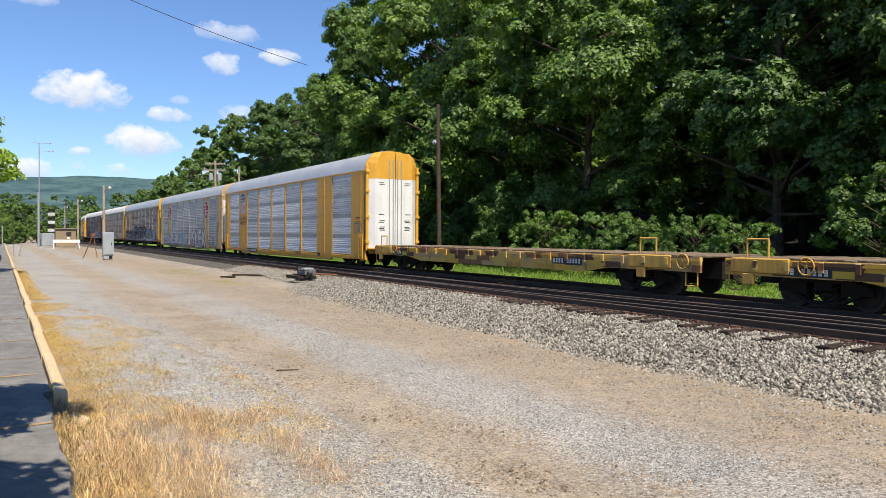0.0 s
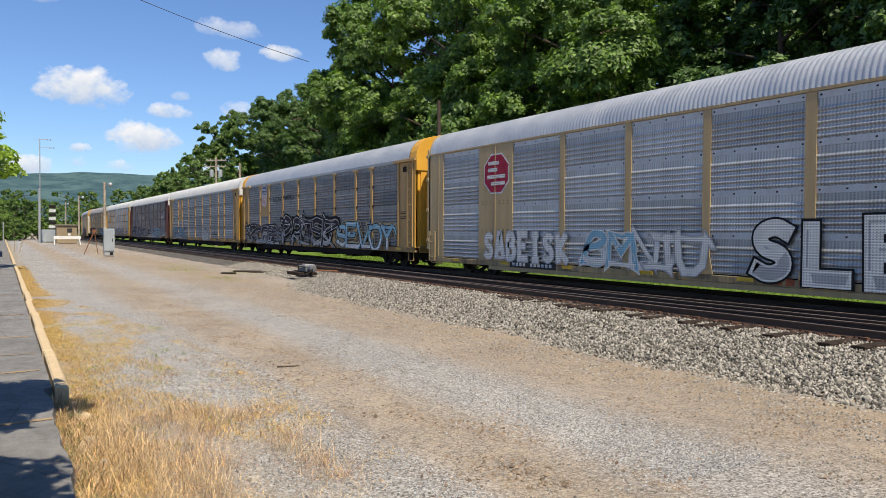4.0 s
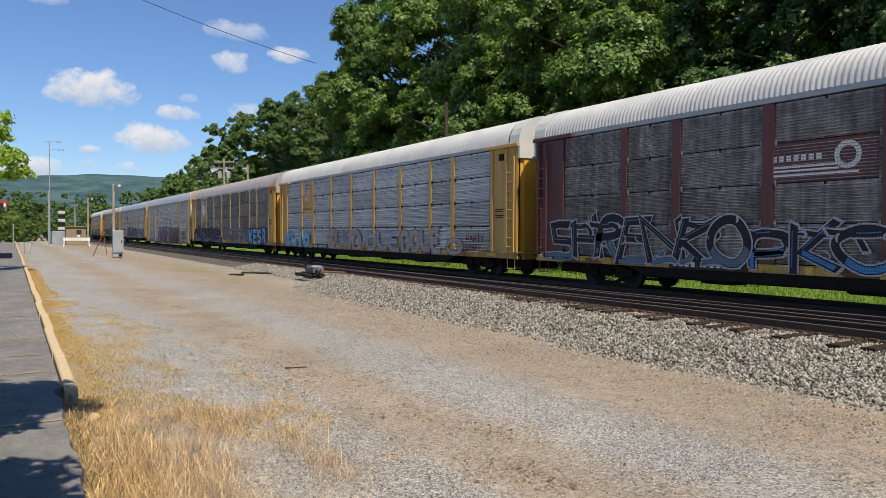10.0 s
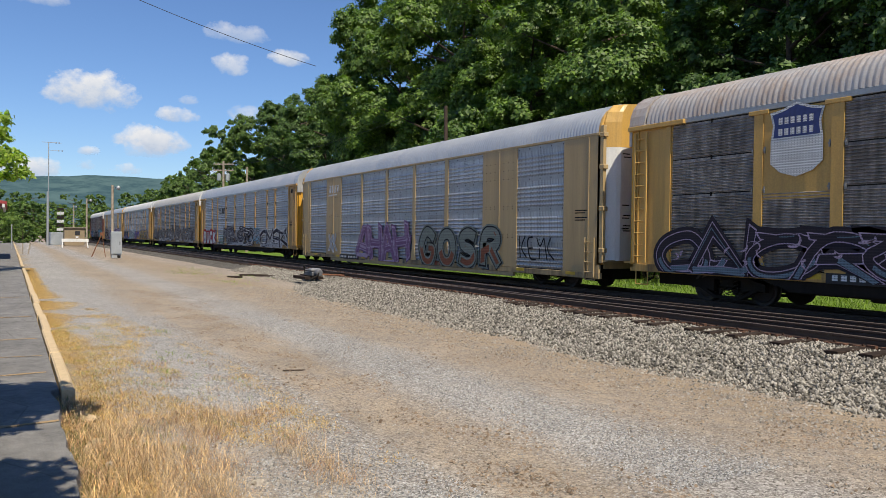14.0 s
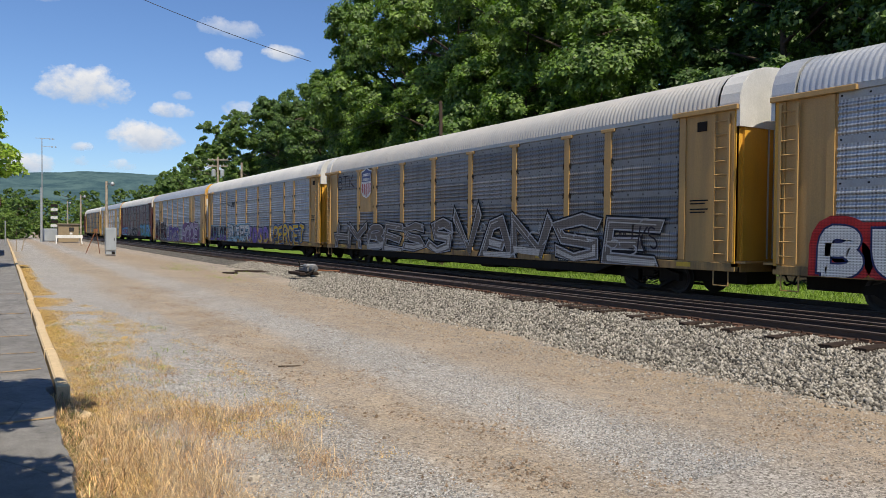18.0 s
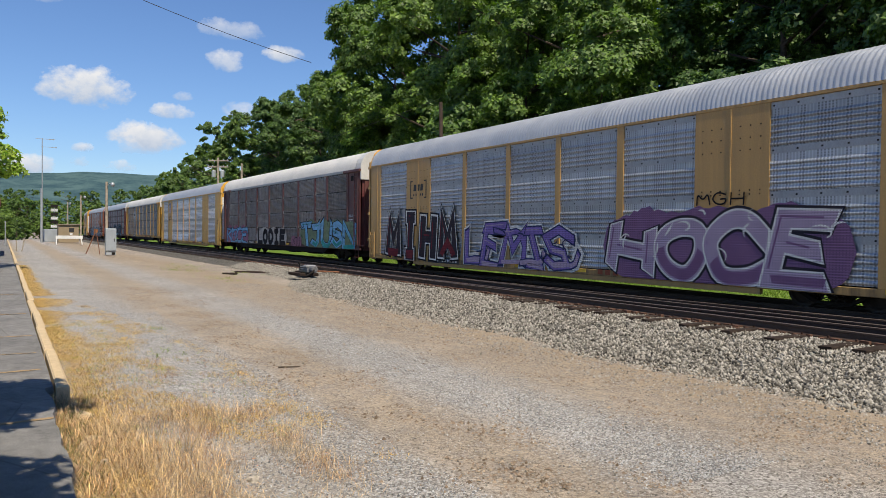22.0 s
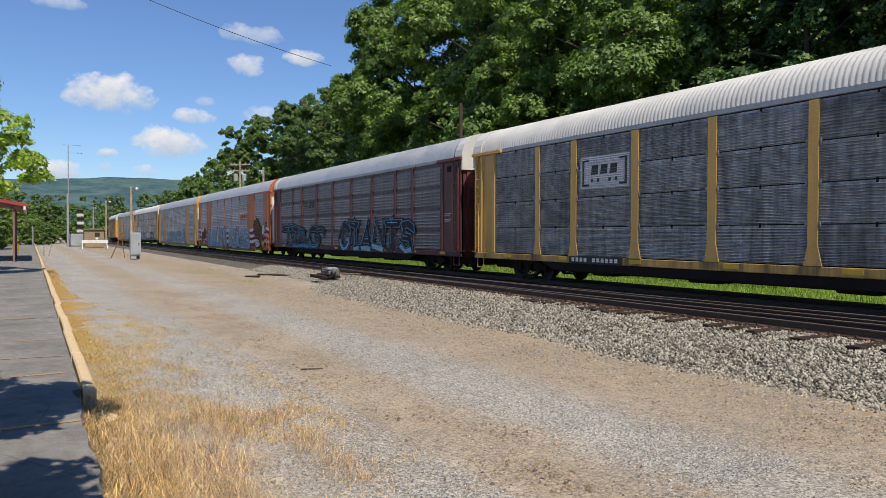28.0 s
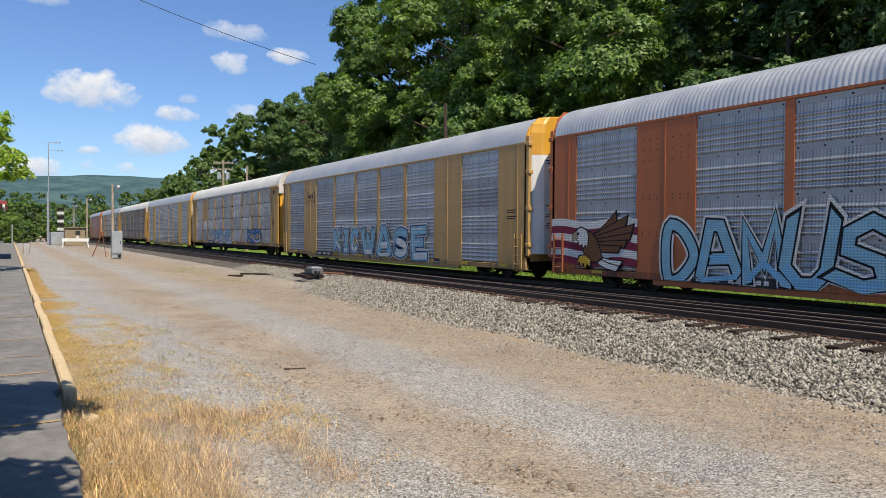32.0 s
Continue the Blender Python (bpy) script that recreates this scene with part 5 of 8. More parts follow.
def autorack(i, spec):
    """A closed car carrier. Origin in its middle on the rails; -y faces the platform."""
    style, tone, screen, roof = spec["style"], spec["tone"], spec["screen"], spec["roof"]
    car = thing("autorack_wagon", spec["label"], "train car", "autorack wagons of the train")
    MOVERS.append((car, MID - i * PITCH))
    h = MID
    mat = body_paint(tone)
    flush = style == "flush"
    sill_lo, p_lo, p_hi = (0.34, 0.62, 4.90) if flush else (0.56, 0.98, 4.84)
    cols = COL_F if flush else COL_R
    yb = -1.5
    xl, xr = (-0.2 - h, 26.9 - h) if flush else (-0.32 - h, 27.18 - h)
    # shell: floor, far side, near-black box standing for the unlit inside
    s = Shape()
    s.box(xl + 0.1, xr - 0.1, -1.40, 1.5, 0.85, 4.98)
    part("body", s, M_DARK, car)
    s = Shape()
    s.box(xl + 0.1, xr - 0.1, 1.5, 1.53, 0.7, 4.98)
    part("far_side", s, mat, car)
    part("roof", roof_mesh(roof, xl + (0.1 if flush else 0.55), xr - (0.08 if flush else 0.57)), None, car)
    # side sill, stepped, with tie-down pockets
    s = Shape()
    s.box(xl, xr, yb, yb + 0.14, sill_lo + 0.06 if flush else 0.73, p_lo - 0.03, chamfer=0.012)
    low = Shape()
    if flush:
        low.box(xl + 4.6, xr - 4.6, yb + 0.01, yb + 0.12, sill_lo - 0.08, sill_lo + 0.058)
    else:
        low.extrude([(xl + 4.4, 0.728), (xl + 5.2, 0.46), (xr - 5.2, 0.46), (xr - 4.4, 0.728)], yb + 0.05, yb + 0.15)
    part("lower_sill", low, body_paint(tone) if flush else M_BLACK, car)
    part("side_sill", s, SILL_OLD if spec.get("old_sill") else paint("sill_" + tone, TONES[tone], 0.6, 1.0 if tone != "yellow" else 0.35, (0.045, 0.037, 0.032)), car)
    s = Shape()
    s.box(xl + 0.3, xr - 0.3, -0.6, 0.6, 0.36, 0.86)
    for x in (-6.2, -2.1, 2.3, 5.8):
        s.box(x - 0.5, x + 0.5, -1.2, -0.5, 0.34, 0.72, chamfer=0.04)
    s.tube((xl + 5.2, -0.9, 0.5), (xr - 5.2, -0.9, 0.5), 0.035, n=6)
    part("underframe", s, M_BLACK, car)
    # eave rail
    s = Shape()
    s.box(xl + 0.05, xr - 0.05, yb - 0.012, yb + 0.1, p_hi, 4.985, chamfer=0.01)
    part("eave_rail", s, mat if flush else M_GALV, car)
    rows = 4
    hh = (p_hi - p_lo) / rows
    for k, (a, b) in enumerate(cols):
        placard = (not flush) and k == 1
        for r in range(rows):
            if r == 2 and placard and spec.get("placard", True):
                continue
            if r == 3 and placard and spec.get("placard", True):
                continue
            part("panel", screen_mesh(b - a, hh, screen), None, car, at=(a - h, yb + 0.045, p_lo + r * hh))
        if placard and spec.get("placard", True):
            s = Shape()
            s.box(a - h, b - h, yb + 0.02, yb + 0.06, p_lo + 2 * hh - 0.25, p_hi - 0.02, chamfer=0.008)
            part("placard", s, mat if spec.get("placard") != "white" else C_WHITE, car, "flat painted sign panel")
    if flush:
        # broad painted bays between the screens
        edges = [(-0.2, cols[0][0]), (cols[0][1], cols[1][0])] + [(cols[k][1], cols[k + 1][0]) for k in range(1, len(cols) - 1)] + [(cols[-1][1], 26.9)]
        for a, b in edges:
            s = Shape()
            s.box(a - h, b - h, yb, yb + 0.08, p_lo - 0.03, p_hi, chamfer=0.006)
            if b - a > 1:
                for q in (a * 0.5 + b * 0.5,) if b - a > 2 else (a * 0.3 + b * 0.7,):
                    r = Shape()
                    r.box(q - h - 0.022, q - h + 0.022, yb - 0.014, yb + 0.01, p_lo + 0.02, p_hi - 0.01, chamfer=0.006)
                    part("seam_rib", r, mat, car)
                if b - a > 2:
                    r = Shape()
                    for q in np.linspace(a + 0.25, b - 0.25, 7):
                        for z in (p_lo + 1.05, p_lo + 1.15, p_lo + 2.1, p_lo + 2.2, p_lo + 3.2, p_lo + 3.5, p_lo + 3.8):
                            r.lathe([(0.004, -0.012), (0.02, -0.008), (0.022, 0.0)], (q - h, yb, z), "y", 6)
                    tagged(part("rivets", r, M_BLACK, car), kind="stuff")
            else:
                s.extrude([(a - h - 0.12, p_lo - 0.02), (b - h + 0.12, p_lo - 0.02), (b - h, p_lo + 0.5), (a - h, p_lo + 0.5)], yb - 0.008, yb + 0.01)
            part("bay" if b - a > 1 else "post", s, mat, car)
    else:
        edges = [(cols[k][1], cols[k + 1][0]) for k in range(len(cols) - 1)]
        for a, b in edges:
            a, b = a - h, b - h
            s = Shape()
            s.box(a + 0.01, b - 0.01, yb - 0.012, yb + 0.10, p_lo + 0.4, p_hi - 0.02, chamfer=0.006)
            s.extrude([(a - 0.10, p_lo - 0.02), (b + 0.10, p_lo - 0.02), (b - 0.01, p_lo + 0.45), (a + 0.01, p_lo + 0.45)], yb - 0.010, yb + 0.08)
            if spec.get("caps"):
                s.box(a - 0.14, b + 0.14, yb - 0.03, yb + 0.05, p_hi - 0.09, p_hi + 0.01, chamfer=0.008)
            part("post", s, mat, car)
            for z in [p_lo + hh * k for k in (1, 2, 3)] + [p_lo + 0.12]:
                for x in (a - 0.035, b + 0.035):
                    part("clip", clip_mesh(screen in ("brown", "slate")), None, car, at=(x, yb, z))
        for a, b in ((-0.32, cols[0][0]), (cols[-1][1], 27.18)):
            s = Shape()
            s.box(a - h + 0.02, b - h, yb + 0.03, yb + 0.10, p_lo - 0.03, p_hi, chamfer=0.006)
            for q in (a + 0.18, b - 0.14):
                r = Shape()
                r.box(q - h - 0.09, q - h + 0.09, yb - 0.012, yb + 0.05, p_lo, p_hi - 0.02, chamfer=0.006)
                part("corner_post", r, mat, car)
            if a > 1:
                r = Shape()
                r.box(a - h + 0.65, a - h + 0.95, yb - 0.0, yb + 0.05, p_hi - 0.45, p_hi - 0.2, chamfer=0.01)
                part("latch_box", r, M_BLACK, car)
            part("end_bay", s, mat, car)
    # ends: plate following the roof line, two leaves with locking rods
    for sg in (-1, 1):
        x = xr if sg > 0 else xl
        s = slab_x(end_outline(0.85), min(x, x - sg * 0.1), max(x, x - sg * 0.1))
        e = part("end_frame", s, paint_of(spec.get("end", tone)), car)
        for c in (-1, 1):
            if flush:
                plan = [(0.0, 0.02), (0.40, 0.02), (0.40, 0.44), (0.37, 0.47), (0.37, 0.98), (0.30, 1.10), (0.06, 1.36), (0.0, 1.36)]
                s = bulge(plan, x, sg, c, [(0.98, 1), (4.52, 1)])
                d = part("end_door", s, paint_of(spec.get("door", tone)), e)
                head = bulge([(q + 0.004, y) for q, y in plan], x, sg, c, [(4.52, 1), (5.30, 1), (5.62, 0.93), (5.86, 0.74)])
                part("door_head", head, paint_of(spec.get("header", tone)), d)
                s = Shape()
                for k, z in enumerate((1.9, 1.98, 2.06, 2.3, 2.38, 2.7, 4.2, 4.3)):
                    yy = c * (0.70 + 0.05 * (k % 2))
                    s.box(min(x + sg * 0.372, x + sg * 0.378), max(x + sg * 0.372, x + sg * 0.378), yy - 0.16, yy + 0.14, z, z + 0.035)
                tagged(part("stencil_mark", s, M_BLACK, d), kind="stuff")
            else:
                s = Shape()
                y0, y1 = sorted((c * 0.04, c * 1.26))
                s.box(min(x, x + sg * 0.06), max(x, x + sg * 0.06), y0, y1, 1.0, 5.35, chamfer=0.02)
                part("end_door", s, paint_of(spec.get("door", tone)), e)
        if "lock_rod" not in MESHES:
            MESHES["lock_rod"] = Shape().tube((0, 0, 1.05), (0, 0, 5.5), 0.022, n=6).mesh("lock_rod", M_GALV)
        for y in (-0.34, -0.12, 0.12, 0.34):
            part("lock_rod", MESHES["lock_rod"], None, e, at=(x + sg * (0.43 if flush else 0.09), y, 0))
        if flush:
            for y in (-1.44, 1.44):
                s = Shape()
                s.box(min(x, x + sg * 0.14), max(x, x + sg * 0.14), y - 0.06, y + 0.06, 0.9, 5.2, chamfer=0.02)
                for z in (1.3, 2.6, 3.9, 4.9):
                    s.box(min(x, x + sg * 0.2), max(x, x + sg * 0.2), y - 0.09, y + 0.09, z - 0.07, z + 0.07, chamfer=0.015)
                part("corner_post", s, mat, e)
        else:
            cap = paint_of(spec.get("cap", "roof_" + roof))
            s = slab_x(end_outline(4.93, -0.03), min(x - sg * 0.5, x + sg * 0.1), max(x - sg * 0.5, x + sg * 0.1))
            part("roof_hood", s, cap, e)
            s = slab_x(end_outline(4.40, -0.012), min(x + sg * 0.01, x + sg * 0.11), max(x + sg * 0.01, x + sg * 0.11))
            part("end_head", s, cap, e)
            s = Shape()
            lo, hi = sorted((x + sg * 0.08, x - sg * 2.0))
            s.box(lo, hi, yb - 0.11, yb + 0.02, p_hi - 0.02, p_hi + 0.11, chamfer=0.012)
            part("end_beam", s, mat, e)
        add_coupler(car, x - sg * 0.02, sg)
        s = Shape()
        s.box(min(x, x + sg * 0.3), max(x, x + sg * 0.3), -1.45, 1.45, 0.95, 1.0)
        s.box(min(x, x + sg * 0.06), max(x, x + sg * 0.06), -1.3, 1.3, 0.72, 0.98)
        part("end_platform", s, mat, car)
        add_ladder(car, x - sg * 0.62, x - sg * 0.18, yb - 0.06, 0.45 if flush else 1.0, 1.7 if flush else p_hi - 0.1, mat, 4 if flush else 11)
        s = Shape()
        s.path([(x - sg * 0.66, yb + 0.03, 0.75), (x - sg * 0.66, yb + 0.03, 0.36), (x - sg * 0.2, yb + 0.03, 0.36), (x - sg * 0.2, yb + 0.03, 0.75)], 0.018, 6)
        part("stirrup_step", s, mat, car)
    add_truck(car, 2.8 - h)
    add_truck(car, 23.9 - h)
    # reflective plates along the sill and the number board
    zs = (sill_lo + 0.14, sill_lo + 0.24) if flush else (0.80, 0.92)
    for k, x in enumerate((-11.3, -7.9, -4.4, -0.9, 2.4, 5.9, 9.4, 12.2)):
        s = Shape()
        s.box(x - 0.24, x + 0.24, yb - 0.006, yb, *zs)
        part("reflector", s, paint("reflector_yellow", (0.65, 0.42, 0.02), 0.4, 0.3), car)
    s = Shape()
    s.box(-7.55, -4.95, yb - 0.006, yb, zs[0] - 0.08, zs[1] + 0.06)
    nb = part("number_board", s, plain("board_black", (0.02, 0.02, 0.022), 0.6), car)
    bar_row(nb, "number_mark", -7.4, -5.1, zs[0] - 0.01, zs[1] + 0.0, yb - 0.010, 11, C_WHITE, "pale number bars")
    bar_row(car, "owner_mark", 3.2, 4.2, zs[0] - 0.03, zs[1] + 0.02, yb - 0.008, 3, plain("owner_red", (0.3, 0.06, 0.02), 0.6), "rust-red owner mark as plain bars")
    s = Shape()
    s.box(6.9, 7.4, yb - 0.006, yb, zs[0] - 0.06, zs[1] + 0.05)
    nb = part("stencil_board", s, MATS["board_black"], car)
    bar_row(nb, "stencil_mark", 6.95, 7.35, zs[0] - 0.02, zs[0] + 0.03, yb - 0.010, 4, C_WHITE, "")
    # small stencil lines near the end
    s = Shape()
    for k, z in enumerate((2.55, 2.47, 2.32, 2.24)):
        rect(s, 25.75 - h, 26.35 - h - 0.1 * (k % 2), z, z + 0.035, yb - 0.014)
    part("stencil", s, C_BLACK if tone not in ("maroon",) else C_WHITE, car, "small stencilled lines as plain bars")
    yl = yb - 0.008 if not flush else yb - 0.004
    g0 = h + (0.5 if flush else 0.34)
    for lg in spec.get("logos", ()):
        kind = lg[0]
        if kind == "shield":
            shield(car, lg[1] - g0, lg[2], lg[3], yl - 0.01, lg[4] if len(lg) > 4 else True)
        elif kind == "words":
            part("lettering", letter_shape(lg[1], lg[2] - g0, lg[3] - g0, lg[4], lg[5], yb + 0.006 if not lg[7:] else yl - 0.01, 0.012), lg[6], car, "lettering in plain capitals")
        else:
            if lg[6]:
                s = Shape()
                s.box(lg[1] - g0, lg[2] - g0, yb + 0.012, yb + 0.05, lg[3] - 0.1, lg[4] + 0.1, chamfer=0.005)
                part("sign_board", s, lg[6], car)
            logo_bars(car, lg[1] - g0 + 0.1, lg[2] - g0 - 0.1, lg[3], lg[4], yb + 0.008 if lg[6] else (yb - 0.006 if flush else yb + 0.002), lg[5], kind)
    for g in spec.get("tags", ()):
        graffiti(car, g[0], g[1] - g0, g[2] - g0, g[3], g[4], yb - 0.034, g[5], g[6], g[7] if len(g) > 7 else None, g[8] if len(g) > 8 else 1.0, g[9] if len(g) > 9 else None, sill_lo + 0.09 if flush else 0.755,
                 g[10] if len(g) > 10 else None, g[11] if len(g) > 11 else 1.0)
    return car


def paint_of(tone):
    if tone in TONES:
        return body_paint(tone)
    if tone.startswith("roof_"):
        return ROOFS[tone[5:]]
    return M_WHITE


W, K = C_WHITE, C_BLACK
SIL = spray("silver", (0.42, 0.43, 0.45))
BLU = spray("blue", (0.06, 0.22, 0.48))
SKY = spray("sky", (0.25, 0.48, 0.62))
NAVY = spray("navy", (0.03, 0.04, 0.12))
TEAL = spray("teal", (0.04, 0.35, 0.33))
PUR = spray("purple", (0.20, 0.14, 0.42))
LIL = spray("lilac", (0.42, 0.33, 0.46))
PNK = spray("pink", (0.60, 0.22, 0.34))
RED = spray("red", (0.45, 0.03, 0.03))
YEL = spray("yellow", (0.68, 0.45, 0.05))
BRN = spray("brown", (0.17, 0.08, 0.04))
DRK = spray("dark", (0.035, 0.03, 0.04))
TANB = spray("buff", (0.42, 0.36, 0.24))

DKR = spray("dark_red", (0.16, 0.02, 0.03))
GRN = spray("grey_green", (0.22, 0.25, 0.22))
RUSTC = spray("rust", (0.25, 0.09, 0.05))
PLUM = spray("plum", (0.22, 0.12, 0.24))
PALE = spray("pale", (0.50, 0.48, 0.45))
GHOST = spray("ghost", (0.17, 0.15, 0.135))
ROSE = spray("rose", (0.36, 0.17, 0.24))
MOSS = spray("moss", (0.20, 0.27, 0.16))
AZURE = spray("azure", (0.20, 0.46, 0.72))
CYAN = spray("cyan", (0.09, 0.27, 0.40))
WASH = spray("wash", (0.40, 0.385, 0.36))
HAZE = spray("haze", (0.36, 0.42, 0.48))
STEEL = spray("steel_blue", (0.13, 0.19, 0.25))

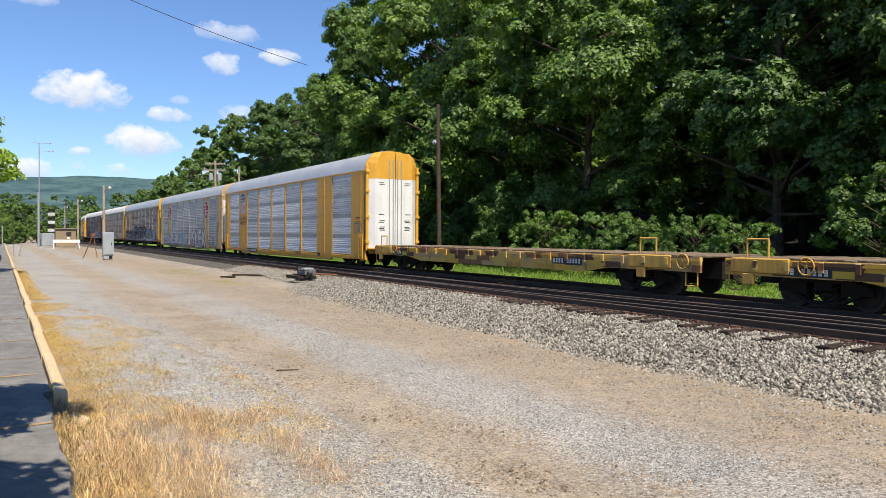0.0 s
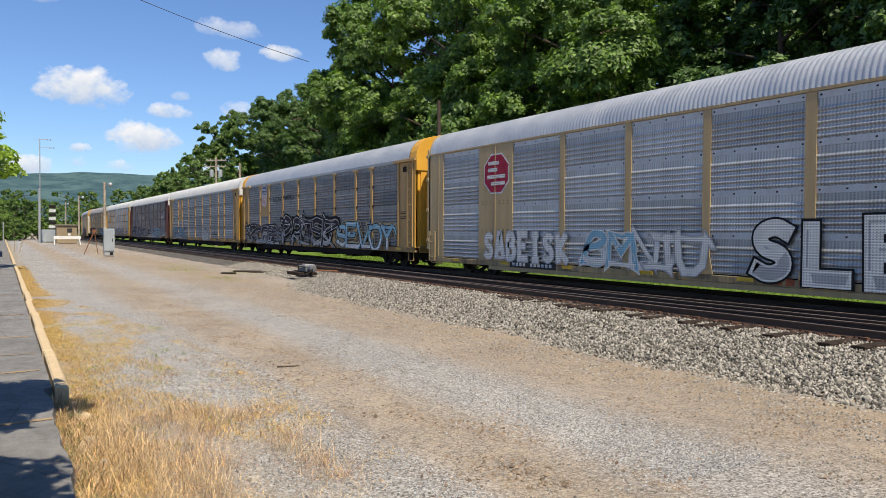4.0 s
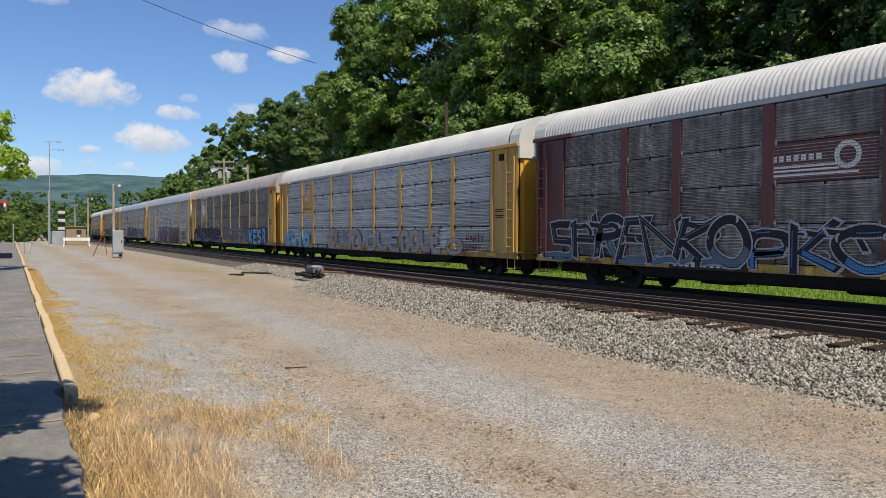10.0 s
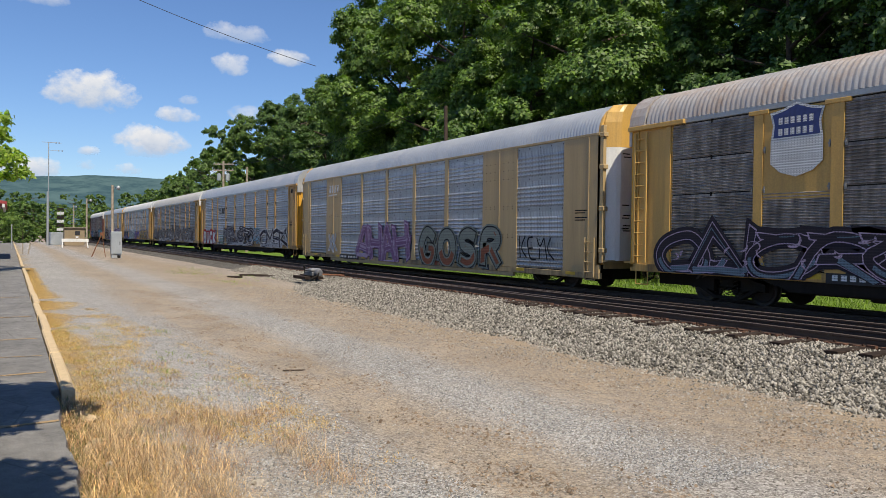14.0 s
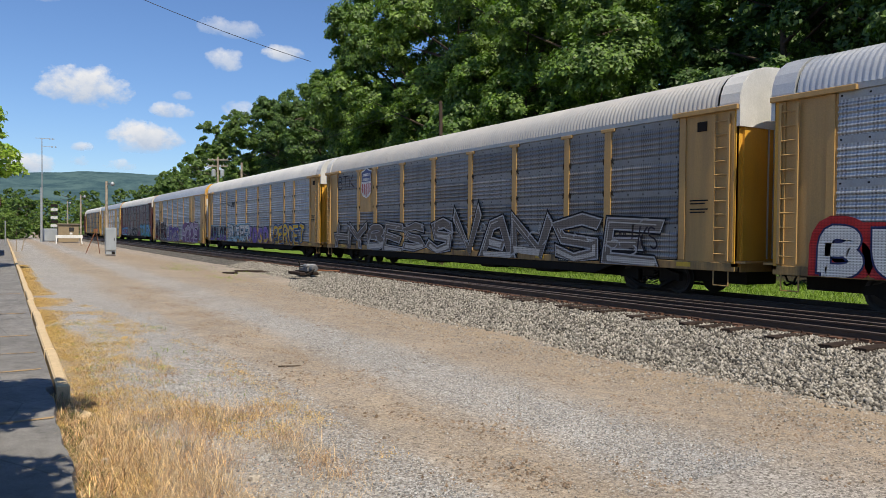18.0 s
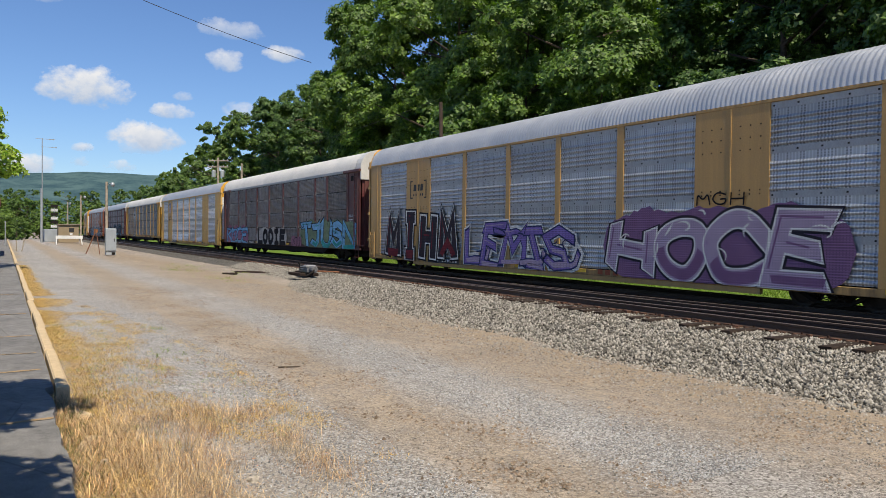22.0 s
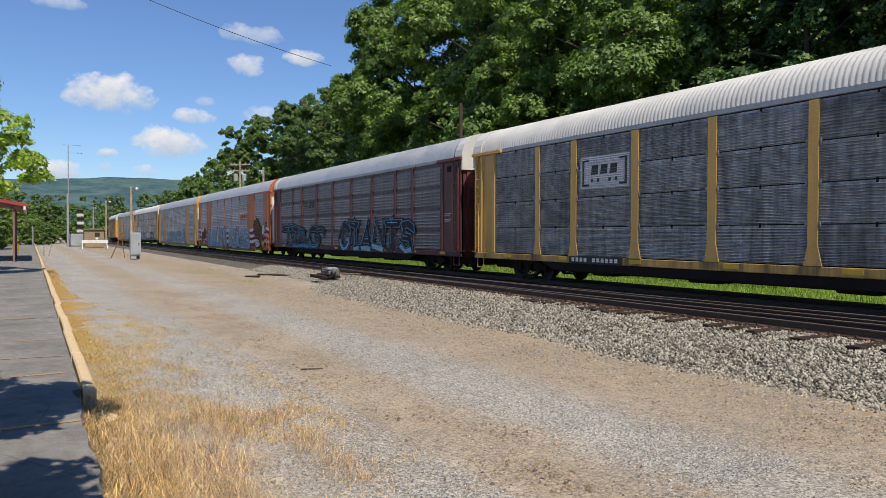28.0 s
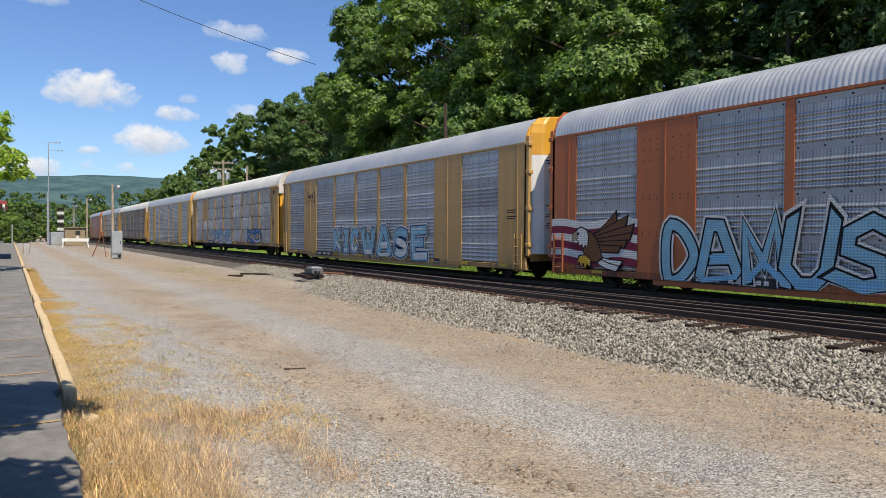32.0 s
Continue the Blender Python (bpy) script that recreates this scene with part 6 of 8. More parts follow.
# name, from, to, bottom, top, fill, line, halo, wildness
CARS = [
    dict(style="flush", tone="yellow", screen="wide", roof="galv", end="yellow", door="white", header="yellow",
         label="bright yellow autorack wagon with silver screens and white end doors",
         logos=(("shield", 5.35, 4.0, 1.72), ("words", "BUILDING", 4.40, 6.28, 2.74, 3.00, INK, 1), ("words", "AMERICA", 4.46, 6.22, 2.40, 2.66, INK, 1)),
         tags=(("ETK", 26.05, 27.0, 1.75, 2.25, BLU, BLU, None, 1.0),)),
    dict(style="flush", tone="dust", screen="pale", roof="galv", end="dust", door="white", header="dust",
         label="dusty tan autorack wagon with pale screens and worn white graffiti",
         logos=(("octagon", 4.45, 6.3, 3.1, 4.6, C_WHITE, None), ("octagon", 21.15, 22.95, 3.05, 4.6, C_WHITE, None)),
         tags=(("SABEISK", 4.6, 9.6, 0.6, 1.7, W, SIL, None, 0.3), ("BM", 10.4, 12.4, 0.6, 1.8, SKY, W), ("NTU", 12.4, 15.0, 0.55, 1.7, W, SIL), ("SLEK", 16.3, 22.0, 0.4, 2.1, W, K, None, 0.3, SIL), ("SICK", 22.6, 25.2, 0.7, 1.5, K, K, None, 0.8), ("SET", 25.9, 27.0, 1.9, 2.3, K, K, None, 0.5))),
    dict(style="rib", tone="tan", screen="grey", roof="galv", end="yellow", door="yellow", cap="yellow", caps=True,
         label="tan and grey autorack wagon with black and white graffiti low down",
         logos=(("shield", 5.35, 4.1, 1.55), ("words", "BUILDING", 7.25, 9.05, 3.62, 3.92, INK), ("words", "AMERICA", 9.5, 11.5, 3.68, 3.98, INK)),
         tags=(("KROSE", 0.9, 7.6, 0.6, 2.05, DRK, W, DRK, 1.2, SIL), ("EKS", 7.6, 9.2, 1.25, 1.95, DRK, SIL), ("GK", 8.0, 9.4, 0.95, 1.4, SIL, DRK), ("PRNSK", 9.4, 18.2, 0.42, 2.5, DRK, W, K, 1.2, SIL), ("SEVOY", 18.6, 25.4, 0.6, 2.1, SKY, DRK, TANB, 1.0, W))),
    dict(style="rib", tone="tan", screen="ash", roof="white", end="yellow", door="yellow", cap="roof_white",
         label="tan autorack wagon with blue-grey screens and a white roof",
         logos=(("shield", 5.35, 4.25, 1.0), ("words", "BUILDING AMERICA", 4.6, 6.1, 3.1, 3.2, INK, 1)),
         tags=(("ENGAR", 1.5, 7.6, 0.75, 1.9, SKY, NAVY, None, 0.9, W), ("MERCY", 15.2, 18.4, 0.6, 1.5, W, DRK, W, 0.4), ("BOBO", 15.3, 18.0, 1.45, 2.15, W, DRK), ("PORK TUNO", 19.0, 20.7, 1.25, 1.45, K, K, None, 0.5), ("LEF", 26.1, 26.8, 1.2, 1.5, K, K, None, 0.6), ("POPES", 26.0, 27.0, 0.9, 1.15, K, K, None, 0.6))),
    dict(style="rib", tone="maroon", screen="brown", roof="white", end="maroon", door="maroon", cap="roof_white", placard=False, old_sill=True,
         label="dark maroon autorack wagon with dull grey screens and blue graffiti",
         logos=(("wheel", 9.15, 11.9, 3.0, 3.75, C_WHITE, body_paint("maroon")), ("wheel", 22.95, 25.5, 2.95, 3.75, C_WHITE, body_paint("maroon"))),
         tags=(("SHRENKO", 1.0, 8.7, 0.75, 2.15, DRK, SIL, None, 1.1, STEEL), ("PKC", 8.9, 12.2, 0.5, 1.9, DRK, SIL, None, 1.1, BLU), ("HRS", 13.6, 16.6, 0.75, 1.8, DRK, SIL), ("SKEWR", 17.0, 22.4, 0.5, 1.85, SKY, NAVY, W), ("BIM", 22.9, 25.4, 0.9, 1.9, SIL, DRK), ("HOSE", 25.8, 27.0, 1.0, 1.5, W, W, None, 0.6))),
    dict(style="rib", tone="gold", screen="holed", roof="white", end="yellow", door="yellow", cap="roof_white",
         label="golden-yellow autorack wagon with bright silver screens and pale graffiti",
         logos=(("shield", 5.35, 4.15, 1.15), ("words", "BUILDING AMERICA", 4.6, 6.1, 3.05, 3.17, INK, 1)),
         tags=(("KLIO", 1.2, 5.8, 0.6, 1.85, AZURE, NAVY, None, 1.5, SKY, None, 1.55), ("ELWO", 8.8, 13.6, 0.6, 1.9, WASH, DKR, None, 1.5, WASH), ("OLE", 14.2, 18.2, 0.5, 1.8, HAZE, DKR, None, 1.5, WASH), ("DOLE", 18.2, 22.0, 0.5, 1.95, WASH, DKR, None, 1.5, WASH), ("O", 22.4, 23.8, 0.5, 1.5, WASH, DKR, None, 1.5, WASH), ("PARTY", 24.0, 25.4, 1.3, 1.6, DKR, DKR, None, 0.5), ("GRAFF", 24.0, 25.2, 1.0, 1.25, DKR, DKR, None, 0.5))),
    dict(style="rib", tone="gold", screen="brown", roof="rusty", end="yellow", door="yellow", cap="roof_rusty", caps=True,
         label="gold-posted autorack wagon with dirty brown-grey screens and a rusting roof",
         logos=(("shield", 5.35, 4.05, 1.75, False),),
         tags=(("ONOROES", 1.2, 11.9, 0.6, 1.95, DRK, LIL, DRK, 1.3, STEEL), ("RISO", 15.0, 19.9, 0.6, 1.9, GHOST, SIL, None, 0.6, SIL), ("KESR", 20.9, 25.4, 0.6, 1.95, AZURE, K, NAVY, 0.4, SKY))),
    dict(style="flush", tone="dust", screen="blue", roof="galv", end="gold", door="white", header="gold",
         label="dusty yellow autorack wagon with purple and rust-coloured graffiti",
         logos=(("slant", 4.5, 6.2, 3.9, 4.5, C_WHITE, None),),
         tags=(("XX", 4.8, 5.8, 0.8, 1.6, SIL, W), ("AHAH", 8.8, 14.6, 0.5, 2.1, PLUM, LIL, PLUM, 0.9, LIL), ("GOSR", 15.6, 22.2, 0.4, 2.1, GRN, K, GRN, 0.4, RUSTC), ("KEYK", 23.2, 25.2, 0.9, 1.7, K, K, None, 1.0))),
    dict(style="rib", tone="tan", screen="blue", roof="galv", end="yellow", door="yellow", cap="roof_galv", placard=False, caps=True,
         label="tan autorack wagon with blue-grey screens and a white block graffiti name",
         logos=(("horse", 6.8, 9.0, 3.35, 3.95, INK, None),),
         tags=(("BUCK", 1.1, 6.0, 0.65, 1.95, W, NAVY, RED, 0.3, W), ("VEB", 7.1, 8.6, 0.9, 1.5, TEAL, NAVY), ("MENAZO", 8.9, 17.6, 0.5, 2.1, DRK, W, DRK, 1.2, SIL), ("REM", 17.8, 19.4, 1.2, 2.1, SIL, DRK, SKY), ("OMSK", 19.6, 25.6, 0.5, 2.0, DRK, SIL, W, 1.1, SIL))),
    dict(style="rib", tone="tan", screen="grey", roof="dull", end="yellow", door="yellow", cap="roof_white", caps=True,
         label="tan autorack wagon with grey screens and long silver graffiti letters",
         logos=(("shield", 5.35, 4.12, 1.55),),
         tags=(("BTK", 1.6, 3.9, 3.9, 4.7, DRK, DRK, None, 1.0), ("HYBES", 1.4, 11.6, 0.6, 2.0, GHOST, SIL, K, 0.8, PALE, None, 1.25), ("SVAN", 11.9, 20.0, 0.5, 2.3, GHOST, SIL, K, 0.9, PALE, None, 1.25), ("SE", 20.4, 25.2, 0.6, 2.2, GHOST, SIL, K, 0.9, PALE, None, 1.2), ("MIKS", 23.4, 25.0, 1.2, 1.9, DRK, DRK, None, 1.2))),
    dict(style="rib", tone="tan", screen="blue", roof="white", end="yellow", door="yellow", cap="roof_white", placard=False,
         label="tan autorack wagon with blue-grey screens and coloured graffiti names",
         logos=(("horse", 6.8, 9.0, 3.45, 4.0, INK, None),),
         tags=(("APLOS", 1.0, 6.6, 0.7, 2.0, DRK, LIL, TEAL, 0.4, PUR), ("ZUMER", 7.1, 13.0, 0.5, 2.1, W, K, SKY), ("JDSD", 12.6, 17.9, 0.6, 1.9, PUR, LIL, NAVY, 0.45, YEL), ("PERCET", 18.9, 25.0, 0.6, 2.0, YEL, BLU, NAVY, 0.8, BRN))),
    dict(style="flush", tone="tan", screen="blue", roof="galv", end="yellow", door="white", header="yellow",
         label="tan autorack wagon with blue-grey screens and a row of graffiti crowns",
         logos=(("brackets", 4.5, 6.2, 3.2, 4.0, INK, None),),
         tags=(("MIHM", 2.2, 8.8, 0.45, 2.6, DRK, W, K, 0.4, DKR), ("LEMIS", 9.4, 15.8, 0.45, 2.0, PUR, NAVY, W, 1.0, LIL), ("HOCE", 17.6, 24.9, 0.4, 2.3, LIL, W, DRK, 0.8, PLUM, PLUM, 1.3), ("MGH", 20.8, 22.4, 2.45, 2.8, K, K, None, 0.5))),
    dict(style="rib", tone="maroon", screen="brown", roof="white", end="maroon", door="maroon", cap="roof_white", placard=False,
         label="maroon autorack wagon with dark screens and three bright graffiti names",
         logos=(("words", "AWKH", 0.45, 0.95, 3.5, 3.9, W, 1),),
         tags=(("KNOE", 1.2, 7.0, 0.55, 2.0, AZURE, K, None, 1.0, SKY, ROSE), ("LODIE", 9.6, 15.8, 0.6, 1.85, K, DRK, None, 0.3, K, PALE), ("NTU", 17.2, 18.6, 0.75, 1.35, K, K, None, 0.8, None, ROSE), ("TJUSN", 18.9, 27.0, 0.4, 2.25, AZURE, K, None, 0.8, TEAL, MOSS, 1.5))),
    dict(style="flush", tone="gold", screen="wide", roof="galv", end="yellow", door="white", header="yellow",
         label="clean golden-yellow autorack wagon with silver screens",
         logos=(("shield", 5.35, 4.1, 1.25), ("words", "BUILDING", 4.62, 6.1, 3.02, 3.22, INK, 1), ("words", "AMERICA", 4.68, 6.05, 2.74, 2.94, INK, 1)), tags=()),
    dict(style="rib", tone="gold", screen="slate", roof="white", end="yellow", door="yellow", cap="roof_white", placard=False,
         label="clean yellow-posted autorack wagon with smooth grey screens and a white roof",
         logos=(("brackets", 6.7, 9.0, 3.25, 4.1, INK, C_WHITE),), tags=()),
    dict(style="rib", tone="maroon", screen="dusk", roof="galv", end="maroon", door="maroon", cap="roof_white", placard=False, caps=True,
         label="dark maroon autorack wagon with large blue-outlined graffiti",
         logos=(("horse", 6.8, 9.0, 3.3, 3.8, INK, None),),
         tags=(("TING", 2.4, 9.8, 0.5, 2.2, DRK, CYAN, K, 1.0, CYAN), ("GIANTS", 13.4, 23.2, 0.45, 2.35, DRK, CYAN, K, 0.9, SKY, None, 1.2))),
    dict(style="flush", tone="orange", screen="blue", roof="galv", end="orange", door="white", header="orange",
         label="orange autorack wagon painted with an eagle, flag stripes and blue graffiti",
         logos=(("slant", 18.2, 20.8, 2.85, 3.35, spray("logo_orange", (0.55, 0.14, 0.03)), None),),
         tags=(("DAMUST", 5.2, 13.0, 0.4, 2.15, SKY, K, W, 0.7, AZURE), ("SIKES", 14.0, 21.6, 0.4, 2.1, SKY, K, W, 0.8, AZURE), ("BOYZ", 12.4, 13.9, 2.2, 2.4, K, K, None, 0.5)), eagle=True),
    dict(style="flush", tone="tan", screen="blue", roof="galv", end="yellow", door="white", header="yellow",
         label="tan autorack wagon with blue-grey screens and a long blue graffiti name",
         logos=(("brackets", 4.6, 6.2, 3.5, 4.2, INK, None),),
         tags=(("KIC", 9.2, 12.8, 0.6, 2.0, SKY, NAVY, W, 0.5), ("WASE", 13.0, 20.4, 0.5, 2.1, SKY, NAVY, W, 0.5))),
    dict(style="rib", tone="tan", screen="silver", roof="white", end="yellow", door="yellow", cap="roof_white",
         label="tan autorack wagon with pale screens and small blue graffiti", logos=(),
         tags=(("ACME", 9.2, 14.8, 0.8, 1.9, SKY, BLU), ("KO", 20.0, 23.4, 0.8, 2.0, BLU, NAVY))),
    dict(style="flush", tone="gold", screen="pale", roof="galv", end="yellow", door="white", header="yellow",
         label="yellow autorack wagon with silver screens far down the train", logos=(), tags=()),
    dict(style="rib", tone="tan", screen="slate", roof="white", end="yellow", door="yellow", cap="roof_white",
         label="tan autorack wagon with dusty screens far down the train", logos=(), tags=()),
    dict(style="rib", tone="tan", screen="silver", roof="galv", end="yellow", door="yellow", cap="roof_galv",
         label="tan autorack wagon with silver screens far down the train", logos=(), tags=()),
    dict(style="flush", tone="orange", screen="pale", roof="galv", end="orange", door="white", header="orange",
         label="orange-ended autorack wagon far down the train", logos=(), tags=()),
    dict(style="rib", tone="tan", screen="grey", roof="white", end="yellow", door="yellow", cap="roof_white",
         label="tan autorack wagon with grey screens far down the train", logos=(), tags=()),
]


def flag_and_eagle(car):
    """Red and white wavy stripes and a brown eagle with a white head, painted near both ends."""
    y = -1.5 - 0.026
    h = MID + 0.5
    for x0, x1 in ((0.3, 4.3), (13.3, 14.3), (21.6, 27.4)):
        for k in range(6):
            s = Shape()
            z = 0.72 + 0.24 * k
            n = max(6, int((x1 - x0) * 4))
            top = [(x0 - h + (x1 - x0) * i / n, z + 0.24 + 0.06 * math.sin(2.2 * (x0 + (x1 - x0) * i / n))) for i in range(n + 1)]
            bot = [(a, b - 0.24) for a, b in top]
            s.add([(a, y, b) for a, b in bot] + [(a, y, b) for a, b in top], [(i, i + 1, n + 2 + i, n + 1 + i) for i in range(n)])
            part("painted_stripe", s, C_WHITE if k % 2 else spray("stripe_red", (0.22, 0.03, 0.06)), car)
    for cx, k, flip in ((24.9, 0.92, 1), (2.6, 0.66, -1)):
        cx -= h
        at = lambda pts: [(cx + flip * a * k, 0.62 + b * k) for a, b in pts]
        e = None
        # feathers of the raised wing and of the tail, from the hindmost
        feathers = [((0.3, 1.45), (-0.5, 1.85), (-1.1, 2.35), 0.17, BRN), ((0.3, 1.4), (-0.8, 1.85), (-1.75, 2.2), 0.17, BRN), ((0.3, 1.3), (-0.9, 1.6), (-2.1, 1.85), 0.17, BRN),
                    ((0.3, 1.2), (-0.9, 1.35), (-2.0, 1.5), 0.16, BRN), ((0.3, 1.1), (-0.7, 1.15), (-1.7, 1.2), 0.15, BRN), ((0.3, 1.0), (-0.5, 0.95), (-1.3, 0.95), 0.14, BRN),
                    ((0.1, 0.55), (-0.6, 0.35), (-1.45, 0.3), 0.12, W), ((0.1, 0.5), (-0.5, 0.2), (-1.25, 0.08), 0.12, W)]
        for i, (p, q, r, wd, mt) in enumerate(feathers):
            s = Shape()
            ribbon(s, at(rounded([p, q, r], 1)), y - 0.006 - 0.002 * i, (wd + 0.05) * k, 0.05, 1.2)
            f0 = len(s.f)
            ribbon(s, at(rounded([p, q, r], 1)), y - 0.007 - 0.002 * i, wd * k, 0.0, 1.2)
            s.mi[f0:] = [1] * (len(s.f) - f0)
            if e is None:
                e = part("painted_eagle", s, [K, mt], car, "painted brown eagle with a white head")
            else:
                part("eagle_feather", s, [K, mt], e)
        body = [(0.95, 1.75), (0.45, 1.72), (0.1, 1.45), (-0.15, 1.0), (-0.35, 0.55), (0.0, 0.35), (0.45, 0.35), (0.85, 0.6), (1.05, 1.1)]
        head = [(0.62, 1.55), (0.75, 1.82), (1.1, 1.95), (1.42, 1.86), (1.6, 1.62), (1.55, 1.42), (1.32, 1.30), (1.25, 1.08), (1.05, 1.18), (0.98, 0.98), (0.82, 1.14), (0.70, 1.05), (0.66, 1.3)]
        beak = [(1.45, 1.80), (1.72, 1.66), (1.80, 1.36), (1.72, 1.16), (1.64, 1.38), (1.42, 1.42)]
        eye = [(1.26, 1.72), (1.40, 1.70), (1.42, 1.60), (1.30, 1.60)]
        foot = [(0.45, 0.42), (0.85, 0.62), (1.25, 0.55), (1.42, 0.25), (1.22, 0.32), (1.12, 0.05), (0.98, 0.28), (0.78, -0.02), (0.72, 0.25), (0.5, 0.08)]
        for i, (nm, pts, mt) in enumerate((("eagle_body", body, BRN), ("eagle_foot", foot, YEL), ("eagle_head", head, W), ("eagle_beak", beak, TANB), ("eagle_eye", eye, K))):
            c = np.mean(np.array(pts), 0)
            big = [(a + 0.06 * (a - c[0]) / max(0.3, abs(a - c[0])), b + 0.06 * (b - c[1]) / max(0.3, abs(b - c[1]))) for a, b in pts]
            part(nm + "_edge", tri_poly(at(big), y - 0.024 - 0.003 * i), K, e)
            part(nm, tri_poly(at(pts), y - 0.0255 - 0.003 * i), mt, e)


def tri_poly(pts, y):
    bm = bmesh.new()
    f = bm.faces.new([bm.verts.new((a, y, b)) for a, b in pts])
    bmesh.ops.triangulate(bm, faces=[f])
    s = Shape()
    bm.verts.index_update()
    s.add([tuple(v.co) for v in bm.verts], [tuple(v.index for v in q.verts) for q in bm.faces])
    bm.free()
    return s


def flat_wagon(x_left, x_right):
    """Worn yellow flat wagon with a timber deck."""
    L = x_right - x_left
    h = L / 2
    car = thing("flat_wagon", "empty weathered yellow flat wagon with a timber deck", "train car", "flat wagons of the train")
    MOVERS.append((car, x_left + h + 61.65))
    mat = paint("flat_yellow", (0.64, 0.36, 0.07), 0.7, 0.6, (0.14, 0.075, 0.04))
    pale = paint("flat_patch", (0.70, 0.42, 0.09), 0.7, 0.75, (0.22, 0.12, 0.06))
    wood = plain("deck_timber", (0.16, 0.12, 0.085), 0.95, 0, 0.45, 5)
    s = Shape()
    s.box(-h, h, -1.5, -1.38, 1.0, 1.12, chamfer=0.01)
    s.extrude([(-h, 0.72), (-h + 3.5, 0.72), (-h + 4.6, 0.55), (h - 4.6, 0.55), (h - 3.5, 0.72), (h, 0.72), (h, 1.0), (-h, 1.0)], -1.47, -1.40)
    part("side_sill", s, SILL_OLD, car)
    s = Shape()
    s.box(-h, h, 1.38, 1.5, 0.72, 1.12)
    part("far_sill", s, mat, car)
    s = Shape()
    s.box(-h + 0.2, h - 0.2, -0.35, 0.35, 0.5, 0.98)
    for x in np.arange(-h + 1.2, h - 1, 1.6):
        s.box(x - 0.06, x + 0.06, -1.4, 1.4, 0.75, 0.98)
    part("underframe", s, M_BLACK, car)
    rng = random.Random(int(L * 10))
    n = int(L / 0.24)
    planks = [Shape().box(-0.112, 0.112, -1.46, 1.46, 0, 0.055, chamfer=0.006).mesh("deck_plank", wood) for _ in range(1)]
    for i in range(n):
        if rng.random() < 0.05:
            continue
        p = part("deck_plank", planks[0], None, car, at=(-h + 0.15 + i * (L - 0.3) / n, 0, 1.115 + rng.uniform(-0.012, 0.012)))
        p.rotation_euler = (0, rng.uniform(-0.05, 0.05), rng.uniform(-0.01, 0.01))
    for x in np.arange(-h + 0.9, h - 0.5, 0.85):
        s = Shape()
        s.box(x - 0.06, x + 0.06, -1.535, -1.46, 0.86, 1.1, chamfer=0.01)
        part("stake_pocket", s, SILL_OLD, car)
    for x, w in ((-h + 3.0, 0.35), (-h + 7.2, 0.3), (h - 8.1, 0.3), (h - 4.0, 0.4), (h - 1.5, 0.3)):
        s = Shape()
        s.box(x - w, x + w, -1.476, -1.47, 0.76, 0.92)
        part("reflector", s, paint("reflector_yellow", (0.65, 0.42, 0.02), 0.4, 0.3), car)
    for x in (-h + 2.1, h - 5.4):
        s = Shape()
        s.box(x - 0.75, x + 0.75, -1.477, -1.47, 0.75, 0.97)
        b = part("number_board", s, plain("board_black", (0.02, 0.02, 0.022), 0.6), car)
        bar_row(b, "number_mark", x - 0.7, x + 0.7, 0.79, 0.94, -1.482, 10, C_WHITE, "pale number bars")
    for x in (-h + 0.9, h - 1.9):
        s = Shape()
        s.box(x - 0.7, x + 0.9, -1.52, -1.2, 0.78, 1.16, chamfer=0.03)
        s.box(x - 0.35, x - 0.05, -1.53, -1.45, 0.5, 0.78, chamfer=0.02)
        part("end_casting", s, pale, car)
        s = Shape()
        s.path([(x - 0.3, -1.42, 1.1), (x - 0.3, -1.42, 1.62), (x + 0.3, -1.42, 1.62), (x + 0.3, -1.42, 1.1)], 0.028, 6)
        part("hand_rail", s, pale, car)
        s = Shape()
        ring = [(x + 1.35 + 0.2 * math.cos(a), -1.53, 1.0 + 0.2 * math.sin(a)) for a in np.linspace(0, 2 * math.pi, 15)]
        s.path(ring, 0.02, 6)
        for a in range(5):
            s.tube((x + 1.35, -1.53, 1.0), ring[a * 3 % 14], 0.012, n=5)
        s.tube((x + 1.35, -1.55, 1.0), (x + 1.35, -1.46, 1.0), 0.035, n=8)
        part("brake_wheel", s, pale, car)
    for sg in (-1, 1):
        add_coupler(car, sg * h, sg)
        s = Shape()
        s.path([(sg * (h - 0.1), -1.45, 0.9), (sg * (h - 0.1), -1.45, 0.35), (sg * (h - 0.5), -1.45, 0.35), (sg * (h - 0.5), -1.45, 0.9)], 0.02, 6)
        part("stirrup_step", s, pale, car)
        add_truck(car, sg * (h - 2.4))
    return car


def build_train():
    for i, spec in enumerate(CARS):
        car = autorack(i, spec)
        if spec.get("eagle"):
            flag_and_eagle(car)
    flat_wagon(-33.6, -13.7)
    flat_wagon(-12.9, 7.0)


def prime_letters():
    """Make all lettering once, before the scene fills up."""
    for spec in CARS:
        for lg in spec.get("logos", ()):
            if lg[0] == "words":
                lettering(lg[1], 0.012, 0.0)
                lettering(lg[1], 0.0, 0.0)


prime_letters()
build_train()

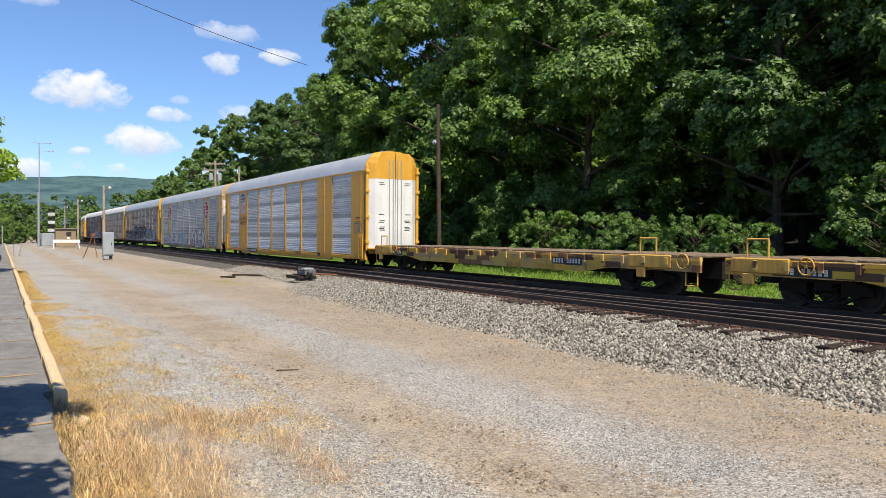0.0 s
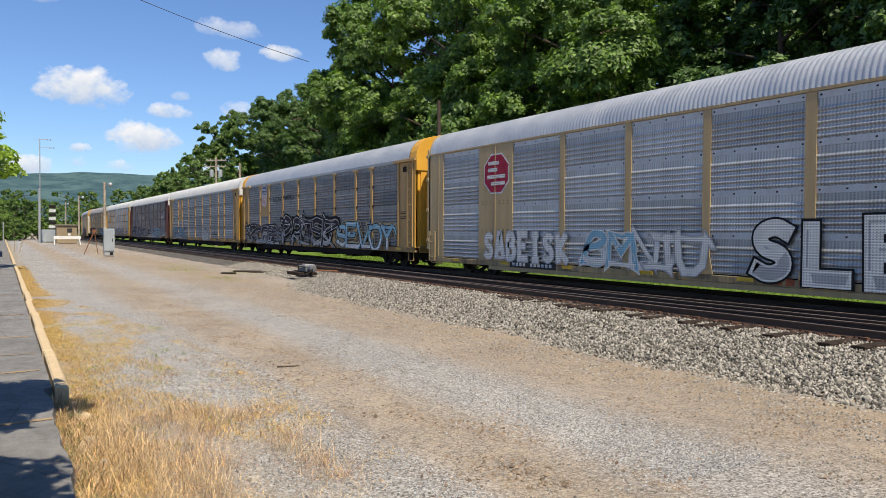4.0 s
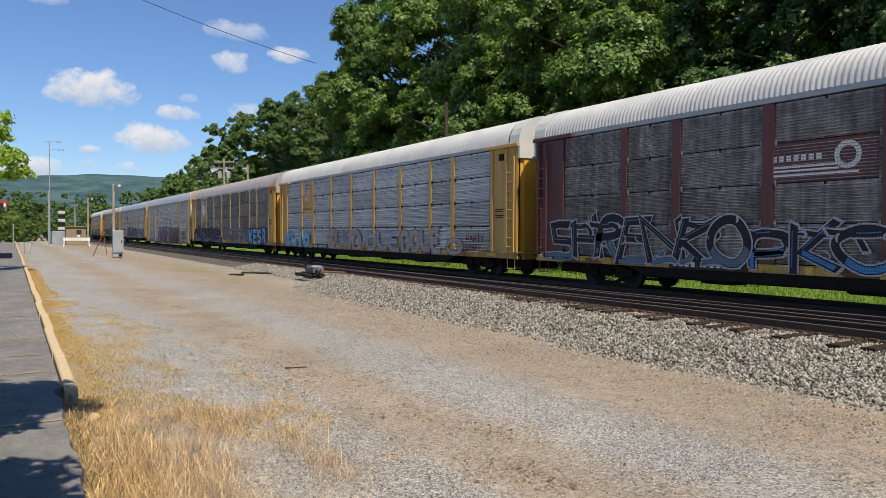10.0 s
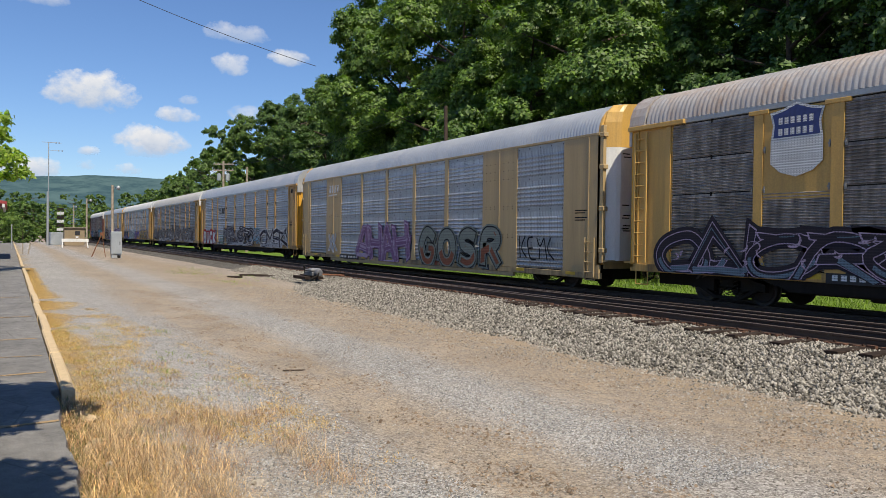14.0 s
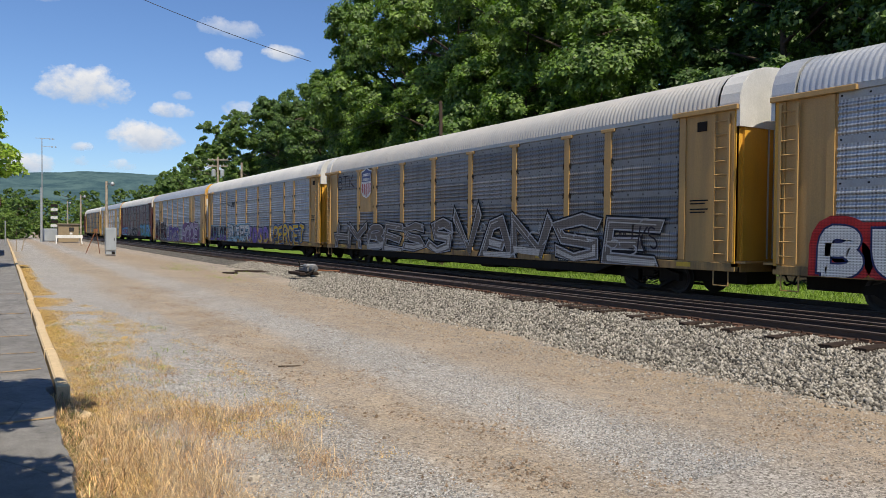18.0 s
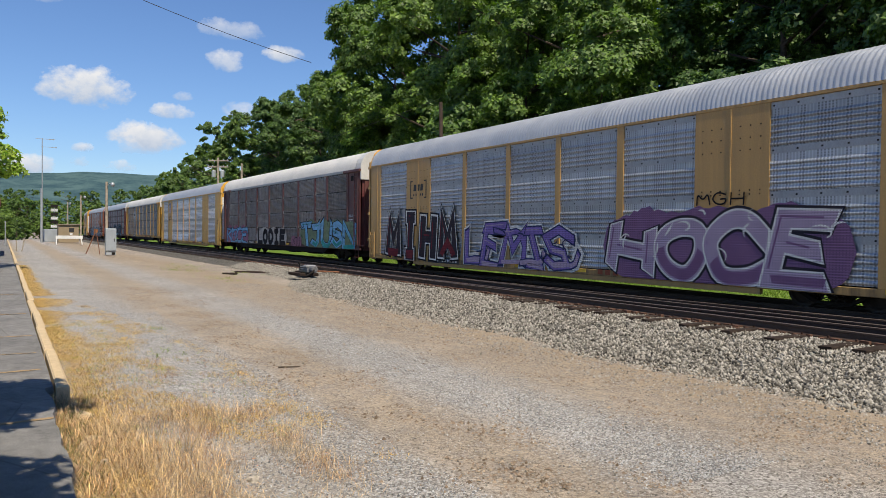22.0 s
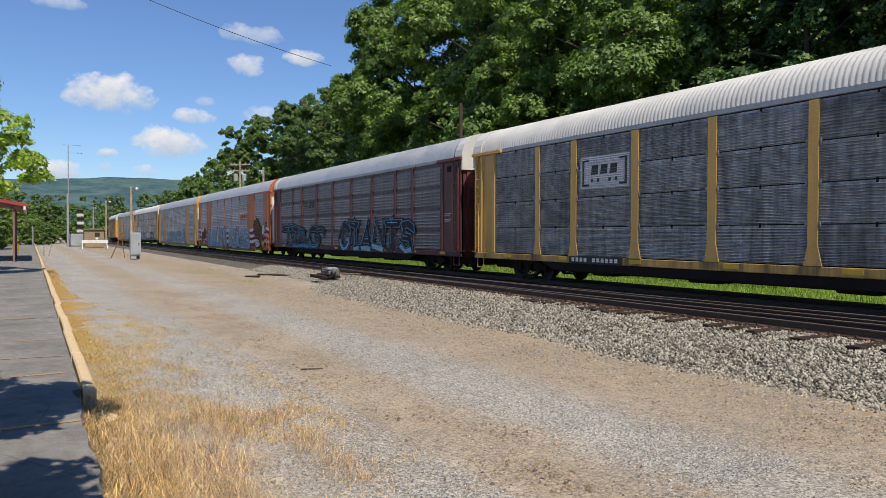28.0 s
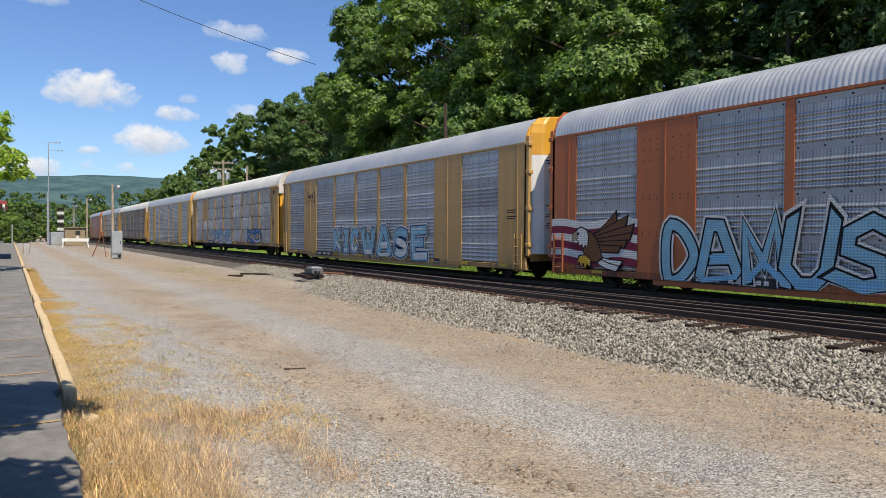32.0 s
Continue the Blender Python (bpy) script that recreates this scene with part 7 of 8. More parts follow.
# ---- trees ----
def tree_meshes(kind, seed, height, spread, leaves, leaf, mat, low=0.12):
    """Meshes of one tree: trunk with limbs, and a crown of separate leaves gathered in boughs."""
    rng = np.random.default_rng(seed)
    s = Shape()
    s.tube((0, 0, -0.6), (0.15, 0.1, height * 0.35), 0.24 * height / 20, 0.17 * height / 20, 10, cap=False)
    s.tube((0.15, 0.1, height * 0.35), (0.0, -0.2, height * 0.6), 0.15 * height / 20, 0.04, 8)
    # main boughs near the crown's surface, each set with small clumps on its upper and outer side
    nm = int(20 + 10 * spread / 6)
    z = low + (1 - low) * rng.random(nm) ** 0.85
    prof = np.sin(np.pi * np.clip((z - low * 0.4) / (1.08 - low * 0.4), 0, 1) ** 0.72) ** 0.5
    ang = np.arange(nm) * 2.39996 + rng.uniform(-0.5, 0.5, nm)
    rad = spread * prof * rng.uniform(0.5, 0.88, nm)
    M = np.c_[rad * np.cos(ang), rad * np.sin(ang), z * height * 0.88]
    RM = spread * rng.uniform(0.19, 0.36, nm) * (0.7 + 0.4 * prof)
    for i in range(nm):
        a = Vector((0.1, 0, max(0.1 * height, M[i, 2] - 0.35 * math.hypot(M[i, 0], M[i, 1]) - 0.5)))
        s.tube(a, M[i] * 0.97, 0.09 * height / 20, 0.025, 5, cap=False)
    trunk = s.mesh("trunk", M_BARK)
    n = int(60 + leaves / 160)
    own = rng.choice(nm, n, p=RM ** 2 / (RM ** 2).sum())
    e = rng.normal(size=(n, 3)) + np.c_[np.cos(ang[own]), np.sin(ang[own]), np.full(n, 0.55)] * 0.6
    e /= np.linalg.norm(e, axis=1)[:, None]
    C = M[own] + e * (RM[own] * rng.uniform(0.7, 1.06, n))[:, None] * np.array([1, 1, 0.85])
    C[:, 2] = np.maximum(C[:, 2], 0.012 * height)
    R = RM[own] * rng.uniform(0.13, 0.31, n)
    pick = rng.choice(n, leaves, p=R ** 2 / (R ** 2).sum())
    d = rng.normal(size=(leaves, 3))
    d /= np.linalg.norm(d, axis=1)[:, None]
    d[:, 2] = np.where(d[:, 2] < -0.3, -d[:, 2], d[:, 2])
    shell = rng.random(leaves) ** 0.3
    P = C[pick] + d * (R[pick] * shell)[:, None] * np.array([1.1, 1.1, 0.7])
    P[:, 2] -= 0.4 * R[pick] * (np.hypot(d[:, 0], d[:, 1]) ** 2)
    P += rng.normal(size=P.shape) * 0.06
    # leaf: a pointed blade, its face turned up and outward
    N = d * np.array([0.7, 0.7, 0.5]) + 0.45 * e[pick] + np.array([0, 0, 0.35]) + rng.normal(size=P.shape) * 0.42
    N /= np.linalg.norm(N, axis=1)[:, None]
    T = np.cross(N, rng.normal(size=P.shape))
    T /= np.linalg.norm(T, axis=1)[:, None] + 1e-9
    B = np.cross(N, T)
    size = leaf * rng.uniform(0.6, 1.4, leaves)[:, None]
    V = np.empty((leaves, 3, 3))
    V[:, 0] = P + T * size * 0.62
    V[:, 1] = P + B * size * 0.42 - T * size * 0.30
    V[:, 2] = P - B * size * 0.42 - T * size * 0.30
    F = np.arange(leaves * 3).reshape(-1, 3)
    crown = array_mesh("crown", V.reshape(-1, 3), F, mat)
    return trunk, crown


def plant(name, meshes, x, y, label, group, rz=0.0, k=(1, 1, 1), z=None):
    t = thing(name, label, "tree", group, at=(x, y, (lot_z(x, y) if z is None else z) - 0.1))
    t.rotation_euler = (0, 0, rz)
    t.scale = k
    part("trunk", meshes[0], None, t)
    part("crown", meshes[1], None, t)
    return t


def build_trees():
    rng = random.Random(21)
    maple = [tree_meshes("maple", s, 22, 7.2, 105000, 0.21, M_LEAF, 0.03) for s in (1, 2, 3)]
    ash = [tree_meshes("ash", s, 24, 7.0, 95000, 0.21, M_LEAF2, 0.02) for s in (11, 12)]
    linden = [tree_meshes("linden", s, 22, 7.0, 80000, 0.24, M_LEAF4, 0.03) for s in (5, 6)]
    far = [tree_meshes("far", s, 18, 6.0, 26000, 0.40, M_LEAF4, 0.03) for s in (31, 32)]
    road = [tree_meshes("road", s, 18, 6.0, 36000, 0.34, M_ROAD, 0.03) for s in (35, 36)]
    shrub = [tree_meshes("shrub", s, 5.0, 2.6, 15000, 0.14, m, 0.02) for s, m in ((41, M_SHRUB_LIT), (42, M_LEAF4), (43, M_LEAF2))]
    wood = "trees of the wood behind the tracks"
    # front row, from the near right to the far left
    row = [(5, 35.5, 1, 1.05), (-6, 36, 1, 1.1), (-16, 37, 1, 1.15), (-26, 37.5, 1, 1.2), (-36.5, 33.6, 0, 1.12), (-46, 33.4, 0, 1.16), (-56, 35, 0, 1.28), (-66, 36, 0, 1.36),
           (-71.0, 35.5, 0, 1.22), (-91, 36.5, 0, 0.98), (-102, 36, 0, 1.02), (-113, 36, 0, 1.06), (-125, 36, 0, 1.08)]
    for i, (x, y, kind, k) in enumerate(row):
        m = ash[i % 2] if kind else (linden[i % 2] if x < -80 else maple[i % 3])
        plant("ash_tree" if kind else "maple_tree", m, x + rng.uniform(-1, 1), y + rng.uniform(-1, 1),
              "tall dark green ash tree at the edge of the wood" if kind else "tall broad maple with sunlit green leaves at the wood's edge",
              wood, rng.uniform(0, 6.28), (k, k, k * rng.uniform(0.95, 1.05) * (1.2 if -80 < x < -70 else 1.0)))
    for i in range(15):
        x = 10 - 9.5 * i
        plant("wood_tree", far[i % 2], x, 44 + rng.uniform(-2, 3), "deep green tree inside the wood", wood, rng.uniform(0, 6.28), (1.3, 1.3, 1.4 if i < 8 else 1.15))
    for i in range(6):
        plant("wood_tree", far[i % 2], -14 - 9.0 * i, 58 + rng.uniform(-1.5, 2), "deep green tree inside the wood", wood, rng.uniform(0, 6.28), (1.6, 1.6, 1.8))
    for i in range(7):
        x = 14 - 9.0 * i
        plant("wood_tree", far[(i + 1) % 2], x, 51 + rng.uniform(-1.5, 2), "deep green tree inside the wood", wood, rng.uniform(0, 6.28), (1.5, 1.5, 1.75))
    # lower trees along the track farther away
    for i in range(13):
        x = -138 - 13 * i
        k = 1.16 - 0.034 * i
        plant("maple_tree", far[i % 2], x, 35 + 0.5 * i + rng.uniform(-1.5, 1.5), "round green tree beside the distant track", wood, rng.uniform(0, 6.28), (k, k, k * rng.uniform(0.85, 1.1)))
    # understorey
    for i in range(34):
        x = 4 - 3.3 * i + rng.uniform(-1, 1)
        # shrubs of the sunny stretch mostly wear a leaf colour brightened for sunlight
        sunny = -35 < x < -19
        y = (26.2 if sunny else 29.0) + rng.uniform(-0.6, 1.4)
        k = rng.uniform(0.5, 0.85) if sunny else rng.uniform(0.6, 1.2)
        plant("shrub", shrub[0 if sunny and i % 3 else 1 + i % 2], x, y, "leafy green shrub at the foot of the wood", "shrubs along the wood", rng.uniform(0, 6.28), (k, k, k))
    # trees left of the line, beyond the station, and far woods under the ridge
    for x, y, k, m in ((-112, -8, 0.62, 0), (-126, -5, 0.55, 1), (-140, -1.5, 0.5, 0), (-150, -9, 0.6, 1), (-170, 1, 0.45, 0), (-95, -7.5, 0.78, 1), (-104, -5.5, 0.7, 0), (-88, -9.5, 0.85, 0), (-162, -3, 0.62, 1), (-166, 2.5, 0.6, 0), (-174, 6.5, 0.58, 1), (-180, 10, 0.5, 0), (-152, -5, 0.6, 0), (-158, 0.5, 0.42, 1), (-150, 2.0, 0.3, 0), (-190, 13, 0.5, 1)):
        plant("roadside_tree", road[m], x, y, "dense round green tree beyond the station", "trees beyond the station", rng.uniform(0, 6.28), (k, k, k * 0.8))
    for i in range(26):
        x, y = -300 - rng.uniform(0, 60), -30 + 5.0 * i + rng.uniform(-3, 3)
        k = rng.uniform(0.75, 1.15)
        plant("distant_tree", far[i % 2], x, y, "distant green tree below the ridge", "distant trees", rng.uniform(0, 6.28), (k, k, k), z=-0.2)
    # the light-green tree that leans over the station
    loc = tree_meshes("locust", 51, 11.5, 4.8, 26000, 0.2, M_LEAF3, 0.36)
    plant("locust_tree", loc, -40, -4.7, "light green locust tree leaning over the platform", "trees by the platform", 0.4)
    # three unseen trees, placed so that their shade falls on the platform
    high = tree_meshes("high", 52, 10.5, 4.6, 15000, 0.24, M_LEAF3, 0.50)
    for x, y, rz in ((-6.2, -4.7, 2.0), (-3.9, -4.8, 0.9), (-1.7, -4.75, 4.1)):
        plant("platform_tree", high, x, y, "light green tree shading the asphalt platform", "trees by the platform", rz)


build_trees()


# ---- grasses ----
def blades(name, spots, mat, label, category="grass"):
    """spots: rows of x, y, height, width; one bent blade each."""
    a = np.array(spots)
    rng = np.random.default_rng(len(a))
    n = len(a)
    th = rng.uniform(0, 2 * np.pi, n)
    lean = rng.uniform(0.3, 2.05, n)
    zz = np.array([lot_z(x, y) for x, y in a[:, :2]])
    base = np.c_[a[:, 0], a[:, 1], zz - 0.01]
    u = np.c_[np.cos(th), np.sin(th), np.zeros(n)]
    ph = rng.uniform(0, 2 * np.pi, n)
    side = np.c_[np.cos(ph), np.sin(ph), np.zeros(n)] * a[:, 3:4] * 0.5
    h = a[:, 2:3]
    mid = base + u * h * lean[:, None] * 0.28 + np.array([0, 0, 1]) * h * 0.58
    tip = base + u * h * lean[:, None] * 0.95 + np.array([0, 0, 1]) * h * (1 - 0.45 * lean[:, None])
    V = np.stack([base - side, base + side, mid + side * 0.8, mid - side * 0.8, tip], 1).reshape(-1, 3)
    i = np.arange(n)[:, None] * 5
    F = np.concatenate([i + np.array([[0, 1, 2]]), i + np.array([[0, 2, 3]]), i + np.array([[3, 2, 4]])], 0)
    return tagged(new(name, array_mesh(name, V, F, mat)), label, category, kind="stuff")


def build_grass():
    rng = np.random.default_rng(8)
    tall, weed, tuft = [], [], []
    # tall straw in the nearest corner of the lot
    stalk, rust, dead = [], [], []
    for _ in range(2100):
        x, y = -9.4 + 5.8 * rng.random(), 0.70 + 2.7 * rng.random() ** 1.25
        dens = ease(-3.4, -5.4, x + 0.5 * (y - 0.7)) * ease(-9.6, -7.2, x)
        if rng.random() > dens or noise.noise((x * 1.3, y * 1.9, 2)) < -0.16 + 0.5 * ease(1.1, 2.8, y):
            continue
        k = 0.5 + 0.6 * dens
        q = noise.noise((x * 2.1, y * 2.1, 9)) + rng.normal() * 0.12
        to = rust if q > 0.03 else dead if q < -0.14 else tall
        for _ in range(20):
            to.append((x + rng.normal() * 0.12, y + rng.normal() * 0.12, k * rng.uniform(0.03, 0.16), rng.uniform(0.0015, 0.0032)))
        for _ in range(4):
            stalk.append((x + rng.normal() * 0.07, y + rng.normal() * 0.07, k * rng.uniform(0.12, 0.42), 0.0024))
        for _ in range(9):
            to.append((x + rng.normal() * 0.14, y + rng.normal() * 0.14, rng.uniform(0.015, 0.05), rng.uniform(0.002, 0.0045)))
    # low dry weeds along the kerb, thinning with distance
    for _ in range(13500):
        x = -6 - 40 * rng.random() ** 1.7
        w = 1.9 * ease(-30, -11, x) + 0.35
        y = 0.72 + w * rng.random() ** 1.8
        if noise.noise((x * 0.55, y * 1.1, 5)) < 0.16 * ease(0.9, 1.7, y) - 0.12 - 0.25 * ease(1.3, 0.8, y):
            continue
        for _ in range(16):
            (rust if rng.random() < 0.2 else weed).append((x + rng.normal() * 0.09, y + rng.normal() * 0.08, rng.uniform(0.012, 0.055), rng.uniform(0.003, 0.008)))
    # rusty stems and matted yellow weeds between the straw and the gravel, in loose clumps
    for _ in range(1500):
        x, y = -12.2 + 5.2 * rng.random(), 0.8 + 2.0 * rng.random() ** 1.2
        q = noise.noise((x * 1.6, y * 2.4, 12)) + rng.normal() * 0.2
        if q < -0.05 + 0.32 * ease(1.6, 2.8, y):
            continue
        to = rust if rng.random() < 0.55 else weed if rng.random() < 0.75 else tuft
        for _ in range(9):
            to.append((x + rng.normal() * 0.06, y + rng.normal() * 0.06, rng.uniform(0.02, 0.11), rng.uniform(0.002, 0.005)))
    for _ in range(2200):
        x, y = -18 + 7.5 * rng.random(), 0.74 + 1.35 * rng.random() ** 1.4
        if noise.noise((x * 1.1, y * 2.0, 15)) + rng.normal() * 0.2 < 0.3 * ease(1.2, 2.0, y) - 0.15:
            continue
        to = weed if rng.random() < 0.85 else tuft
        for _ in range(10):
            to.append((x + rng.normal() * 0.08, y + rng.normal() * 0.07, rng.uniform(0.015, 0.06), rng.uniform(0.003, 0.007)))
    # weeds that grow over the broken edge of the asphalt
    edge = []
    for _ in range(900):
        x = -9.9 + 7 * rng.random()
        y = 0.52 + 0.14 * rng.normal()
        if noise.noise((x * 1.7, 4, 5)) < -0.15:
            continue
        to = (edge, rust, tall)[rng.integers(3)]
        for _ in range(9):
            to.append((x + rng.normal() * 0.05, y + rng.normal() * 0.05, rng.uniform(0.05, 0.24), rng.uniform(0.002, 0.006)))
    for x0, n in ((-11.0, 130), (-8.1, 260), (-14.6, 70)):
        for _ in range(n):
            y = 0.45 - 3.0 * rng.random() ** 1.6
            for _ in range(4):
                weed.append((x0 + 0.03 * y + rng.normal() * 0.025, y + rng.normal() * 0.03, rng.uniform(0.02, 0.06) + 0.14, rng.uniform(0.003, 0.008)))
    # green tufts by the switch and on the lot
    for cx, cy, r, k in ((-33, 8.4, 1.4, 60), (-41, 8.2, 1.8, 110), (-36.5, 10.2, 1.2, 60), (-25, 10.6, 0.5, 20), (-12.5, 2.2, 0.4, 9), (-46, 9.3, 1.6, 80), (-15.8, 2.6, 0.4, 8)):
        for _ in range(k):
            x, y = cx + rng.normal() * r, cy + rng.normal() * r * 0.35
            for _ in range(4):
                tuft.append((x + rng.normal() * 0.06, y + rng.normal() * 0.06, rng.uniform(0.04, 0.16), rng.uniform(0.004, 0.009)))
    blades("tall_straw", tall, M_STRAW, "tall dry golden straw in the corner of the lot")
    # grey-brown dead straw, its colour deepened for shade among the stalks
    blades("dead_straw", dead, foliage("shaded_grey_straw", (0.27, 0.215, 0.16), 0.45, 0.02), "flattened grey-brown dead straw in the corner of the lot")
    blades("tall_stalks", stalk, M_STRAW, "thin pale dry stalks standing in the straw")
    blades("brown_weeds", rust, M_RUSTWEED, "dry reddish-brown weeds among the straw")
    blades("dry_weeds", weed, M_STRAW2, "low dry orange-yellow weeds along the kerb")
    blades("edge_weeds", edge, foliage("olive_weed", (0.17, 0.17, 0.05), 0.4, 0.2), "olive weeds along the broken asphalt edge")
    blades("green_tufts", tuft, M_GRASS, "small green grass tufts on the gravel")
    litter = []
    for _ in range(520):
        x, y = -6.0 - 6.0 * rng.random() ** 1.3, 0.55 + 2.6 * rng.random() ** 1.6
        litter.append((x, y, rng.uniform(0.008, 0.02), rng.uniform(0.025, 0.05)))
    blades("leaf_litter", litter, foliage("fallen_leaf", (0.45, 0.15, 0.06), 0.6, 0.05), "fallen reddish-brown leaves among the weeds", "leaf")
    strip = []
    for _ in range(26000):
        x = 2 - 62 * rng.random() ** 1.3
        y = 19.9 + 8.2 * rng.random()
        strip.append((x, y, rng.uniform(0.10, 0.42), rng.uniform(0.012, 0.03)))
    blades("grass_strip", strip, M_GRASS, "bright green grass between the track and the wood")


build_grass()


# ---- ridge and clouds ----
def build_distance():
    m, t, b = nodes_of("hazed_ridge", 1.0)
    n = noise_tex(t, world_coords(t, (0.012, 0.012, 0.03)), 1.0, 8, 0.75)
    # distance haze is put into the blue-green colour and a faint glow
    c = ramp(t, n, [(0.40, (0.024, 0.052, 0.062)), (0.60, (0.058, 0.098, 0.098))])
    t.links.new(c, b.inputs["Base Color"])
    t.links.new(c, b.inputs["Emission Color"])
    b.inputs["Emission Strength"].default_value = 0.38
    s = Shape()
    ys = np.arange(-1500, 2600, 25.0)
    v = []
    for y in ys:
        crest = 186 + 12 * noise.noise((y * 0.0016, 0, 0)) + 5 * noise.noise((y * 0.009, 3, 0)) + 1.6 * noise.noise((y * 0.06, 4, 0)) + 10 * ease(0, 300, y) - 60 * ease(0, -700, y) - 40 * ease(900, 2000, y)
        for u in (0, 0.2, 0.45, 0.7, 0.88, 1.0):
            v.append((-2050 - 800 * u + 26 * noise.noise((y * 0.006, u * 5, 1)), y, -2 + crest * (u ** 0.9) + 3 * noise.noise((y * 0.03, u * 9, 2)) * (u < 1)))
    s.add(v, [(i * 6 + j, i * 6 + j + 1, (i + 1) * 6 + j + 1, (i + 1) * 6 + j) for i in range(len(ys) - 1) for j in range(5)])
    thing_mesh("backdrop", s, m, "long wooded ridge on the horizon, tinted blue-green for haze", "hill", kind="structure", smooth=True)
    # clouds: soft flat glowing puffs very far away
    cm = bpy.data.materials.new("cloud")
    cm.use_nodes = True
    t = cm.node_tree
    t.nodes.remove(t.nodes["Principled BSDF"])
    tc = t.nodes.new("ShaderNodeTexCoord")
    sep = t.nodes.new("ShaderNodeSeparateXYZ")
    t.links.new(tc.outputs["Generated"], sep.inputs[0])
    ux = math_node(t, "MULTIPLY", math_node(t, "SUBTRACT", sep.outputs[0], 0.5), 2.0)
    uz = math_node(t, "MULTIPLY", math_node(t, "SUBTRACT", sep.outputs[1], 0.42), 2.0)
    flat = math_node(t, "MULTIPLY", uz, ramp_value(t, sep.outputs[1], 1.55, 1.0))
    r2 = math_node(t, "ADD", math_node(t, "POWER", math_node(t, "ABSOLUTE", ux), 2.2), math_node(t, "MULTIPLY", flat, flat))
    co = world_coords(t, (0.0035, 0.0035, 0.005))
    nz = noise_tex(t, co, 1.0, 8, 0.62)
    nz2 = noise_tex(t, world_coords(t, (0.011, 0.011, 0.014)), 1.0, 6, 0.6)
    puff = math_node(t, "ADD", math_node(t, "MULTIPLY", math_node(t, "SUBTRACT", nz, 0.5), 3.2), math_node(t, "MULTIPLY", math_node(t, "SUBTRACT", nz2, 0.5), 1.5))
    body = math_node(t, "SUBTRACT", math_node(t, "ADD", puff, 0.72), math_node(t, "MULTIPLY", r2, 1.5))
    oi = t.nodes.new("ShaderNodeObjectInfo")
    alpha = ramp(t, body, [(0.02, grey(0)), (0.30, grey(0.5)), (0.75, grey(1))])
    # sunlit white tops and shaded blue-grey undersides are painted by height
    cloud_shading = mix(t, ramp(t, math_node(t, "ADD", sep.outputs[1], math_node(t, "MULTIPLY", nz2, 0.5)), [(0.45, grey(0)), (0.95, grey(1))]), (0.40, 0.48, 0.61), (0.74, 0.74, 0.75))
    em = t.nodes.new("ShaderNodeEmission")
    t.links.new(cloud_shading, em.inputs[0])
    tr = t.nodes.new("ShaderNodeBsdfTransparent")
    ms = t.nodes.new("ShaderNodeMixShader")
    t.links.new(math_node(t, "MULTIPLY", alpha, sep_alpha(t, oi)), ms.inputs[0])
    t.links.new(tr.outputs[0], ms.inputs[1])
    t.links.new(em.outputs[0], ms.inputs[2])
    t.links.new(ms.outputs[0], t.nodes["Material Output"].inputs[0])
    D = 4000
    spots = ((-0.9819, 0.0823, 0.1705, 215, 105, 1.0), (-0.9825, 0.1467, 0.1165, 165, 78, 1.0), (-0.9719, 0.1833, 0.1485, 92, 52, 0.9), (-0.9477, 0.2375, 0.2134, 84, 66, 0.75),
             (-0.9226, 0.3128, 0.2256, 100, 48, 0.95), (-0.9541, 0.2568, 0.1541, 92, 60, 0.6), (-0.9372, 0.2418, 0.2516, 160, 56, 0.55), (-0.9900, 0.118, 0.0785, 88, 42, 0.85),
             (-0.9922, 0.082, 0.082, 70, 36, 0.7), (-0.9969, 0.0171, 0.0768, 130, 62, 0.95), (-0.9667, 0.1937, 0.167, 56, 30, 0.7), (-0.991, 0.085, 0.098, 60, 28, 0.8), (-0.984, 0.135, 0.104, 150, 46, 0.45),
             (-0.968, 0.222, 0.079, 110, 40, 0.5), (-0.963, 0.03, 0.265, 120, 40, 0.5))
    for dx, dy, dz, w, h, a in spots:
        d = Vector((dx, dy, dz)).normalized()
        c = Vector(EYE) + d * D
        s = Shape()
        ww, hh = w / 1321 * D / 2, h / 1321 * D / 2
        s.add([(-ww, -hh, 0), (ww, -hh, 0), (ww, hh, 0), (-ww, hh, 0)], [(0, 1, 2, 3)])
        ob = thing_mesh("cloud", s, cm, "white fair-weather cloud in the blue sky" if a > 0.7 else "faint thin white cloud in the blue sky", "cloud", "clouds", kind="structure")
        ob.matrix_world = look(c, EYE)
        ob.color = (a, a, a, 1)
        ob.visible_shadow = False


def ramp_value(t, fac, low, high):
    """low below the middle, high above it."""
    return math_node(t, "ADD", math_node(t, "MULTIPLY", math_node(t, "GREATER_THAN", fac, 0.42), high - low), low)


def sep_alpha(t, oi):
    s = t.nodes.new("ShaderNodeSeparateColor")
    t.links.new(oi.outputs["Color"], s.inputs[0])
    return s.outputs[0]


build_distance()

# ---- poles, cabinets, shed, station ----
LOT = -0.15


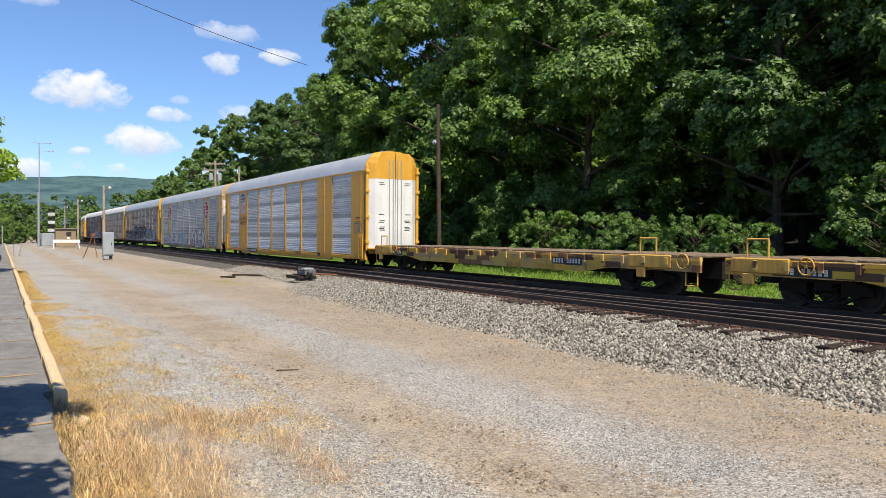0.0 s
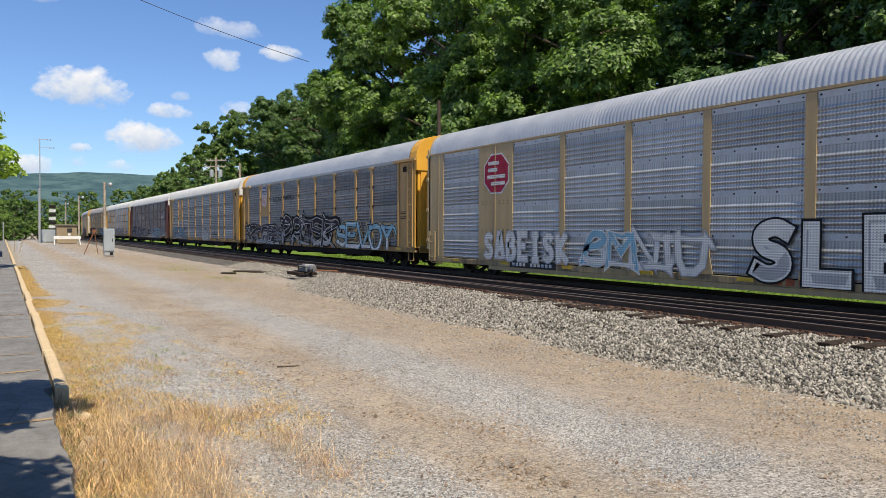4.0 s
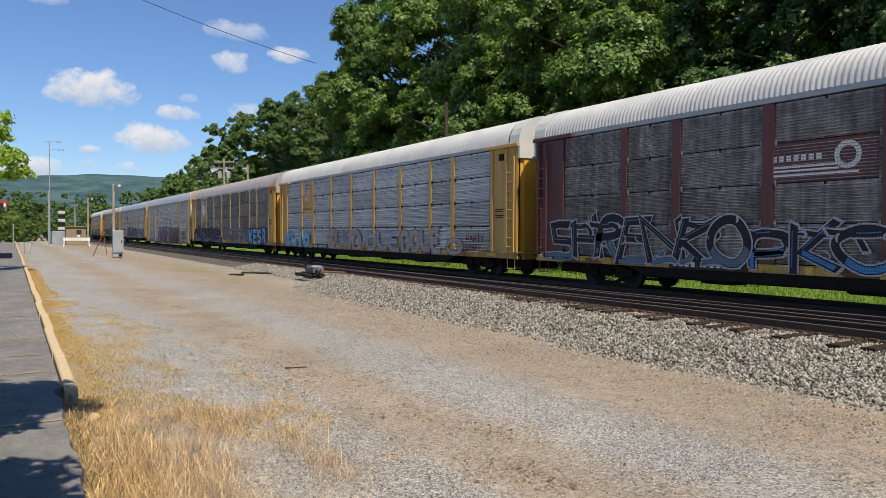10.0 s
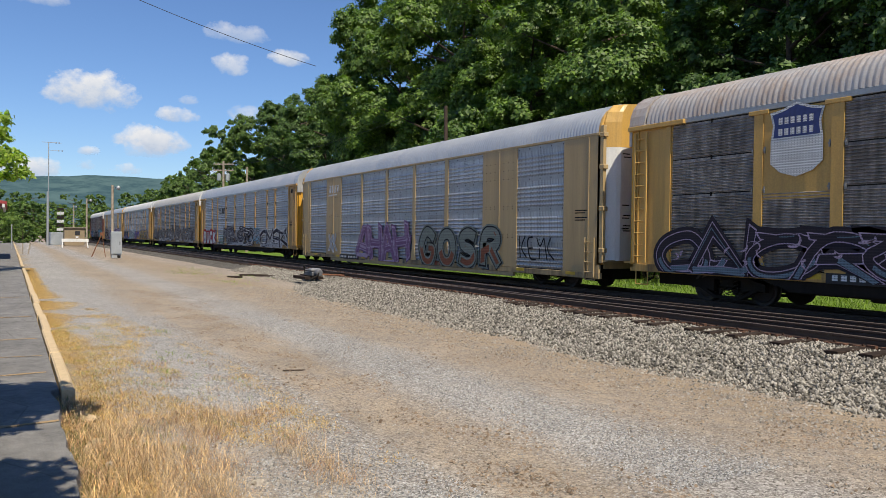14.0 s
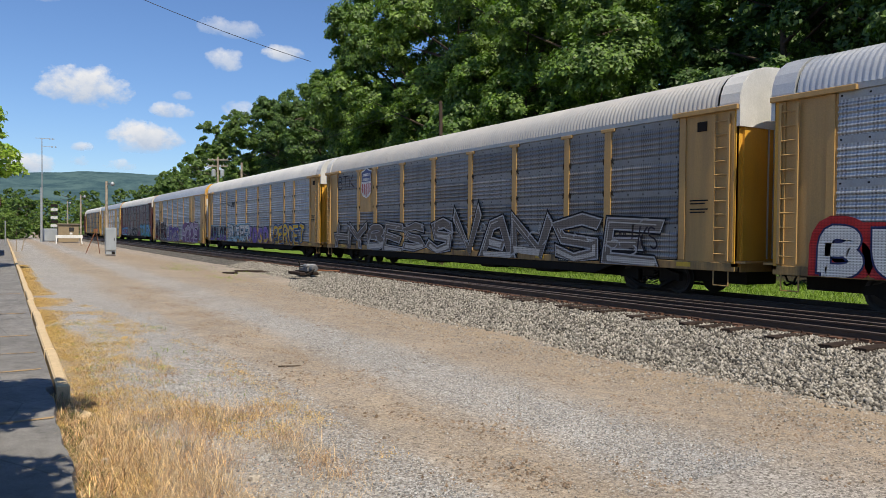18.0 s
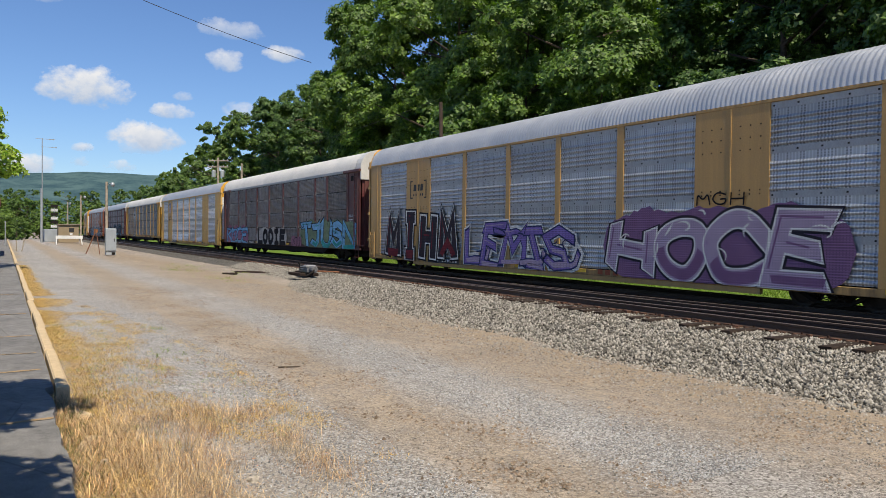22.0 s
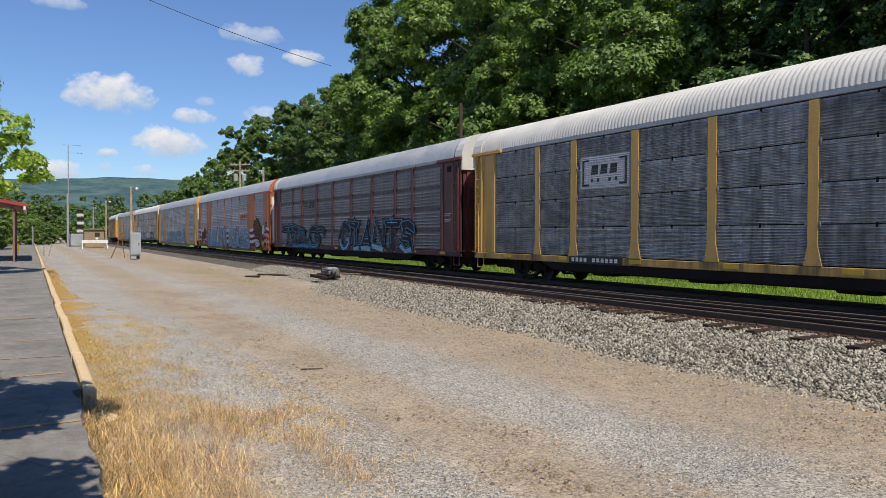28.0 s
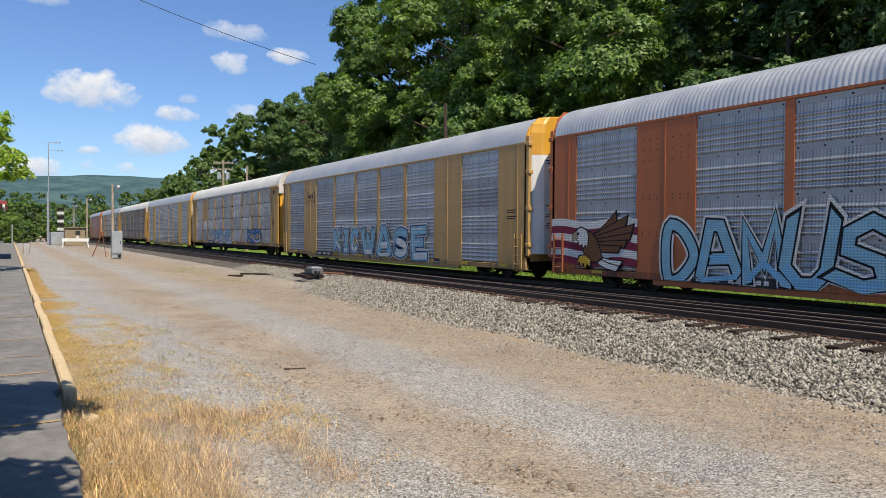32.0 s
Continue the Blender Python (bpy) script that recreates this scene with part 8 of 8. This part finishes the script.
def lamp_pole(x, y, h, arm, label, lean=(0, 0), z=LOT, r=0.13, up=0.93, wood=None):
    p = thing("street_lamp", label, "street lamp", "wooden lamp poles", at=(x, y, z))
    s = Shape()
    s.tube((0, 0, -0.3), (lean[0], lean[1], h), r, r * 0.72, 10)
    part("pole", s, wood or M_WOODPOLE, p)
    s = Shape()
    top = (lean[0] * up, lean[1] * up, h * up)
    s.path([top, (top[0] + arm * 0.5, top[1] + 0.2 * abs(arm), top[2] + 0.25), (top[0] + arm, top[1] + 0.4 * abs(arm), top[2] + 0.22)], 0.03, 6)
    part("arm", s, M_GALV, p)
    s = Shape()
    e = (top[0] + arm, top[1] + 0.4 * abs(arm), top[2] + 0.18)
    s.lathe([(0.03, 0.16), (0.10, 0.13), (0.16, 0.02), (0.17, -0.06), (0.12, -0.16), (0.04, -0.2)], e, "z", 12)
    part("lamp_head", s, M_GALV, p, "grey metal lamp head")
    return p


def build_poles():
    lamp_pole(-69.4, 7.6, 6.05, 0.9, "weathered wooden pole with a small street lamp beside the lot")
    lamp_pole(-110, 8.9, 6.5, 1.0, "distant wooden pole with a street lamp beside the shed")
    lamp_pole(-150, 10.0, 6.9, 0.9, "far wooden pole with a street lamp near the track")
    p = lamp_pole(-40.9, 24.0, 10.4, -1.5, "tall leaning wooden pole with a street lamp before the wood", (-0.45, 0.1), -0.2, 0.16, 0.77, plain("dark_pole", (0.07, 0.05, 0.04), 0.95, 0, 0.3, 4))
    # crossarm pole with transformers
    p = thing("utility_pole", "wooden utility pole with two crossarms and grey transformers", "utility pole", at=(-98.3, 24.0, -0.2))
    s = Shape()
    s.tube((0, 0, -0.3), (0, 0, 11.5), 0.19, 0.13, 10)
    part("pole", s, M_WOODPOLE, p)
    for z in (11.1, 10.3):
        s = Shape()
        s.box(-0.08, 0.08, -1.3, 1.3, z - 0.07, z + 0.07, chamfer=0.01)
        s.v = [(a + b * 0.5, b * 0.87, c) for a, b, c in s.v]
        part("crossarm", s, M_WOODPOLE, p)
        s = Shape()
        for q in (-1.2, -0.7, 0.7, 1.2):
            s.lathe([(0.03, 0.0), (0.06, 0.06), (0.05, 0.14), (0.02, 0.17)], (q * 0.5, q * 0.87, z + 0.07), "z", 8)
        part("insulators", s, M_CABINET, p)
    for q in (-0.55, 0.55):
        s = Shape()
        s.lathe([(0.2, -0.45), (0.27, -0.42), (0.27, 0.38), (0.22, 0.44), (0.08, 0.5)], (q * 0.5, q * 0.87, 9.4), "z", 12)
        part("transformer", s, M_CABINET, p, "pale grey transformer drum")
    s = Shape()
    s.tube((0, 0, -0.3), (0.05, 0, 9.9), 0.17, 0.12, 8)
    q = thing_mesh("utility_pole", s, M_WOODPOLE, "plain wooden utility pole before the trees", "utility pole", at=(-87.2, 24.0, -0.2))
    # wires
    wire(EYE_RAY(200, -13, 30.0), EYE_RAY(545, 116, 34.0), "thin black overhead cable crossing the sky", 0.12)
    wire((-98.3, 24, 10.6), (-41.2, 24, 10.4), "thin black line between the utility poles", 0.7)
    wire((-98.3, 24, 9.5), (-150, 27, 9.0), "thin black line between the utility poles", 0.8)
    # mast with an antenna
    m = thing("antenna_mast", "slim grey steel mast with small antennas on top", "mast", at=(-125.1, 4.88, LOT))
    s = Shape()
    s.tube((0, 0, -0.2), (0, 0, 8.0), 0.17, 0.14, 10)
    part("lower_tube", s, M_GALV, m)
    s = Shape()
    s.tube((0, 0.1, -0.2), (0, 0.1, 15.3), 0.09, 0.06, 8)
    part("upper_tube", s, M_GALV, m)
    s = Shape()
    s.box(-0.04, 0.04, -0.75, 1.8, 15.2, 15.27)
    s.box(-0.04, 0.04, 0.0, 1.9, 14.05, 14.1)
    for y, z in ((1.1, 15.23), (1.5, 15.23), (1.9, 14.07), (1.4, 14.07)):
        s.lathe([(0.03, -0.1), (0.1, -0.08), (0.1, 0.08), (0.03, 0.1)], (0, y, z), "z", 8)
    part("antenna_arm", s, M_GALV, m)


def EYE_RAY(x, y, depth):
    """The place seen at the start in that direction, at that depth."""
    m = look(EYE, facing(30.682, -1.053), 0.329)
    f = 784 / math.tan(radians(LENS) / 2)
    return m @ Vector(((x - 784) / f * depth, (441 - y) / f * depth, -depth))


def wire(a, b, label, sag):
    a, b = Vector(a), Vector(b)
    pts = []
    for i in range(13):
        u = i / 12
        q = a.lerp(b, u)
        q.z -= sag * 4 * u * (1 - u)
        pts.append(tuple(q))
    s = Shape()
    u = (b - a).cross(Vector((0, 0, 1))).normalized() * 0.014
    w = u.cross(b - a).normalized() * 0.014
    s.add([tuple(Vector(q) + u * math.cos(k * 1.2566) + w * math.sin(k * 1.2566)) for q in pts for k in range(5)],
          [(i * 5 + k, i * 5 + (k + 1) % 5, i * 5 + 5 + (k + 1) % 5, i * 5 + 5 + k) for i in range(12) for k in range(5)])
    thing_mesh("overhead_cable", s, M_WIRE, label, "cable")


def build_lot_things():
    # signal cabinet
    c = thing("signal_cabinet", "tall grey metal railway signal cabinet on the lot", "cabinet", at=(-63.2, 7.2, LOT))
    s = Shape()
    s.box(-0.3, 0.3, -0.34, 0.34, 0.0, 0.3, chamfer=0.02)
    part("base", s, M_CABINET, c)
    s = Shape()
    s.box(-0.35, 0.35, -0.38, 0.38, 0.3, 2.08, chamfer=0.02)
    part("body", s, M_CABINET, c)
    s = Shape()
    s.box(0.352, 0.375, -0.33, 0.33, 0.36, 2.0, chamfer=0.008)
    d = part("door", s, M_CABINET, c)
    s = Shape()
    s.box(0.375, 0.40, 0.2, 0.25, 1.05, 1.3, chamfer=0.006)
    part("handle", s, M_BLACK, d)
    s = Shape()
    s.box(0.31, 0.33, 0.05, 0.28, 0.03, 0.24)
    part("vent", s, M_BLACK, c)
    s = Shape()
    s.path([(0, -0.5, 0), (0, 0.25, 1.9)], 0.04, 6)
    s.path([(0.3, 0.5, 0), (0, 0.25, 1.9)], 0.03, 6)
    s.box(-0.03, 0.03, 0.1, 0.4, 1.75, 2.0)
    thing_mesh("leaning_prop", s, M_RUST, "rusty leaning steel prop beside the lamp pole", "prop", at=(-66, 6.2, LOT))
    # shed
    h = thing("shed", "small tan equipment shed with a flat overhanging roof", "shed", at=(-124.6, 8.35, LOT))
    s = Shape()
    s.box(-1.4, 1.4, -1.35, 1.35, 0.0, 2.55, chamfer=0.02)
    part("wall", s, M_TAN, h)
    s = Shape()
    s.box(-1.6, 1.6, -1.5, 1.5, 2.55, 2.72, chamfer=0.03)
    part("roof", s, plain("shed_roof", (0.2, 0.17, 0.13), 0.9), h)
    s = Shape()
    s.box(1.40, 1.43, 0.05, 0.72, 1.55, 2.15, chamfer=0.005)
    part("sign", s, plain("board_black", (0.02, 0.02, 0.022), 0.6), h, "dark square panel")
    s = Shape()
    s.box(1.40, 1.42, 0.15, 0.5, 1.1, 1.4)
    part("notice", s, C_WHITE, h)
    # big grey box beside it
    g = thing("power_cabinet", "wide grey metal power cabinet beside the mast", "cabinet", at=(-130.4, 6.3, LOT))
    s = Shape()
    s.box(-0.8, 0.8, -1.05, 1.05, 0.0, 1.95, chamfer=0.03)
    part("body", s, M_CABINET, g)
    for y0, y1 in ((-1.0, -0.02), (0.02, 1.0)):
        s = Shape()
        s.box(0.8, 0.83, y0, y1, 0.15, 1.85, chamfer=0.01)
        part("door", s, M_CABINET, g)
    # white sawhorse barrier
    b = thing("sawhorse_barrier", "white painted wooden barrier on splayed legs", "barrier", at=(-106, 7.2, LOT))
    s = Shape()
    s.box(-0.08, 0.08, -1.5, 1.6, 0.75, 1.15, chamfer=0.02)
    part("board", s, M_WHITE, b)
    for y in (-1.35, 1.4):
        for dx in (-0.45, 0.45):
            s = Shape()
            s.tube((dx, y * 1.08, 0), (0, y, 1.0), 0.06, 0.05, 6)
            part("leg", s, M_WHITE, b)
    # signal with stacked pale plates
    g = thing("signal_mast", "railway signal mast with stacked dark and pale plates", "signal", at=(-150, 7.85, LOT))
    s = Shape()
    s.tube((0, 0, 0), (0, 0, 6.3), 0.08, 0.08, 8)
    part("mast", s, M_GALV, g)
    for k in range(6):
        s = Shape()
        s.box(0.1, 0.25, -0.55, 0.55, 2.2 + 0.72 * k, 2.2 + 0.72 * k + 0.5, chamfer=0.02)
        part("plate", s, M_BLACK if k % 2 else C_WHITE, g)
    # switch machine
    m = thing("switch_machine", "dark grey electric switch machine bolted to long ties", "switch machine", at=(-31.2, 11.55, -0.06))
    for y0 in (-0.14, -0.72):
        part("bearer", Shape().box(-1.35 if y0 > -0.5 else -0.6, 0.95, y0, y0 + 0.24, 0.0, 0.13, chamfer=0.015), M_TIE, m)
    steel = plain("machine_grey", (0.15, 0.15, 0.155), 0.7, 0.2)
    s = Shape()
    s.box(-0.62, 0.42, -0.22, 0.20, 0.12, 0.30, chamfer=0.03)
    s.box(-0.62, -0.12, -0.20, 0.18, 0.30, 0.38, chamfer=0.03)
    part("casing", s, steel, m)
    part("cover", Shape().box(-0.05, 0.36, -0.24, 0.22, 0.30, 0.45, chamfer=0.05), plain("machine_lid", (0.24, 0.24, 0.245), 0.55, 0.3), m)
    s = Shape()
    s.lathe([(0.10, -0.02), (0.15, 0.0), (0.15, 0.34), (0.12, 0.38)], (0.42, 0.0, 0.27), "x", 14)
    part("motor", s, steel, m)
    s = Shape()
    s.tube((-0.35, -0.26, 0.22), (-0.35, -0.30, 0.5), 0.02, n=6)
    s.box(-0.40, -0.30, -0.34, -0.26, 0.46, 0.56, chamfer=0.02)
    part("hand_lever", s, M_BLACK, m)
    s = Shape()
    s.path([(0.8, -0.05, 0.25), (1.05, -0.2, 0.18), (1.15, -0.5, 0.05)], 0.035, 6)
    part("cable_hose", s, M_BLACK, m)
    for y in (0.1, -0.1):
        part("throw_rod", Shape().tube((-0.1 + y, 0.2, 0.16), (-0.1 + y, 1.6, 0.10), 0.03, n=6), M_RUST, m)
    # loose scrap: dark rubber and broken tie pieces
    for x, y, l, rz in ((-36.5, 9.5, 0.9, 0.3), (-37.8, 10.9, 1.6, 1.1), (-36.9, 11.2, 1.2, 0.7)):
        s = Shape()
        s.box(-l / 2, l / 2, -0.11, 0.11, 0, 0.1, chamfer=0.03)
        s.v = [(a, b + 0.05 * math.sin(3 * a), c + 0.03 * math.sin(5 * a + 1)) for a, b, c in s.v]
        ob = thing_mesh("scrap_tie", s, M_TIE, "dark broken piece of tie lying on the gravel", "debris", "scrap on the lot", at=(x, y, bank_z(x, y) - 0.01 if y > toe(x) else lot_z(x, y)))
        ob.rotation_euler = (0, 0, rz)
    for x, y, r in ((-5.85, 1.72, 0.045), (-6.9, 0.75, 0.04)):
        s = Shape()
        bm = bmesh.new()
        bmesh.ops.create_icosphere(bm, subdivisions=2, radius=r)
        bm.verts.index_update()
        s.add([(min(q.x * 1.3, r * 1.05), q.y, min(q.z * 0.8, 0.45 * r + 0.3 * q.x)) for q in (v.co * (1 + 0.9 * noise.noise(v.co * 22 + Vector((x, y, 0)))) for v in bm.verts)], [tuple(v.index for v in f.verts) for f in bm.faces])
        bm.free()
        thing_mesh("pale_stone", s, plain("pale_stone", (0.48, 0.42, 0.34), 0.9), "pale angular stone lying among dry straw", "stone", at=(x, y, lot_z(x, y) + r * 0.4))
    s = Shape()
    s.tube((-0.16, 0, 0.015), (0.16, 0.03, 0.015), 0.014, 0.008, 6)
    ob = thing_mesh("stick", s, M_BARK, "short dark stick lying on the gravel", "stick", at=(-10.5, 3.6, lot_z(-10.5, 3.6)))
    ob.rotation_euler = (0, 0, 1.2)


def build_station():
    """The corner of the station and its red platform canopy."""
    h = thing("station_building", "cream station building with a red-roofed platform canopy", "building", at=(-58, -6.95, 0))
    s = Shape()
    s.box(-10, 2, -6, 2.6, 0, 4.6)
    part("wall", s, plain("cream_wall", (0.6, 0.55, 0.42), 0.85, 0, 0.1, 2), h)
    s = Shape()
    s.extrude([(-2.0, 0.0), (4.6, -1.2), (4.6, -1.0), (-2.0, 0.25)], -11, 3)
    s.v = [(y, x + 2.2, z + 4.6 + 0.15) for x, y, z in s.v]
    part("canopy_roof", s, M_REDROOF, h)
    s = Shape()
    s.box(-11, 3, 6.55, 6.68, 3.37, 3.60)
    part("gutter", s, M_WHITE, h)
    for x in (2.6, -2.5, -7.5):
        s = Shape()
        s.box(x - 0.09, x + 0.09, 5.94, 6.05, 0.0, 3.55, chamfer=0.02)
        s.extrude([(x - 0.6, 3.4), (x, 2.85), (x, 3.05), (x - 0.4, 3.45)], 5.95, 6.03)
        part("canopy_post", s, plain("post_brown", (0.22, 0.12, 0.09), 0.6), h)
    s = Shape()
    s.box(2.0, 2.06, -1.5, -0.4, 1.0, 2.4, chamfer=0.01)
    part("window", s, plain("window_dark", (0.03, 0.035, 0.04), 0.15), h)
    b = thing("waste_bin", "yellow waste bin under the canopy", "bin", at=(-84, -1.3, 0.0))
    s = Shape()
    s.lathe([(0.22, 0.0), (0.27, 0.05), (0.3, 0.8), (0.31, 0.85), (0.2, 0.9)], (0, 0, 0), "z", 14)
    part("drum", s, paint("bin_yellow", (0.6, 0.42, 0.03), 0.5, 0.2), b)
    s = Shape()
    s.lathe([(0.32, 0.86), (0.30, 0.95), (0.12, 1.02)], (0, 0, 0), "z", 14)
    part("lid", s, M_BLACK, b)
    s = Shape()
    s.tube((0, 0, -0.1), (0, 0, 2.6), 0.06, 0.06, 8)
    thing_mesh("bollard_post", s, M_GALV, "slim grey post at the end of the platform", "post", at=(-92, 0.2, 0))
    s = Shape()
    s.tube((0, 0, 0), (0, 0, 1.0), 0.05, 0.05, 6)
    s.tube((0.2, 0.4, 0), (0.2, 0.6, 1.0), 0.05, 0.05, 6)
    thing_mesh("stakes", s, M_WOODPOLE, "two short wooden stakes by the kerb", "stake", at=(-75, 1.0, LOT))


build_poles()
build_lot_things()
build_station()


# ---- motion of the train ----
def shift_at(t):
    """Metres along the track of the first autorack's datum: a nearly steady 15.5 m/s."""
    return SHIFT[0] + SHIFT[1] * t + SHIFT[2] * t * t + float(np.interp(t, [a for a, b in SLACK], [b for a, b in SLACK]))


SHIFT = (-61.45, 15.4545, 0.00415)
# how far the train runs ahead of that, as its slack takes up: seconds, metres
SLACK = ((0, 0.0), (1, 0.06), (2, 0.38), (3, 0.40), (6, 0.10), (7, 0.03), (8, 0.2), (9, -0.05), (10, 0.22), (11, -0.25), (12, 0.04), (13, 0.0), (14, -0.12),
         (17, 0.0), (18, -0.35), (19, 0.04), (20, -0.35), (21, 0.0), (22, 0.0), (24, -0.12), (25, 0.15), (28, 0.08), (29, -0.38), (30, 0.2), (31, 0.0), (32, 0.42))


def motions():
    times = list(range(0, 33))
    for car, off in MOVERS:
        rows = []
        for t in times:
            x, y, a = on_track(shift_at(t) + off)
            rows.append((t, pose(x, y, RAIL_Z, 0, 0, math.degrees(a))))
        walk(car, rows)


motions()
